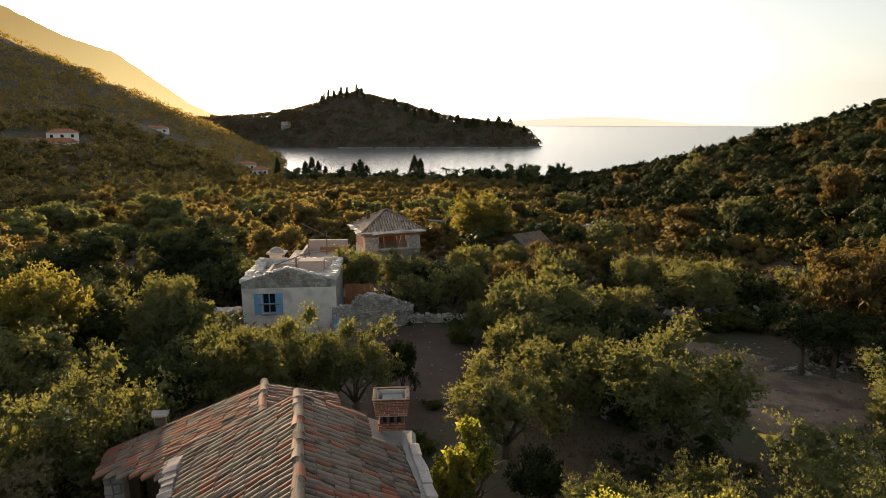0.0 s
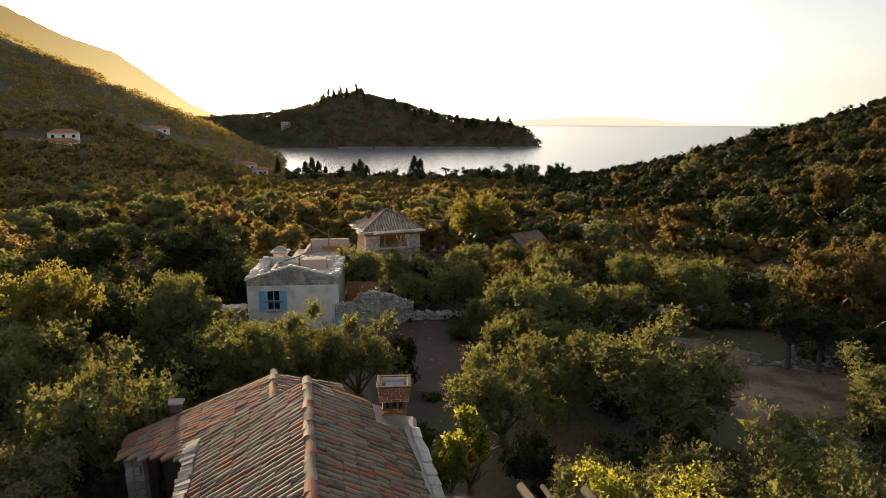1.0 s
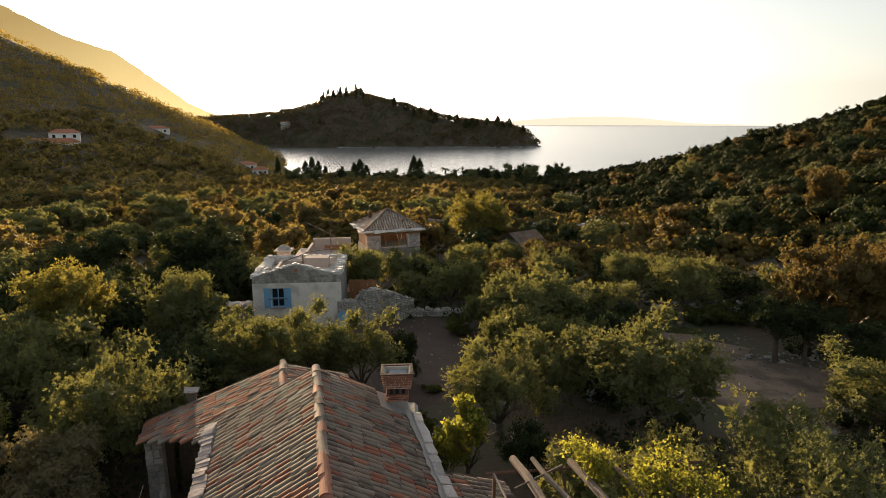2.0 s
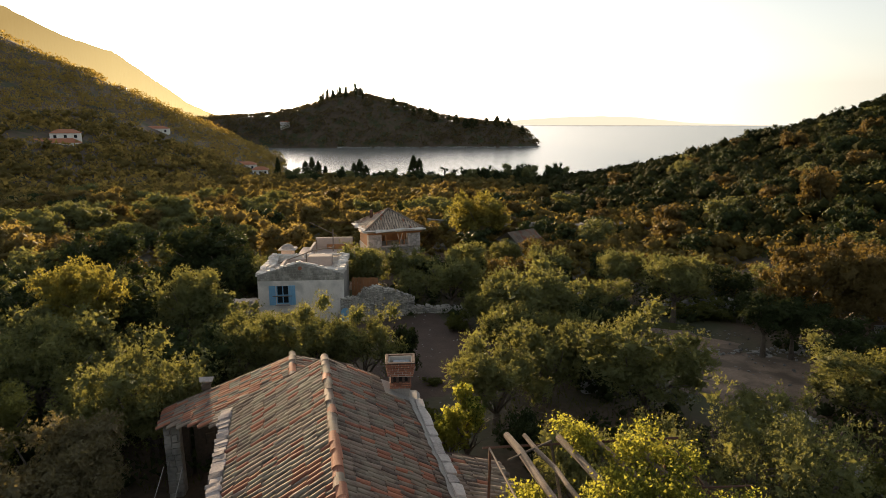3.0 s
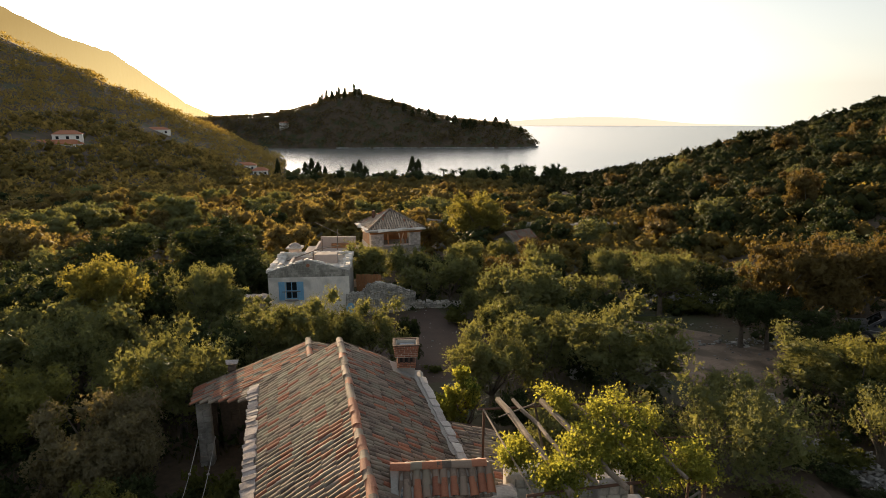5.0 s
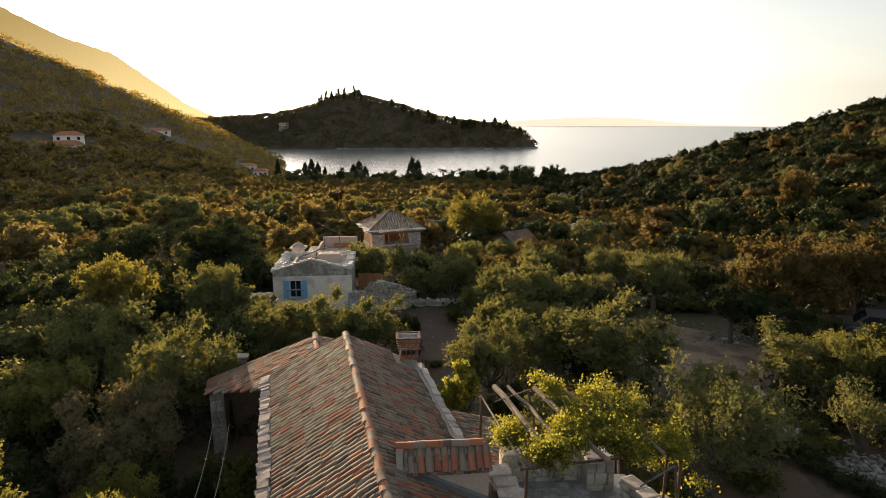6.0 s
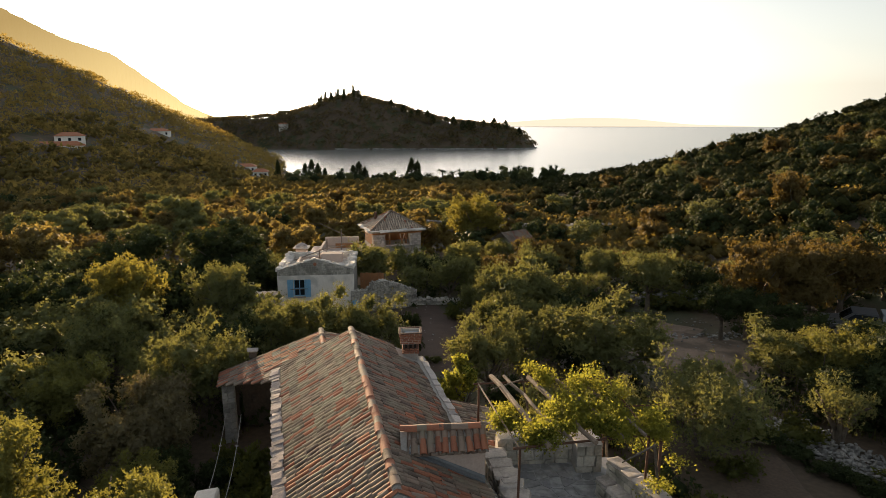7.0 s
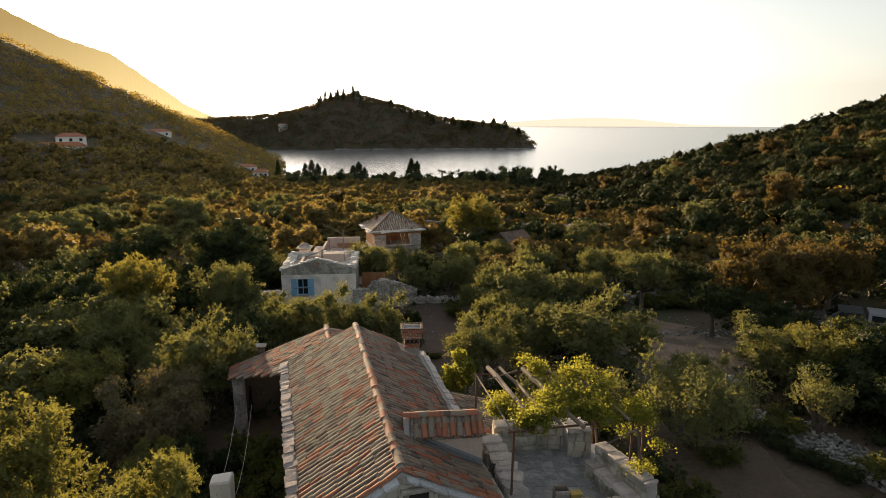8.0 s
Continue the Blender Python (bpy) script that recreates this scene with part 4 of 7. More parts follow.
def stone_wall(parent, name, m, width, height, course, mat, seed, joined=False, gable=None, proud=0.05, long=1.5, skip=None):
    """Faces a wall with rubble. m: the wall's lower left corner, x along it, z up, -y out. Joined stones are one mesh."""
    r = random.Random(seed)
    stones, z = [], 0.0
    while z < height - 0.03:
        h = min(course * r.uniform(0.75, 1.3), height - z)
        x = -course * r.random()
        while x < width:
            w = course * r.uniform(0.8, 2.0) * long / 1.5
            x0, x1 = max(x, 0), min(x + w, width)
            mid, top = (x0 + x1) / 2, z + h
            roofline = gable(mid) if gable else height + 1
            if x1 - x0 > 0.06 and top <= roofline + 0.06 and not (skip and skip(mid, z + h / 2)):
                stones.append((mid, z + h / 2, x1 - x0 - 0.025, h - 0.022, r.uniform(0.5, 1.0) * proud, r.randrange(6), r.uniform(-3, 3)))
            x += w
        z += h
    if joined:
        b = Build()
        for x, z, w, h, p, k, tilt in stones:
            b.box((x, -p / 2 + 0.06, z), (w, p + 0.12, h), m, 0.025, 0.012, r)
        return tagged(part(name, b, mat, parent), kind="stuff")
    for x, z, w, h, p, k, tilt in stones:
        PIECES.append((STONES[mat.name][k], parent, m @ Matrix.Translation((x, -p / 2 + 0.06, z)) @ pose(0, 0, 0, 0, tilt, 0) @ Matrix.Diagonal((w, p + 0.12, h, 1))))


def lay_pieces(name="stone"):
    for me, parent, m in PIECES:
        ob = new(name, me)
        ob.parent = parent
        ob.matrix_basis = m
    PIECES.clear()


def barrel(seed, length=0.46, r_top=0.068, r_low=0.100, n=6, lip=0.024, rise=0.6):
    """A clay barrel tile, x down the slope, its hollow side at z = 0, with a thick lower lip."""
    r = random.Random(seed)
    v, f = [], []
    wob = [r.uniform(-0.003, 0.003) for _ in range(3)]
    for i, (x, rad) in enumerate(((0, r_top), (length * 0.55, (r_top + r_low) / 2 + wob[0]), (length, r_low + wob[1]))):
        for k in range(n + 1):
            a = math.pi * k / n
            v.append((x, -math.cos(a) * rad, math.sin(a) * rad * rise + wob[i] * 0.8))
    w = n + 1
    for k in range(n + 1):
        a = math.pi * k / n
        v.append((length, -math.cos(a) * (r_low - lip), math.sin(a) * (r_low - lip) * rise))
    for i in range(2):
        for k in range(n):
            f.append((i * w + k, (i + 1) * w + k, (i + 1) * w + k + 1, i * w + k + 1))
    for k in range(n):
        f.append((2 * w + k, 3 * w + k, 3 * w + k + 1, 2 * w + k + 1))
    return v, f


TILES = [barrel(s) for s in range(4)]
ROUND_TILES = [barrel(s, 0.40, 0.075, 0.098, 7, 0.02, 1.0) for s in range(4)]
RIDGES = [barrel(s + 9, 0.44, 0.114, 0.13, 8, rise=0.85) for s in range(3)]


def tile_meshes(name, mat, shapes):
    return [Build().add(v, f).mesh(name, mat, False) for v, f in shapes]


TILE_MESH = tile_meshes("roof_tile", M_TILE, TILES)
TILE_MESH_RED = tile_meshes("roof_tile", M_TILE_RED, TILES)
ROUND_MESH = tile_meshes("roof_tile", M_TILE, ROUND_TILES)
ROUND_MESH_RED = tile_meshes("roof_tile", M_TILE_RED, ROUND_TILES)
RIDGE_MESH = tile_meshes("ridge_tile", M_TILE, RIDGES)
RIDGE_MESH_RED = tile_meshes("ridge_tile", M_TILE_RED, RIDGES)


def tile_places(r0, r1, e0, e1, seed, pitch=0.19, step=0.36, keep=None, lift=0.035):
    """Poses of barrel tiles on the slope between a ridge line and an eave line; and those of the channels between them."""
    rng = random.Random(seed)
    r0, r1, e0, e1 = map(Vector, (r0, r1, e0, e1))
    columns = max(2, round(max((r1 - r0).length, (e1 - e0).length) / pitch))
    covers, channels = [], []
    for c in range(columns):
        for half, out in ((0.0, channels), (0.5, covers)):
            u = (c + half + 0.02) / columns
            top, low = r0.lerp(r1, u), e0.lerp(e1, u)
            x_dir = (low - top).normalized()
            y_dir = (r1 - r0 + e1 - e0).normalized()
            if x_dir.cross(y_dir).z < 0:
                y_dir = -y_dir
            z_dir = x_dir.cross(y_dir).normalized()
            y_dir = z_dir.cross(x_dir)
            basis = Matrix((x_dir, y_dir, z_dir)).transposed().to_4x4()
            slope = (low - top).length
            rows = max(1, math.ceil((slope - 0.05) / step))
            for k in range(rows):
                s = slope - 0.42 - k * step + rng.uniform(-0.03, 0.03) * (out is covers)
                if s < -0.28:
                    continue
                p = top + x_dir * max(s, -0.04)
                if keep and not keep(p):
                    continue
                m = Matrix.Translation(p + z_dir * (lift if out is covers else lift + 0.03)) @ basis
                if out is covers:
                    m = m @ Matrix.Translation((0, rng.uniform(-0.018, 0.018), 0.012 * rng.random())) @ pose(0, 0, 0, rng.uniform(-4, 4), 5.4 + rng.uniform(-1.8, 1.8), rng.uniform(-5, 5))
                else:
                    m = m @ pose(0, 0, 0, 180, 0, 0) @ pose(0, 0, 0, 0, -3, 0)
                out.append(m)
    return covers, channels


def lay_tiles(parent, covers, channels, seed, nearest=None, count=0, red=0.12, mat=None, meshes=None):
    """Tiles of a roof: those that nearest() sorts first are objects of their own, the rest one mesh, as are the channels."""
    rng = random.Random(seed)
    order = sorted(range(len(covers)), key=lambda i: nearest(covers[i].translation)) if nearest else list(range(len(covers)))
    rest, rest_red = Build(), Build()
    for n, i in enumerate(order):
        is_red = rng.random() < (red(covers[i].translation) if callable(red) else red)
        k = rng.randrange(4)
        if n < count:
            ob = new("roof_tile", (meshes or (TILE_MESH, TILE_MESH_RED))[is_red][k])
            ob.parent = parent
            ob.matrix_basis = covers[i]
        else:
            v, f = TILES[k]
            (rest_red if is_red else rest).add([covers[i] @ Vector(p) for p in v], f)
    low = Build()
    for m in channels:
        v, f = TILES[0]
        low.add([m @ Vector(p) for p in v], f)
    for b, name, mat in ((rest, "roof_tiles", mat or M_TILE), (rest_red, "red_roof_tiles", M_TILE_RED), (low, "channel_tiles", M_TILE)):
        if b.v:
            tagged(part(name, b, mat, parent), kind="stuff")


def lay_ridge(parent, p0, p1, seed, red=lambda u: 0.3, step=0.34, sag=0.0):
    rng = random.Random(seed)
    p0, p1 = Vector(p0), Vector(p1)
    n = max(1, round((p1 - p0).length / step))
    x_dir = (p1 - p0).normalized()
    y_dir = Vector((0, 0, 1)).cross(x_dir).normalized()
    basis = Matrix((x_dir, y_dir, x_dir.cross(y_dir))).transposed().to_4x4()
    for i in range(n):
        u = i / n
        ob = new("ridge_tile", (RIDGE_MESH_RED if rng.random() < red(u) else RIDGE_MESH)[rng.randrange(3)])
        ob.parent = parent
        ob.matrix_basis = Matrix.Translation(p0.lerp(p1, u) + Vector((rng.uniform(-0.015, 0.015), 0, rng.uniform(-0.008, 0.012)))) @ basis @ pose(0, 0, 0, rng.uniform(-4, 4), 2.0, rng.uniform(-4, 4))


# ---- the farmhouse ----
PHI = 15.0
FARM = Matrix.Translation((-3.39, 14.37, 0)) @ pose(0, 0, 0, 0, 0, PHI)
TO_FARM = FARM.inverted()
GROUND_Z = -4.1
farm = thing("farmhouse", "old limestone farmhouse with clay barrel-tile roofs", "house", FARM)
L0, L1 = 0.0, -10.8          # far and near gable


def ridge_a(b):
    return 0.025 * b


def left_a(b):
    return -2.8 - 0.01 * b


def right_a(b):
    return 2.62 + 0.03 * b


RIDGE_Z, EAVE_Z = 1.36, 0.06
R0, R1 = (ridge_a(L0), L0, RIDGE_Z), (ridge_a(L1), L1, RIDGE_Z)
roof = part("roof", Build().add(
    [R0, R1, (left_a(L1), L1, EAVE_Z), (left_a(L0), L0, EAVE_Z), (right_a(L1), L1, EAVE_Z), (right_a(L0), L0, EAVE_Z)] +
    [(ridge_a(L0), L0, RIDGE_Z - 0.12), (ridge_a(L1), L1, RIDGE_Z - 0.12), (left_a(L1), L1, EAVE_Z - 0.12), (left_a(L0), L0, EAVE_Z - 0.12), (right_a(L1), L1, EAVE_Z - 0.12), (right_a(L0), L0, EAVE_Z - 0.12)],
    [(0, 3, 2, 1), (0, 1, 4, 5), (6, 7, 8, 9), (6, 11, 10, 7), (0, 5, 11, 6), (0, 6, 9, 3), (1, 2, 8, 7), (1, 7, 10, 4), (2, 3, 9, 8), (4, 10, 11, 5)]), M_MORTAR, farm, "roof of weathered grey and terracotta barrel tiles")
c1, ch1 = tile_places(R0, R1, (left_a(L0), L0, EAVE_Z), (left_a(L1), L1, EAVE_Z), 1)
c2, ch2 = tile_places(R0, R1, (right_a(L0), L0, EAVE_Z), (right_a(L1), L1, EAVE_Z), 2, keep=lambda p: not (p.y > -1.15 and p.x > 1.55))
verge_red = lambda p: 0.7 if p.y < L1 + 0.32 else 0.20  # noqa: E731
lay_tiles(roof, c1, ch1, 3, lambda p: p.y, 150, verge_red)
lay_tiles(roof, c2, ch2, 4, lambda p: p.y, 150, verge_red)
lay_ridge(roof, (R0[0], R0[1] - 0.05, RIDGE_Z + 0.1), (R1[0], R1[1] + 0.25, RIDGE_Z + 0.1), 5, lambda u: 0.3 if u < 0.45 else 0.8 if u < 0.92 else 0.2)
part("ridge_mortar", Build().tube([(R0[0], R0[1], RIDGE_Z + 0.04), (R1[0], R1[1] + 0.1, RIDGE_Z + 0.04)], 0.11, 8), M_MORTAR, roof)

# walls under the roof

def gable_outline(b, drop):
    la, ra, m = left_a(b) - 0.1, right_a(b) + 0.05, ridge_a(b)
    return [(la, GROUND_Z), (ra, GROUND_Z), (ra, EAVE_Z - drop), (m, RIDGE_Z - drop), (la, EAVE_Z - drop)]


def gable_wall(name, b, thick, mat, label, drop=0.13):
    o = gable_outline(b, drop)
    n = len(o)
    bd = Build().add([(x, b, z) for x, z in o] + [(x, b + thick, z) for x, z in o], [tuple(range(n)), tuple(range(n, 2 * n))[::-1]] + [(i, i + n, (i + 1) % n + n, (i + 1) % n) for i in range(n)])
    return part(name, bd, mat, farm, label)


near_gable = gable_wall("gable_wall", L1 + 0.05, 0.5, M_JOINT, "gable wall of pale rubble stone with a small window")
gable_wall("back_gable_wall", L0 - 0.6, 0.5, M_MORTAR, "far gable wall")
part("side_wall", Build().box((left_a(-5.4) + 0.15, -5.4, (GROUND_Z + EAVE_Z) / 2 - 0.08), (0.5, 9.9, EAVE_Z - GROUND_Z - 0.1)), M_MORTAR, farm, "long limestone wall")
part("side_wall", Build().box((right_a(-5.4) - 0.2, -5.4, (GROUND_Z + EAVE_Z) / 2 - 0.08), (0.5, 9.9, EAVE_Z - GROUND_Z - 0.1)), M_MORTAR, farm, "long limestone wall")
gx0, gx1 = left_a(L1) - 0.1, right_a(L1) + 0.05
gm = Matrix.Translation((gx0, L1 + 0.05, GROUND_Z))


def gable_top(x):
    a = x + gx0
    m = ridge_a(L1)
    k = (a - gx0) / (m - gx0) if a < m else (gx1 - a) / (gx1 - m)
    return EAVE_Z - 0.15 - GROUND_Z + k * (RIDGE_Z - EAVE_Z)


WIN_A = 0.14 - gx0
stone_wall(near_gable, "stone", gm, gx1 - gx0, RIDGE_Z - GROUND_Z, 0.19, M_STONE, 7, gable=lambda x: gable_top(x) + 0.06, proud=0.035,
           skip=lambda x, z: abs(x - WIN_A) < 0.36 and abs(z - (0.53 - GROUND_Z)) < 0.40)
stone_wall(farm, "side_stones", Matrix.Translation((left_a(-5.4) - 0.1, -0.3, GROUND_Z)) @ pose(0, 0, 0, 0, 0, -90), 9.9, EAVE_Z - GROUND_Z - 0.1, 0.26, M_STONE, 8, joined=True)
stone_wall(farm, "side_stones", Matrix.Translation((right_a(-5.4) + 0.05, -10.4, GROUND_Z)) @ pose(0, 0, 0, 0, 0, 90), 9.9, EAVE_Z - GROUND_Z - 0.1, 0.26, M_STONE, 9, joined=True)
gw = part("window", Build().box((0.14, L1 + 0.06, 0.50), (0.5, 0.12, 0.56)), M_SHADE, near_gable, "small dark gable window")
part("window_frame", Build().box((-0.17, L1 + 0.0, 0.47), (0.13, 0.14, 0.62), bevel=0.02).box((0.45, L1 + 0.0, 0.47), (0.13, 0.14, 0.62), bevel=0.02).box((0.14, L1 - 0.01, 0.85), (0.9, 0.16, 0.14), bevel=0.02), M_STONE, gw, "dressed stone surround")

# verge slabs on the near gable
rv = random.Random(12)
SLABS = [Build().box((0, 0, 0), (1, 1, 1), bevel=0.05, jitter=0.05, rng=random.Random(360 + i)).mesh("verge_slab", M_SLAB) for i in range(5)]
for side_a in (left_a(L1) - 0.15, right_a(L1) + 0.12):
    top, low = Vector((ridge_a(L1), L1 - 0.07, RIDGE_Z - 0.045)), Vector((side_a, L1 - 0.07, EAVE_Z - 0.115))
    d = (low - top).normalized()
    s, length = 0.12, (low - top).length
    while s < length - 0.1:
        w = rv.uniform(0.30, 0.50)
        side = Vector((0, -1, 0))
        z_dir = Vector((-d.z, 0, d.x)) if d.x > 0 else Vector((d.z, 0, -d.x))
        y_dir = z_dir.cross(d)
        basis = Matrix((d, y_dir, z_dir)).transposed().to_4x4()
        ob = new("verge_slab", SLABS[rv.randrange(5)])
        ob.parent = near_gable
        ob.matrix_basis = Matrix.Translation(top + d * (s + w / 2) + Vector((0, rv.uniform(-0.03, 0.03), -0.01))) @ basis @ pose(0, 0, 0, rv.uniform(-3, 3), rv.uniform(-3, 3), rv.uniform(-3, 3)) @ Matrix.Diagonal((w - 0.012, 0.36, 0.06, 1))
        s += w

# flat stones along the left eave, pale stones and mortar along the right eave
b = L0 - 0.1
while b > L1 + 0.1:
    w = rv.uniform(0.14, 0.34)
    ob = new("eave_stone", EAVE_STONES[rv.randrange(6)])
    ob.parent = roof
    ob.matrix_basis = Matrix.Translation((left_a(b) - 0.12 + rv.uniform(-0.03, 0.03), b - w / 2, EAVE_Z + 0.05 + rv.uniform(-0.012, 0.012))) @ pose(0, 0, 0, rv.uniform(-3, 3), -12 + rv.uniform(-4, 4), rv.uniform(-5, 5)) @ Matrix.Diagonal((0.32 + rv.uniform(-0.05, 0.05), w + 0.01, 0.09, 1))
    b -= w
b = -1.0
while b > -6.3:
    w = rv.uniform(0.3, 0.6)
    ob = new("eave_stone", STONES["pale_stone"][rv.randrange(6)])
    ob.parent = roof
    ob.matrix_basis = Matrix.Translation((right_a(b) + 0.10 + rv.uniform(-0.03, 0.03), b - w / 2, EAVE_Z + 0.07)) @ pose(0, 0, 0, rv.uniform(-3, 3), 12, rv.uniform(-4, 4)) @ Matrix.Diagonal((0.26, w - 0.02, 0.12, 1))
    b -= w
strip, steps = [], 24
for i in range(steps + 1):
    k = i / steps
    bb = -0.9 - 5.2 * k
    inner = right_a(bb) - 0.20 * (1 - 0.5 * k) + rv.uniform(-0.04, 0.04)
    outer = right_a(bb) + 0.03
    strip += [(inner, bb, EAVE_Z + 0.11 + 0.46 * (right_a(bb) - inner)), (outer, bb, EAVE_Z + 0.09 + rv.uniform(-0.01, 0.01)), (outer, bb, EAVE_Z - 0.05)]
part("mortar_strip", Build().add(strip, [q for i in range(steps) for q in ((3 * i, 3 * i + 3, 3 * i + 4, 3 * i + 1), (3 * i + 1, 3 * i + 4, 3 * i + 5, 3 * i + 2))]), M_MORTAR, roof, "grey mortar fillet along the eave")

# ---- brick chimney ----
CH = TO_FARM @ Matrix.Translation((-1.09, 14.55, -0.17)) @ pose(0, 0, 0, 0, 0, 4)
chimney = part("chimney", Build().box((0, 0, 0.12), (0.62, 0.52, 1.10), None, 0.04, 0.02).box((0.05, -0.02, -0.15), (1.15, 1.0, 0.75), None, 0.1, 0.05), M_MORTAR, farm, "brick chimney with an open capped head", CH)
BRICK_MESH = Build().box((0, 0, 0), (0.198, 0.10, 0.050), bevel=0.007).mesh("brick", M_BRICK)


def brick_ring(parent, z, wx, wy, courses, seed, flare=0.0):
    r = random.Random(seed)
    for c in range(courses):
        wide, deep = wx + flare * c, wy + flare * c
        for turn, (length, off) in enumerate(((wide, deep), (deep, wide), (wide, deep), (deep, wide))):
            n = max(1, round((length - 0.1) / 0.215))
            for i in range(n):
                at = -length / 2 + (i + 0.5) * (length - 0.1) / n + (0.0 if c % 2 else 0.1)
                ob = new("brick", BRICK_MESH)
                ob.parent = parent
                ob.matrix_basis = pose(0, 0, 0, 0, 0, 90 * turn) @ Matrix.Translation((at, -off / 2 + 0.05 + r.uniform(-0.004, 0.004), z + c * 0.07)) @ Matrix.Diagonal(((length - 0.1) / n / 0.215, 1, 1, 1))


brick_ring(chimney, 0.62, 0.66, 0.56, 3, 2)
head = part("chimney_head", Build().box((0, -0.29, 1.22), (0.70, 0.06, 0.43)).box((0, 0.29, 1.22), (0.70, 0.06, 0.43)).box((-0.36, 0, 1.22), (0.06, 0.64, 0.43)).box((0.36, 0, 1.22), (0.06, 0.64, 0.43)).box((0, 0, 1.08), (0.66, 0.52, 0.15)), M_JOINT, chimney, "flared brick chimney head with a sunken slab")
brick_ring(chimney, 1.05, 0.80, 0.68, 6, 3, 0.018)
part("rim", Build().box((0, -0.34, 1.458), (0.92, 0.10, 0.036), None, 0.01).box((0, 0.34, 1.458), (0.92, 0.10, 0.036), None, 0.01).box((-0.41, 0, 1.458), (0.10, 0.575, 0.036), None, 0.01).box((0.41, 0, 1.458), (0.10, 0.575, 0.036), None, 0.01), M_SOOTY, chimney, "soot-darkened tile rim")
for lx in (-0.26, -0.09, 0.09, 0.26):
    for ly in (-0.22, 0.22):
        part("leg", Build().box((lx, ly, 0.90), (0.075, 0.09, 0.24)), M_SOOTY, head)
part("flue", Build().box((0, 0, 0.85), (0.50, 0.36, 0.32)), M_SHADE, chimney)
part("cap_slab", Build().box((0.03, -0.02, 1.33), (0.52, 0.42, 0.05), Matrix.Translation((0, 0, 0)), 0.015, 0.015), M_SLAB, chimney, "pale grey slab")

# ---- dormer on the right slope ----
DM = TO_FARM @ Matrix.Translation((0.2, 6.75, 0)) @ pose(0, 0, 0, 0, 0, 6) @ Matrix.Translation((-0.2, -6.75, 0))
dormer = part("dormer", Build().box((0.20, 6.75, 0.25), (1.95, 1.2, 1.55)), M_PLASTER, farm, "small dormer with bare plaster front", DM)
droof = part("dormer_roof", Build().add([(-1.0, 6.5, 1.46), (1.24, 6.5, 1.46), (1.24, 6.0, 1.11), (-1.0, 6.0, 1.11), (1.24, 7.5, 1.0), (-1.0, 7.5, 1.0), (-1.0, 6.5, 1.36), (1.24, 6.5, 1.36), (1.24, 6.0, 1.04), (-1.0, 6.0, 1.04)],
                                       [(0, 3, 2, 1), (0, 1, 4, 5), (3, 9, 8, 2), (6, 7, 8, 9), (1, 2, 8, 7), (0, 6, 9, 3)]), M_MORTAR, dormer, "little roof of barrel tiles with red ridge tiles")
dc, dch = tile_places((-0.75, 6.5, 1.44), (1.24, 6.5, 1.44), (-0.75, 5.97, 1.08), (1.24, 5.97, 1.08), 21, pitch=0.205, step=0.27)
lay_tiles(droof, dc, dch, 22, lambda p: 0, 40, lambda p: 0.72 if p.z < 1.38 else 0.1, None, (ROUND_MESH, ROUND_MESH_RED))
dc, dch = tile_places((-0.75, 6.86, 1.22), (1.24, 6.86, 1.22), (-0.75, 7.5, 0.96), (1.24, 7.5, 0.96), 23, pitch=0.205)
lay_tiles(droof, dc, dch, 24, None, 0, 0.2)
lay_ridge(droof, (-1.0, 6.5, 1.53), (1.0, 6.5, 1.51), 25, lambda u: 0.6, 0.36)
flash = []
for i in range(9):
    wx = -0.78 + 1.96 * i / 8
    lp = TO_FARM @ Vector((wx, 6.1, 0))
    rz = RIDGE_Z - (lp.x - ridge_a(lp.y)) * (RIDGE_Z - EAVE_Z) / (right_a(lp.y) - ridge_a(lp.y)) + 0.10
    flash += [(wx, 6.138, rz + 0.09), (wx, 6.11, rz + 0.02), (wx - 0.02, 6.01, rz - 0.01), (wx - 0.02, 6.01, rz - 0.06)]
part("flashing", Build().add(flash, [(4 * i + k, 4 * i + k + 4, 4 * i + k + 5, 4 * i + k + 1) for i in range(8) for k in range(3)]), M_LEAD, dormer, "grey lead flashing along the slope")

# ---- porch roof behind, on the left ----
P_R0, P_R1, P_E0, P_E1 = (-0.95, 3.5, 0.16), (-0.95, 0.1, 0.16), (-5.15, 2.75, -1.0), (-5.15, 0.1, -1.0)


def porch_keep(p):
    return p.y > 0.15 + 0.72 * max(0, -3.0 - p.x)


porch = part("porch_roof", Build().add([P_R0, (-0.95, 0.1, 0.16), (-3.0, 0.1, -0.41), (-5.15, 1.70, -1.0), P_E0] + [(x, y, z - 0.1) for x, y, z in (P_R0, (-0.95, 0.1, 0.16), (-3.0, 0.1, -0.41), (-5.15, 1.70, -1.0), P_E0)],
                                      [(4, 3, 2, 1, 0), (5, 6, 7, 8, 9), (2, 3, 8, 7), (3, 4, 9, 8), (4, 0, 5, 9), (0, 1, 6, 5), (1, 2, 7, 6)]), M_WOOD, farm, "lower porch roof of red and grey barrel tiles")
pc, pch = tile_places(P_R0, P_R1, P_E0, P_E1, 31, keep=porch_keep)
lay_tiles(porch, pc, pch, 32, lambda p: p.y, 120, 0.42)
pc, pch = tile_places(P_R0, P_R1, (1.2, 3.5, -0.45), (1.2, 0.1, -0.45), 33)
lay_tiles(porch, pc, pch, 34, None, 0, 0.3)
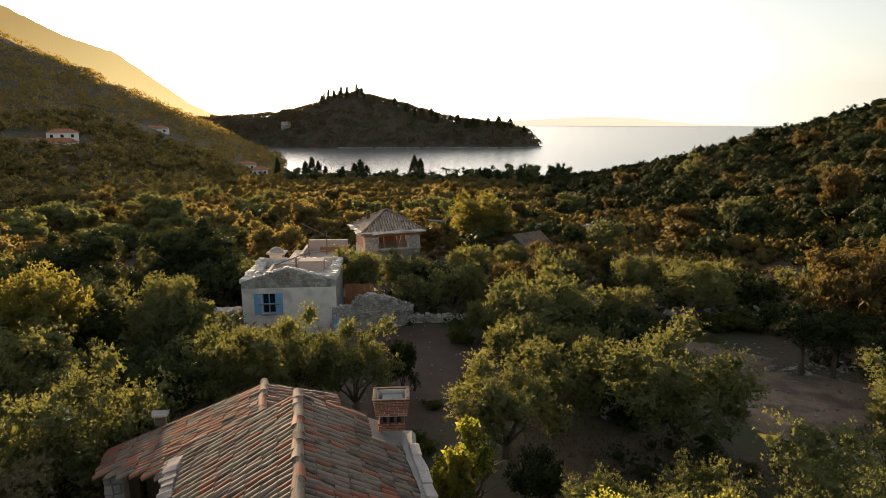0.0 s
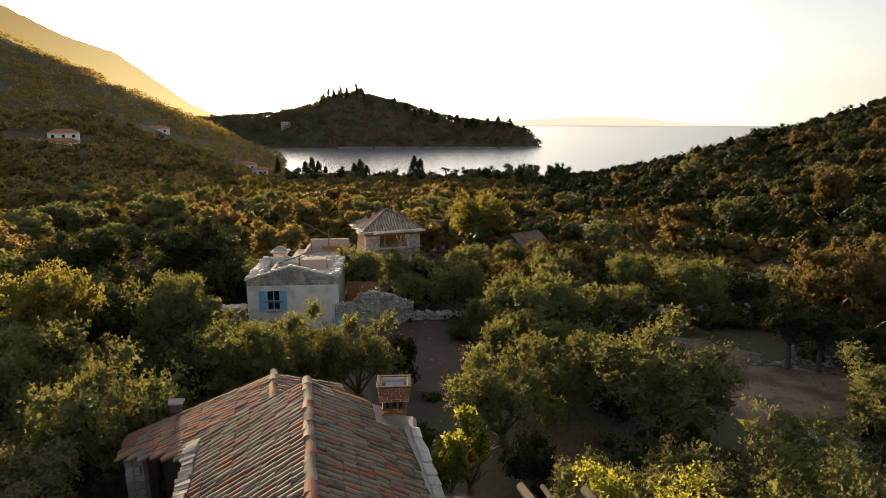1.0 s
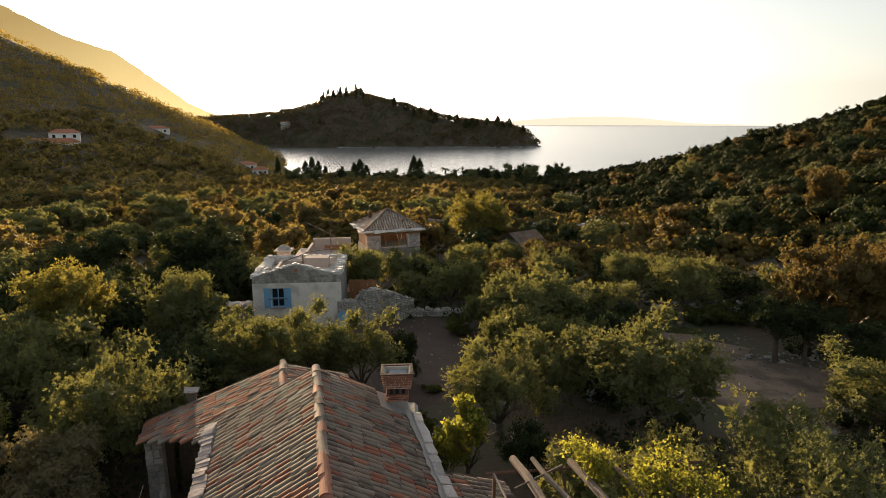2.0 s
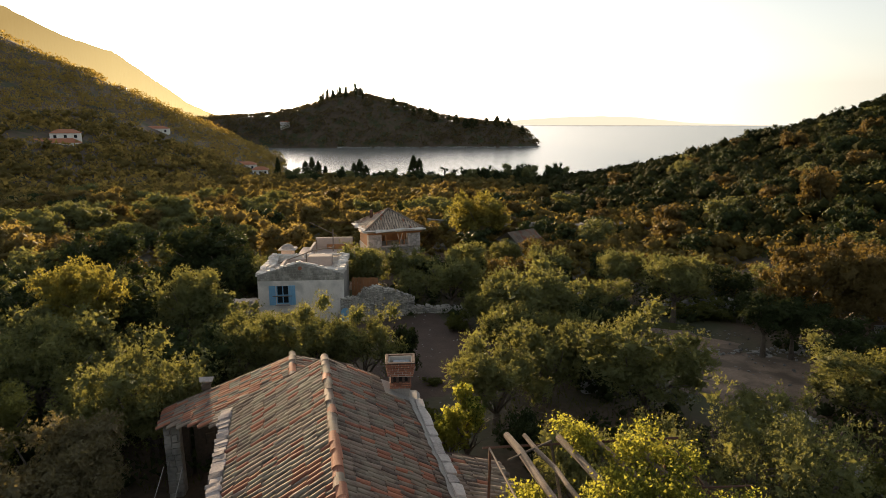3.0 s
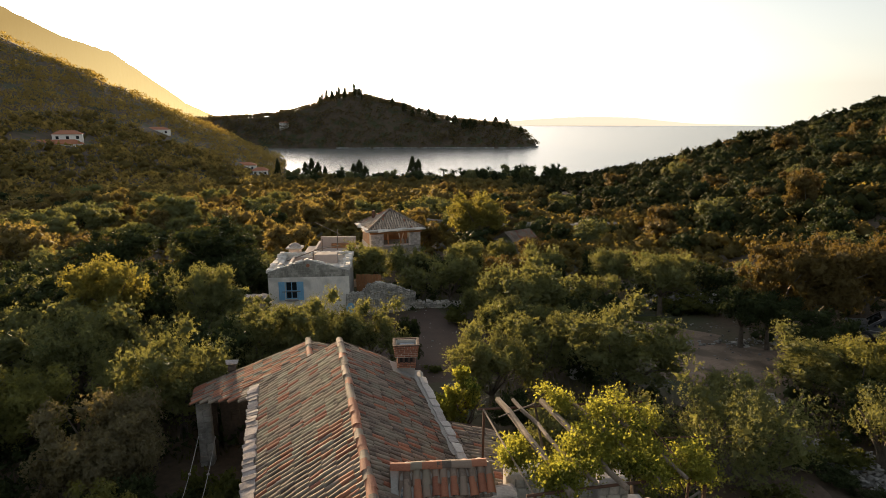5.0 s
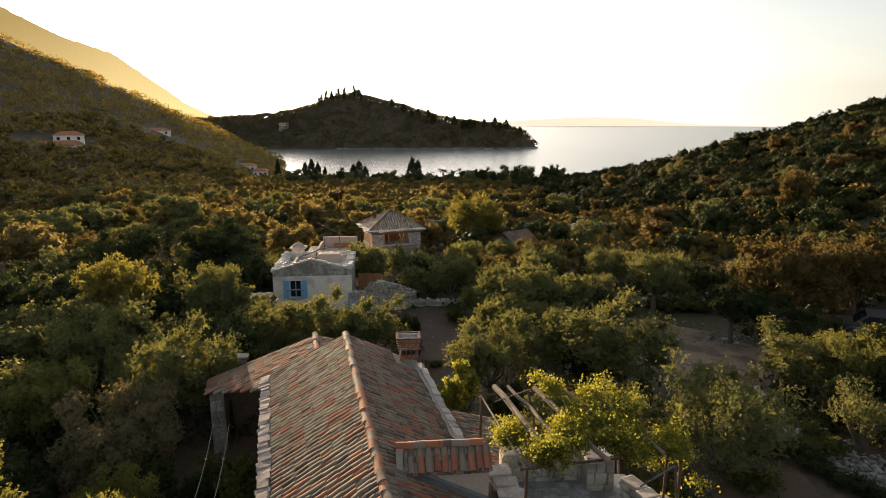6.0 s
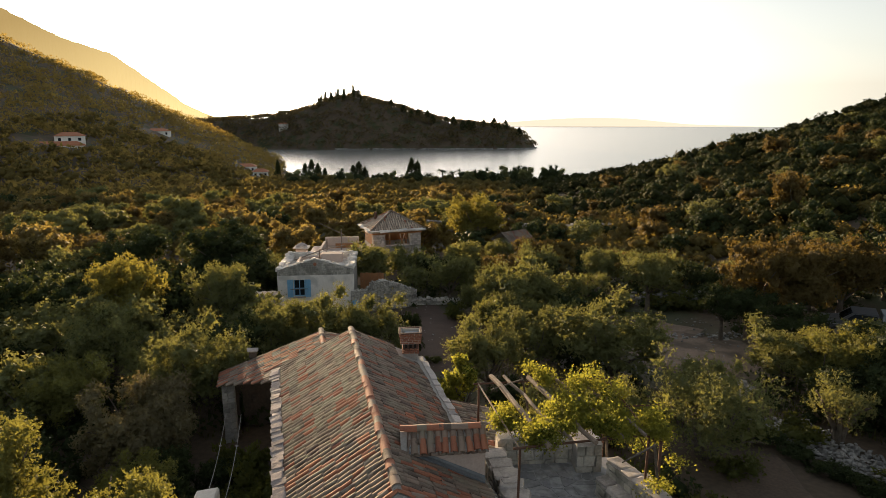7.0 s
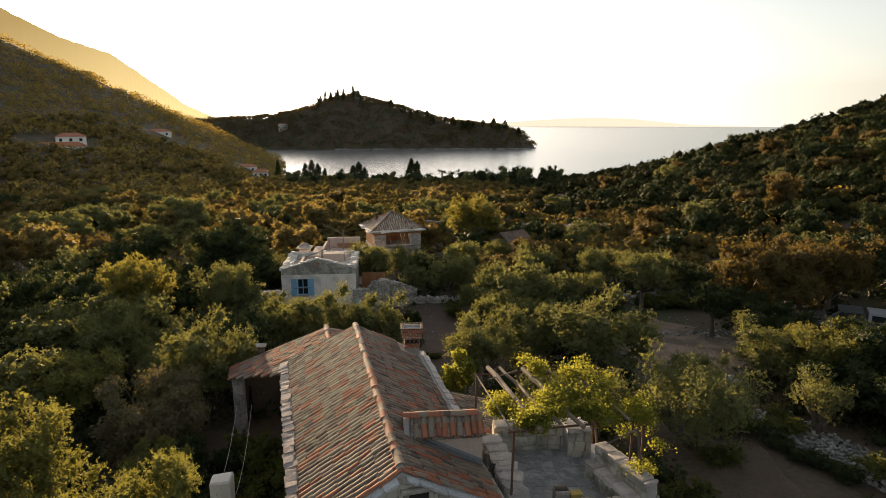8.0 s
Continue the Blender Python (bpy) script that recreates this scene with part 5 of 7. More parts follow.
part("porch_far_slope", Build().add([(-0.95, 3.5, 0.14), (-0.95, 0.1, 0.14), (1.2, 0.1, -0.47), (1.2, 3.5, -0.47)], [(0, 1, 2, 3)]), M_WOOD, porch)
lay_ridge(porch, (-0.95, 3.55, 0.26), (-0.95, 0.2, 0.26), 35, lambda u: 0.25)
for k in range(5):
    part("rafter", Build().tube([(-1.2 - 0.1 * k, 0.35 + 0.55 * k, 0.0), (-5.0, 0.35 + 0.55 * k + (1.6 if k < 2 else 0.3), -1.12)], 0.05, 6), M_WOOD, porch)
# darker rock than the house walls: the trees' shade is put into the pier
pier = part("pier", Build().box((-4.82, 1.95, -2.68), (0.46, 0.46, 3.1), None, 0.05, 0.03), M_ROCK, farm, "square limestone porch pier")
stone_wall(pier, "stone", Matrix.Translation((-5.07, 1.70, GROUND_Z)), 0.50, 2.95, 0.22, M_ROCK, 36, proud=0.04)
arch = Build()
pts = [(-4.9, GROUND_Z), (-4.55, GROUND_Z), (-4.55, -2.2)] + [(-3.85 - 0.7 * math.cos(q), -2.2 + 0.7 * math.sin(q)) for q in (math.pi * k / 10 for k in range(1, 10))] + [(-3.15, -2.2), (-3.15, GROUND_Z), (-2.6, GROUND_Z), (-2.6, -0.65), (-4.9, -1.05)]
n = len(pts)
arch.add([(x, 3.0, z) for x, z in pts] + [(x, 3.4, z) for x, z in pts], [tuple(range(n)), tuple(range(n, 2 * n))[::-1]] + [(i, i + n, (i + 1) % n + n, (i + 1) % n) for i in range(n)])
# dark enough that the shade inside the porch is put into the wall colour
M_DARKENED = material("darkened_masonry", (0.05, 0.042, 0.035), (0.12, 0.095, 0.075), 1.0, 10, 0.95, 0.3)
part("arch_wall", arch, M_DARKENED, farm, "porch wall with a plastered archway")
part("porch_back_wall", Build().box((-2.6, 3.3, -2.7), (3.6, 0.3, 2.6)), M_DARKENED, farm)

# lean-to roof on the right
lean = part("lean_to_roof", Build().add([(2.75, -3.2, -0.42), (2.75, -6.6, -0.42), (4.5, -6.6, -0.98), (4.5, -3.2, -0.98), (2.75, -3.2, -0.55), (2.75, -6.6, -0.55), (4.5, -6.6, -1.1), (4.5, -3.2, -1.1)],
                                       [(0, 3, 2, 1), (4, 5, 6, 7), (0, 1, 5, 4), (1, 2, 6, 5), (2, 3, 7, 6), (3, 0, 4, 7)]), M_MORTAR, farm, "low lean-to roof of weathered barrel tiles")
lc, lch = tile_places((2.75, -3.2, -0.4), (2.75, -6.6, -0.4), (4.5, -3.2, -0.96), (4.5, -6.6, -0.96), 41)
lay_tiles(lean, lc, lch, 42, lambda p: p.y, 90, 0.12)
part("lean_to_wall", Build().box((3.5, -4.9, -2.6), (1.7, 3.2, 3.1)), M_STONE, farm)

# ---- terrace beside the farmhouse ----
FLOOR_Z = -0.6
terrace = thing("terrace", "raised stone terrace with flagstones and low walls", "terrace", Matrix.Translation((0, 0, 0)))
outline = [(1.35, 3.0), (6.0, 3.0), (6.0, 5.0), (5.25, 8.55), (1.6, 8.55)]
part("base", Build().prism(outline, GROUND_Z - 0.6, FLOOR_Z - 0.06), M_MORTAR, terrace, "rubble terrace base")
part("bed", Build().prism(outline, FLOOR_Z - 0.06, FLOOR_Z - 0.003), M_FLAG, terrace, "pale mortar bed under the flagstones")
stone_wall(terrace, "base_stones", Matrix.Translation((1.35, 2.97, GROUND_Z)), 4.65, 3.42, 0.26, M_STONE, 52, joined=True)
stone_wall(terrace, "base_stones", Matrix.Translation((6.03, 3.0, GROUND_Z)) @ pose(0, 0, 0, 0, 0, 90), 2.0, 3.42, 0.26, M_STONE, 50, joined=True)
rf = random.Random(51)
COLS, ROWS = 9, 13                       # uneven flagstones, each with its own outline


def flag_corner(i, j, grid={}):
    if (i, j) not in grid:
        y = 3.05 + 5.2 * j / ROWS + rf.uniform(-0.12, 0.12)
        x = 1.75 + (3.95 - 0.20 * (y - 3.0)) * i / COLS + rf.uniform(-0.13, 0.13)
        grid[i, j] = Vector((x, y, 0))
    return grid[i, j]


for j in range(ROWS):
    i = 0
    while i < COLS:
        wide = 2 if rf.random() < 0.25 and i < COLS - 1 else 1
        q = [flag_corner(i, j), flag_corner(i + wide, j), flag_corner(i + wide, j + 1), flag_corner(i, j + 1)]
        c = sum(q, Vector()) / 4
        cut = rf.uniform(0.15, 0.35)
        ring = [q[0].lerp(q[1], cut), q[1], q[2].lerp(q[1], cut * 0.5), q[2].lerp(q[3], cut), q[3], q[0].lerp(q[3], cut * 0.7)]
        ring = [c + (p - c) * (1 - 0.016 / max(0.12, (p - c).length)) for p in ring]
        part("flagstone", Build().prism([(p.x, p.y) for p in ring], FLOOR_Z - 0.05, FLOOR_Z + 0.010 + rf.uniform(0, 0.006)), M_FLAGSTONE, terrace)
        i += wide


def low_wall(name, p0, p1, thick, z0, z1, seed, label, course=0.24, cap=0.0):
    """A rubble wall between two points with stones on both faces and flat cap stones."""
    p0, p1 = Vector((*p0, 0)), Vector((*p1, 0))
    d = p1 - p0
    turn = math.degrees(math.atan2(d.y, d.x))
    m = Matrix.Translation((p0.x, p0.y, z0)) @ pose(0, 0, 0, 0, 0, turn)
    w = part(name, Build().box((d.length / 2, thick / 2, (z1 - z0) / 2), (d.length, thick - 0.03, z1 - z0)), M_MORTAR, terrace, label, m)
    stone_wall(w, "stone", Matrix(), d.length, z1 - z0 - 0.02, course, M_STONE, seed, proud=0.05)
    stone_wall(w, "stone", Matrix.Translation((d.length, thick, 0)) @ pose(0, 0, 0, 0, 0, 180), d.length, z1 - z0 - 0.02, course, M_STONE, seed + 1, proud=0.05)
    r = random.Random(seed + 2)
    x = 0.0
    while x < d.length - 0.05:
        k = min(r.uniform(0.35, 0.7), d.length - x)
        ob = new("cap_stone", STONES["pale_stone" if cap else "limestone"][r.randrange(6)])
        ob.parent = w
        ob.matrix_basis = Matrix.Translation((x + k / 2, thick / 2 + r.uniform(-0.02, 0.02), z1 - z0 + 0.02)) @ pose(0, 0, 0, 0, 0, r.uniform(-3, 3)) @ Matrix.Diagonal((k - 0.015, thick + 0.05, 0.11, 1))
        x += k
    return w


low_wall("far_wall", (1.75, 8.15), (4.1, 8.3), 0.42, FLOOR_Z - 0.1, 0.16, 60, "low terrace wall of squared limestone", 0.26)
low_wall("corner_block", (3.98, 7.75), (4.72, 7.80), 0.72, FLOOR_Z - 0.1, 0.28, 63, "square stone corner pier", 0.3, 1)
low_wall("side_wall", (4.62, 6.95), (5.42, 4.9), 0.34, FLOOR_Z - 0.1, 0.28, 66, "terrace wall behind the stone bench", 0.26, 1)
low_wall("bench", (4.28, 6.75), (4.98, 4.9), 0.36, FLOOR_Z - 0.1, -0.16, 69, "built-in stone bench", 0.22, 1)
low_wall("end_block", (5.12, 5.72), (5.72, 5.80), 0.62, FLOOR_Z - 0.1, 0.12, 72, "stone pier at the terrace edge", 0.26, 1)
low_wall("near_wall", (2.4, 4.55), (5.9, 4.75), 0.42, FLOOR_Z - 0.1, -0.22, 75, "low wall along the terrace edge", 0.24)
low_wall("stepped_wall", (1.42, 7.9), (1.75, 6.2), 0.42, FLOOR_Z - 0.3, 0.02, 78, "wide wall of flat pale slabs beside the house", 0.24, 1)
low_wall("stepped_wall", (1.62, 6.15), (1.95, 5.1), 0.5, FLOOR_Z - 0.3, -0.12, 81, "wide wall of flat pale slabs beside the house", 0.24, 1)
for i in range(5):
    ob = new("slab", STONES["pale_stone"][i])
    ob.parent = terrace
    ob.matrix_basis = Matrix.Translation((1.62 + 0.11 * i, 7.55 - 0.42 * i, 0.1 - 0.03 * i)) @ pose(0, 0, 0, 0, 0, 12 - 7 * i) @ Matrix.Diagonal((0.62, 0.44, 0.1, 1))

box = thing("wooden_crate", "small pale wooden crate with an ochre side standing on the terrace", "crate", Matrix.Translation((3.45, 5.55, FLOOR_Z + 0.01)) @ pose(0, 0, 0, 0, 0, 6))
part("front_board", Build().box((-0.1, -0.13, 0.2), (0.40, 0.025, 0.40), None, 0.004), M_PALE, box)
for sx in (-0.29, 0.09):
    part("side_board", Build().box((sx, 0, 0.2), (0.025, 0.26, 0.38), None, 0.004), M_WOOD, box)
part("back_board", Build().box((-0.1, 0.13, 0.2), (0.40, 0.025, 0.40), None, 0.004), M_WOOD, box)
M_OCHRE = material("ochre_paint", (0.42, 0.30, 0.06), (0.55, 0.42, 0.12), 3, 20, 0.6, 0.1)
part("ochre_box", Build().box((0.30, -0.02, 0.14), (0.34, 0.24, 0.28), None, 0.015), M_OCHRE, box, "ochre painted box")

# ---- pergola with grapevine ----
pergola = thing("pergola", "rusty iron pergola with log rafters over the terrace", "pergola")
PZ = 1.76
posts = {"nl": (1.93, 5.07, 0.0), "nr": (5.26, 5.86, 0.1), "fl": (1.19, 8.61, -0.6), "fr": (5.05, 8.95, -3.0), "nr2": (5.45, 5.55, -3.0)}
for key, (x, y, z) in posts.items():
    part("post", Build().tube([(x, y, z - 0.05), (x + 0.02, y, PZ - (0.12 if key[0] == "n" and key != "nl" else 0))], 0.032 if key != "nr2" else 0.04, 8), M_IRON, pergola)
part("near_beam", Build().tube([(1.78, 5.04, PZ), (3.6, 5.46, PZ - 0.05), (5.55, 5.9, PZ - 0.12)], 0.032, 8), M_IRON, pergola)
part("far_beam", Build().tube([(1.05, 8.6, PZ), (3.2, 8.78, PZ + 0.02), (5.3, 8.96, PZ + 0.02)], 0.028, 8), M_IRON, pergola)
part("middle_beam", Build().tube([(4.2, 7.2, PZ - 0.04), (6.1, 7.35, PZ - 0.06)], 0.022, 8), M_IRON, pergola)
part("side_rail", Build().tube([(1.19, 8.61, PZ), (1.93, 5.07, PZ)], 0.022, 8), M_WOOD, pergola)
part("side_rail", Build().tube([(5.05, 8.95, PZ), (5.3, 5.6, PZ - 0.1)], 0.022, 8), M_IRON, pergola)
part("brace", Build().tube([(5.0, 5.8, PZ - 0.1), (5.26, 5.86, PZ - 0.55)], 0.016, 6).tube([(5.26, 5.86, PZ - 0.35), (5.55, 5.7, PZ - 0.1)], 0.016, 6), M_IRON, pergola)
rl = random.Random(90)
for i, (x0, y0, x1, y1, rad) in enumerate(((1.62, 9.0, 2.62, 5.0, 0.075), (2.0, 8.95, 3.15, 5.3, 0.05), (2.72, 8.9, 3.75, 5.15, 0.07), (3.4, 9.0, 4.5, 5.4, 0.055), (4.15, 8.7, 5.1, 5.5, 0.05))):
    ptsl = []
    for k in range(7):
        u = k / 6
        ptsl.append((x0 + (x1 - x0) * u + rl.uniform(-0.04, 0.04), y0 + (y1 - y0) * u, PZ + 0.09 + rl.uniform(-0.025, 0.025)))
    part("rafter", Build().tube(ptsl, [rad * rl.uniform(0.85, 1.1) for _ in ptsl], 8), M_WOOD, pergola, "split weathered log rafter")

vine = thing("grapevine", "sunlit yellow-green grapevine spread over the pergola", "vine")
stem = Build()
rs = random.Random(91)
for x0, y0 in ((5.6, 5.4), (5.2, 8.8), (3.0, 9.1)):
    p = Vector((x0, y0, float(ground_at(x0, y0)) - 0.2))
    stem.tube([p, p + Vector((0.1, -0.1, 1.4)), p + Vector((-0.05, 0.1, 3.2)), Vector((x0 - 0.5, y0 - 0.4, PZ + 0.1)), Vector((x0 - 1.5, y0 - 1.2, PZ + 0.15))], [0.05, 0.045, 0.04, 0.03, 0.015], 7)
part("stem", stem, M_BARK, vine)
vr = np.random.default_rng(92)


def vine_leaves(n, boxes):
    at = []
    for x0, x1, y0, y1, z0, z1, share in boxes:
        k = int(n * share)
        mids = np.stack([vr.uniform(x0, x1, max(3, k // 200)), vr.uniform(y0, y1, max(3, k // 200)), vr.uniform(z0, z1, max(3, k // 200))], -1)
        at.append(mids[vr.integers(0, len(mids), k)] + vr.normal(0, 1, (k, 3)) * np.array([0.15, 0.15, 0.10]))
    at = np.concatenate(at)
    return leaves(vr, at, vr.normal(0, 0.5, (len(at), 3)) + np.array([0, -0.2, 0.4]), 0.060, 0.056)


v, f = vine_leaves(25000, [(1.65, 2.1, 6.0, 7.4, PZ - 0.25, PZ, 0.10), (2.2, 3.0, 5.2, 6.2, PZ - 0.02, PZ + 0.2, 0.16), (2.9, 4.6, 5.3, 7.0, PZ - 0.02, PZ + 0.25, 0.32), (3.5, 5.2, 7.0, 8.9, PZ - 0.05, PZ + 0.3, 0.14),
                          (2.6, 3.2, 8.2, 9.1, PZ + 0.05, PZ + 0.4, 0.05), (4.5, 5.7, 5.6, 6.8, PZ - 0.1, PZ + 0.2, 0.13), (5.2, 6.0, 5.2, 7.6, 0.0, PZ - 0.3, 0.08)])
part("foliage", soup("foliage", v, f, M_VINE), M_VINE, vine)

# ---- things beside the farmhouse ----
trough = thing("masonry_block", "pale plastered masonry block standing in the scrub", "masonry block", Matrix.Translation((-6.7, 7.7, 0.15)) @ pose(0, 0, 0, 0, 0, 10) @ Matrix.Diagonal((0.75, 0.8, 1, 1)))
zg = float(ground_at(-6.35, 7.3))
part("body", Build().box((0, 0, (zg - 0.3 - 1.35) / 2), (0.85, 0.7, -1.35 - zg + 0.3), None, 0.06, 0.03), M_LIME, trough)
M_CABLE = material("cable", (0.30, 0.29, 0.28), (0.42, 0.41, 0.40), 5, 30, 0.6, 0.05)
for x0, y0, z0, x1, y1, z1 in ((-8.05, 13.2, -1.55, -6.7, 7.2, -1.5), (-7.4, 13.0, -1.45, -6.1, 7.2, -1.45)):
    cab = thing("cable", "thin pale cable strung from the porch pier", "cable")
    pts = [(x0 + (x1 - x0) * u, y0 + (y1 - y0) * u, z0 + (z1 - z0) * u - 0.35 * 4 * u * (1 - u)) for u in (k / 10 for k in range(11))]
    part("strand", Build().tube(pts, 0.009, 6), M_CABLE, cab)
    part("clip", Build().box(pts[3], (0.09, 0.05, 0.05), None, 0.01), M_PALE, cab)
px, py = -7.98, 16.57
pz = float(ground_at(px, py))
pillar = thing("stone_pillar", "rough stone pillar capped with a pale flat slab", "pillar", Matrix.Translation((px, py, pz)) @ pose(0, 0, 0, 0, 0, 20))
rp = random.Random(95)
zs = -0.2
while zs < -0.36 - pz:                               # rough dark stones laid on one another
    hs = min(rp.uniform(0.14, 0.26), -0.34 - pz - zs)
    part("stone", Build().box((rp.uniform(-0.03, 0.03), rp.uniform(-0.03, 0.03), zs + hs / 2), (rp.uniform(0.26, 0.36), rp.uniform(0.26, 0.34), hs), None, 0.035, 0.025, rp), M_DARKENED, pillar)
    zs += hs
part("cap", Build().box((0, 0, -0.30 - pz), (0.46, 0.36, 0.08), None, 0.03, 0.04), M_PALE, pillar, "pale flat cap slab")

# ---- the whitewashed house ----
WX, WY = -9.33, 36.25
white = thing("white_house", "small whitewashed stone house with light blue shutters", "house", Matrix.Translation((WX, WY, 0)) @ pose(0, 0, 0, 0, 0, 5))
W, D, EV, PK, WG = 5.7, 5.6, -1.66, -0.85, -5.6
h = W / 2
WIN = (-1.25, -3.72, -2.42, 0.42)      # middle, bottom, top, half width
x0, x1 = WIN[0] - WIN[3], WIN[0] + WIN[3]
front = Build()
for bx in (((-h, x0), (WG, EV - 0.42)), ((x1, h), (WG, EV - 0.42)), ((x0, x1), (WG, WIN[1])), ((x0, x1), (WIN[2], EV - 0.42))):
    (a0, a1), (b0, b1) = bx
    front.box(((a0 + a1) / 2, 0.22, (b0 + b1) / 2), (a1 - a0, 0.44, b1 - b0))
part("front_wall", front, M_LIME, white, "whitewashed front wall")
up = [(-h, EV - 0.42), (h, EV - 0.42), (h, EV), (0, PK), (-h, EV)]
n = len(up)
gable_band = part("gable_band", Build().add([(x, 0.03, z) for x, z in up] + [(x, 0.50, z) for x, z in up], [tuple(range(n)), tuple(range(n, 2 * n))[::-1]] + [(i, i + n, (i + 1) % n + n, (i + 1) % n) for i in range(n)]), M_MORTAR, white, "bare grey stone gable above the whitewash")
stone_wall(gable_band, "stone", Matrix.Translation((-h, 0.03, EV - 0.42)), W, PK - EV + 0.42, 0.15, M_STONE, 110, gable=lambda x: 0.40 + (PK - EV) * (1 - abs(x - h) / h), proud=0.04)
for sx in (-1, 1):
    part("side_wall", Build().box((sx * (h - 0.2), D / 2 + 0.2, (WG + EV) / 2), (0.4, D - 0.45, EV - WG)), M_LIME if sx < 0 else M_MORTAR, white)
part("back_wall", Build().box((0, D - 0.1, (WG + EV) / 2), (W - 0.82, 0.4, EV - WG)), M_LIME, white)
wroof = part("roof", Build().box((0, D / 2 + 0.2, EV - 0.42), (W - 0.84, D - 0.9, 0.12)), M_LIME, white, "sunken whitewashed flat roof inside broken wall tops")
rw = random.Random(120)
LIME_STONES = [stone_mesh("wall_top_stone", M_LIME, 340 + i) for i in range(6)]


def lime_stone(name, x, y, z, sx, sy, sz, slope=0.0):
    ob = new(name, LIME_STONES[rw.randrange(6)])
    ob.parent = wroof
    ob.matrix_basis = Matrix.Translation((x, y, z)) @ pose(0, 0, 0, rw.uniform(-9, 9), slope + rw.uniform(-9, 9), rw.uniform(-25, 25)) @ Matrix.Diagonal((sx, sy, sz, 1))


for sx in (-1, 1):                                   # ragged tops of the side walls
    y = 0.2
    while y < D:
        k = rw.uniform(0.2, 0.42)
        lift = 0.16 * math.sin(y * 1.7 + sx) + 0.08
        lime_stone("wall_top_stone", sx * (h - 0.12) + rw.uniform(-0.06, 0.06), y + k / 2, EV + lift * 0.5, rw.uniform(0.3, 0.46), k, rw.uniform(0.16, 0.34))
        lime_stone("wall_top_stone", sx * (h - 0.42) + rw.uniform(-0.08, 0.08), y + k / 2, EV - 0.1 + lift * 0.4, rw.uniform(0.25, 0.4), k, rw.uniform(0.2, 0.3))
        if rw.random() < 0.6:
            lime_stone("wall_top_stone", sx * (h - 0.75) + rw.uniform(-0.1, 0.1), y + k / 2, EV - 0.3, rw.uniform(0.2, 0.4), k, rw.uniform(0.1, 0.2))
        y += k
for i in range(26):                                  # and of the gable and back walls
    u = (i + 0.5) / 26 * 2 - 1
    top = PK + (EV - PK) * abs(u)
    lime_stone("wall_top_stone", u * h, 0.30 + rw.uniform(-0.05, 0.05), top + rw.uniform(-0.05, 0.04), 0.28, rw.uniform(0.26, 0.42), rw.uniform(0.10, 0.18), math.copysign(12, u))
    lime_stone("wall_top_stone", u * h * 0.95, D - 0.1 + rw.uniform(-0.05, 0.05), EV + 0.12 + rw.uniform(-0.06, 0.06), 0.3, 0.34, rw.uniform(0.12, 0.22))
part("inner_wall", Build().box((-1.55, 2.3, EV - 0.1), (0.22, 3.6, 0.62), None, 0.03).box((-0.75, 4.1, EV - 0.12), (1.6, 0.22, 0.55), None, 0.03), M_PLASTER, wroof, "low pinkish plaster wall on the roof")
part("roof_hatch", Build().box((0.9, 4.3, EV - 0.02), (1.7, 0.9, 0.75), None, 0.03), M_PLASTER, wroof, "pale plastered roof hatch")
part("leaning_pole", Build().tube([(-2.0, 3.2, EV + 0.05), (0.3, 4.6, EV + 0.65), (1.9, 5.4, EV + 0.75)], 0.04, 6), M_WOOD, wroof)
part("corner_pole", Build().tube([(-0.1, 3.9, EV - 0.3), (-0.08, 3.9, EV + 0.62)], 0.055, 7), M_WOOD, wroof)
part("vent", Build().tube([(0.0, -0.06, -1.22), (0.0, 0.1, -1.22)], 0.13, 10), M_TILE_RED, white, "round clay vent")
win = part("window", Build().box((WIN[0], 0.24, (WIN[1] + WIN[2]) / 2), (2 * WIN[3], 0.02, WIN[2] - WIN[1])), M_GLASS, white, "dark window with a blue-grey frame")
fr = Build()
for x in (x0 + 0.03, WIN[0], x1 - 0.03):
    fr.box((x, 0.2, (WIN[1] + WIN[2]) / 2), (0.06, 0.06, WIN[2] - WIN[1]))
for z in (WIN[1] + 0.03, (WIN[1] + WIN[2]) / 2 - 0.05, WIN[2] - 0.03):
    fr.box((WIN[0], 0.19, z), (2 * WIN[3], 0.05, 0.05))
part("window_frame", fr, M_BLUE, win)
part("shutter_bar", Build().box((WIN[0], -0.06, (WIN[1] + WIN[2]) / 2 - 0.05), (1.3, 0.03, 0.05)), M_WOOD, win, "wooden bar holding the shutters")
part("window_sill", Build().box((WIN[0], -0.03, WIN[1] - 0.04), (1.0, 0.16, 0.08), None, 0.015), M_PALE, win)
for sx in (-1, 1):
    cx = WIN[0] + sx * (WIN[3] + 0.235)
    sh = Build()
    for k in range(4):
        sh.box((cx - 0.165 + 0.11 * k, -0.05, (WIN[1] + WIN[2]) / 2), (0.105, 0.035, WIN[2] - WIN[1] + 0.06), None, 0.008)
    for z in (WIN[1] + 0.2, WIN[2] - 0.2):
        sh.box((cx, -0.078, z), (0.42, 0.02, 0.09))
    part("shutter", sh, M_BLUE, white, "open light blue plank shutter")

# low annex on the left of the white house
annex = thing("stone_ledge", "low stone ledge with flat slabs against the white house", "ledge", Matrix.Translation((-13.3, 36.6, 0)))
part("base", Build().box((0, 0, -4.75), (1.7, 0.9, 2.2)), M_MORTAR, annex)
for i in range(6):
    part("slab", Build().box((-0.8 + 0.33 * i, rw.uniform(-0.15, 0.15), -3.6), (0.36, 0.9, 0.12), None, 0.03, 0.03, rw), M_PALE, annex)


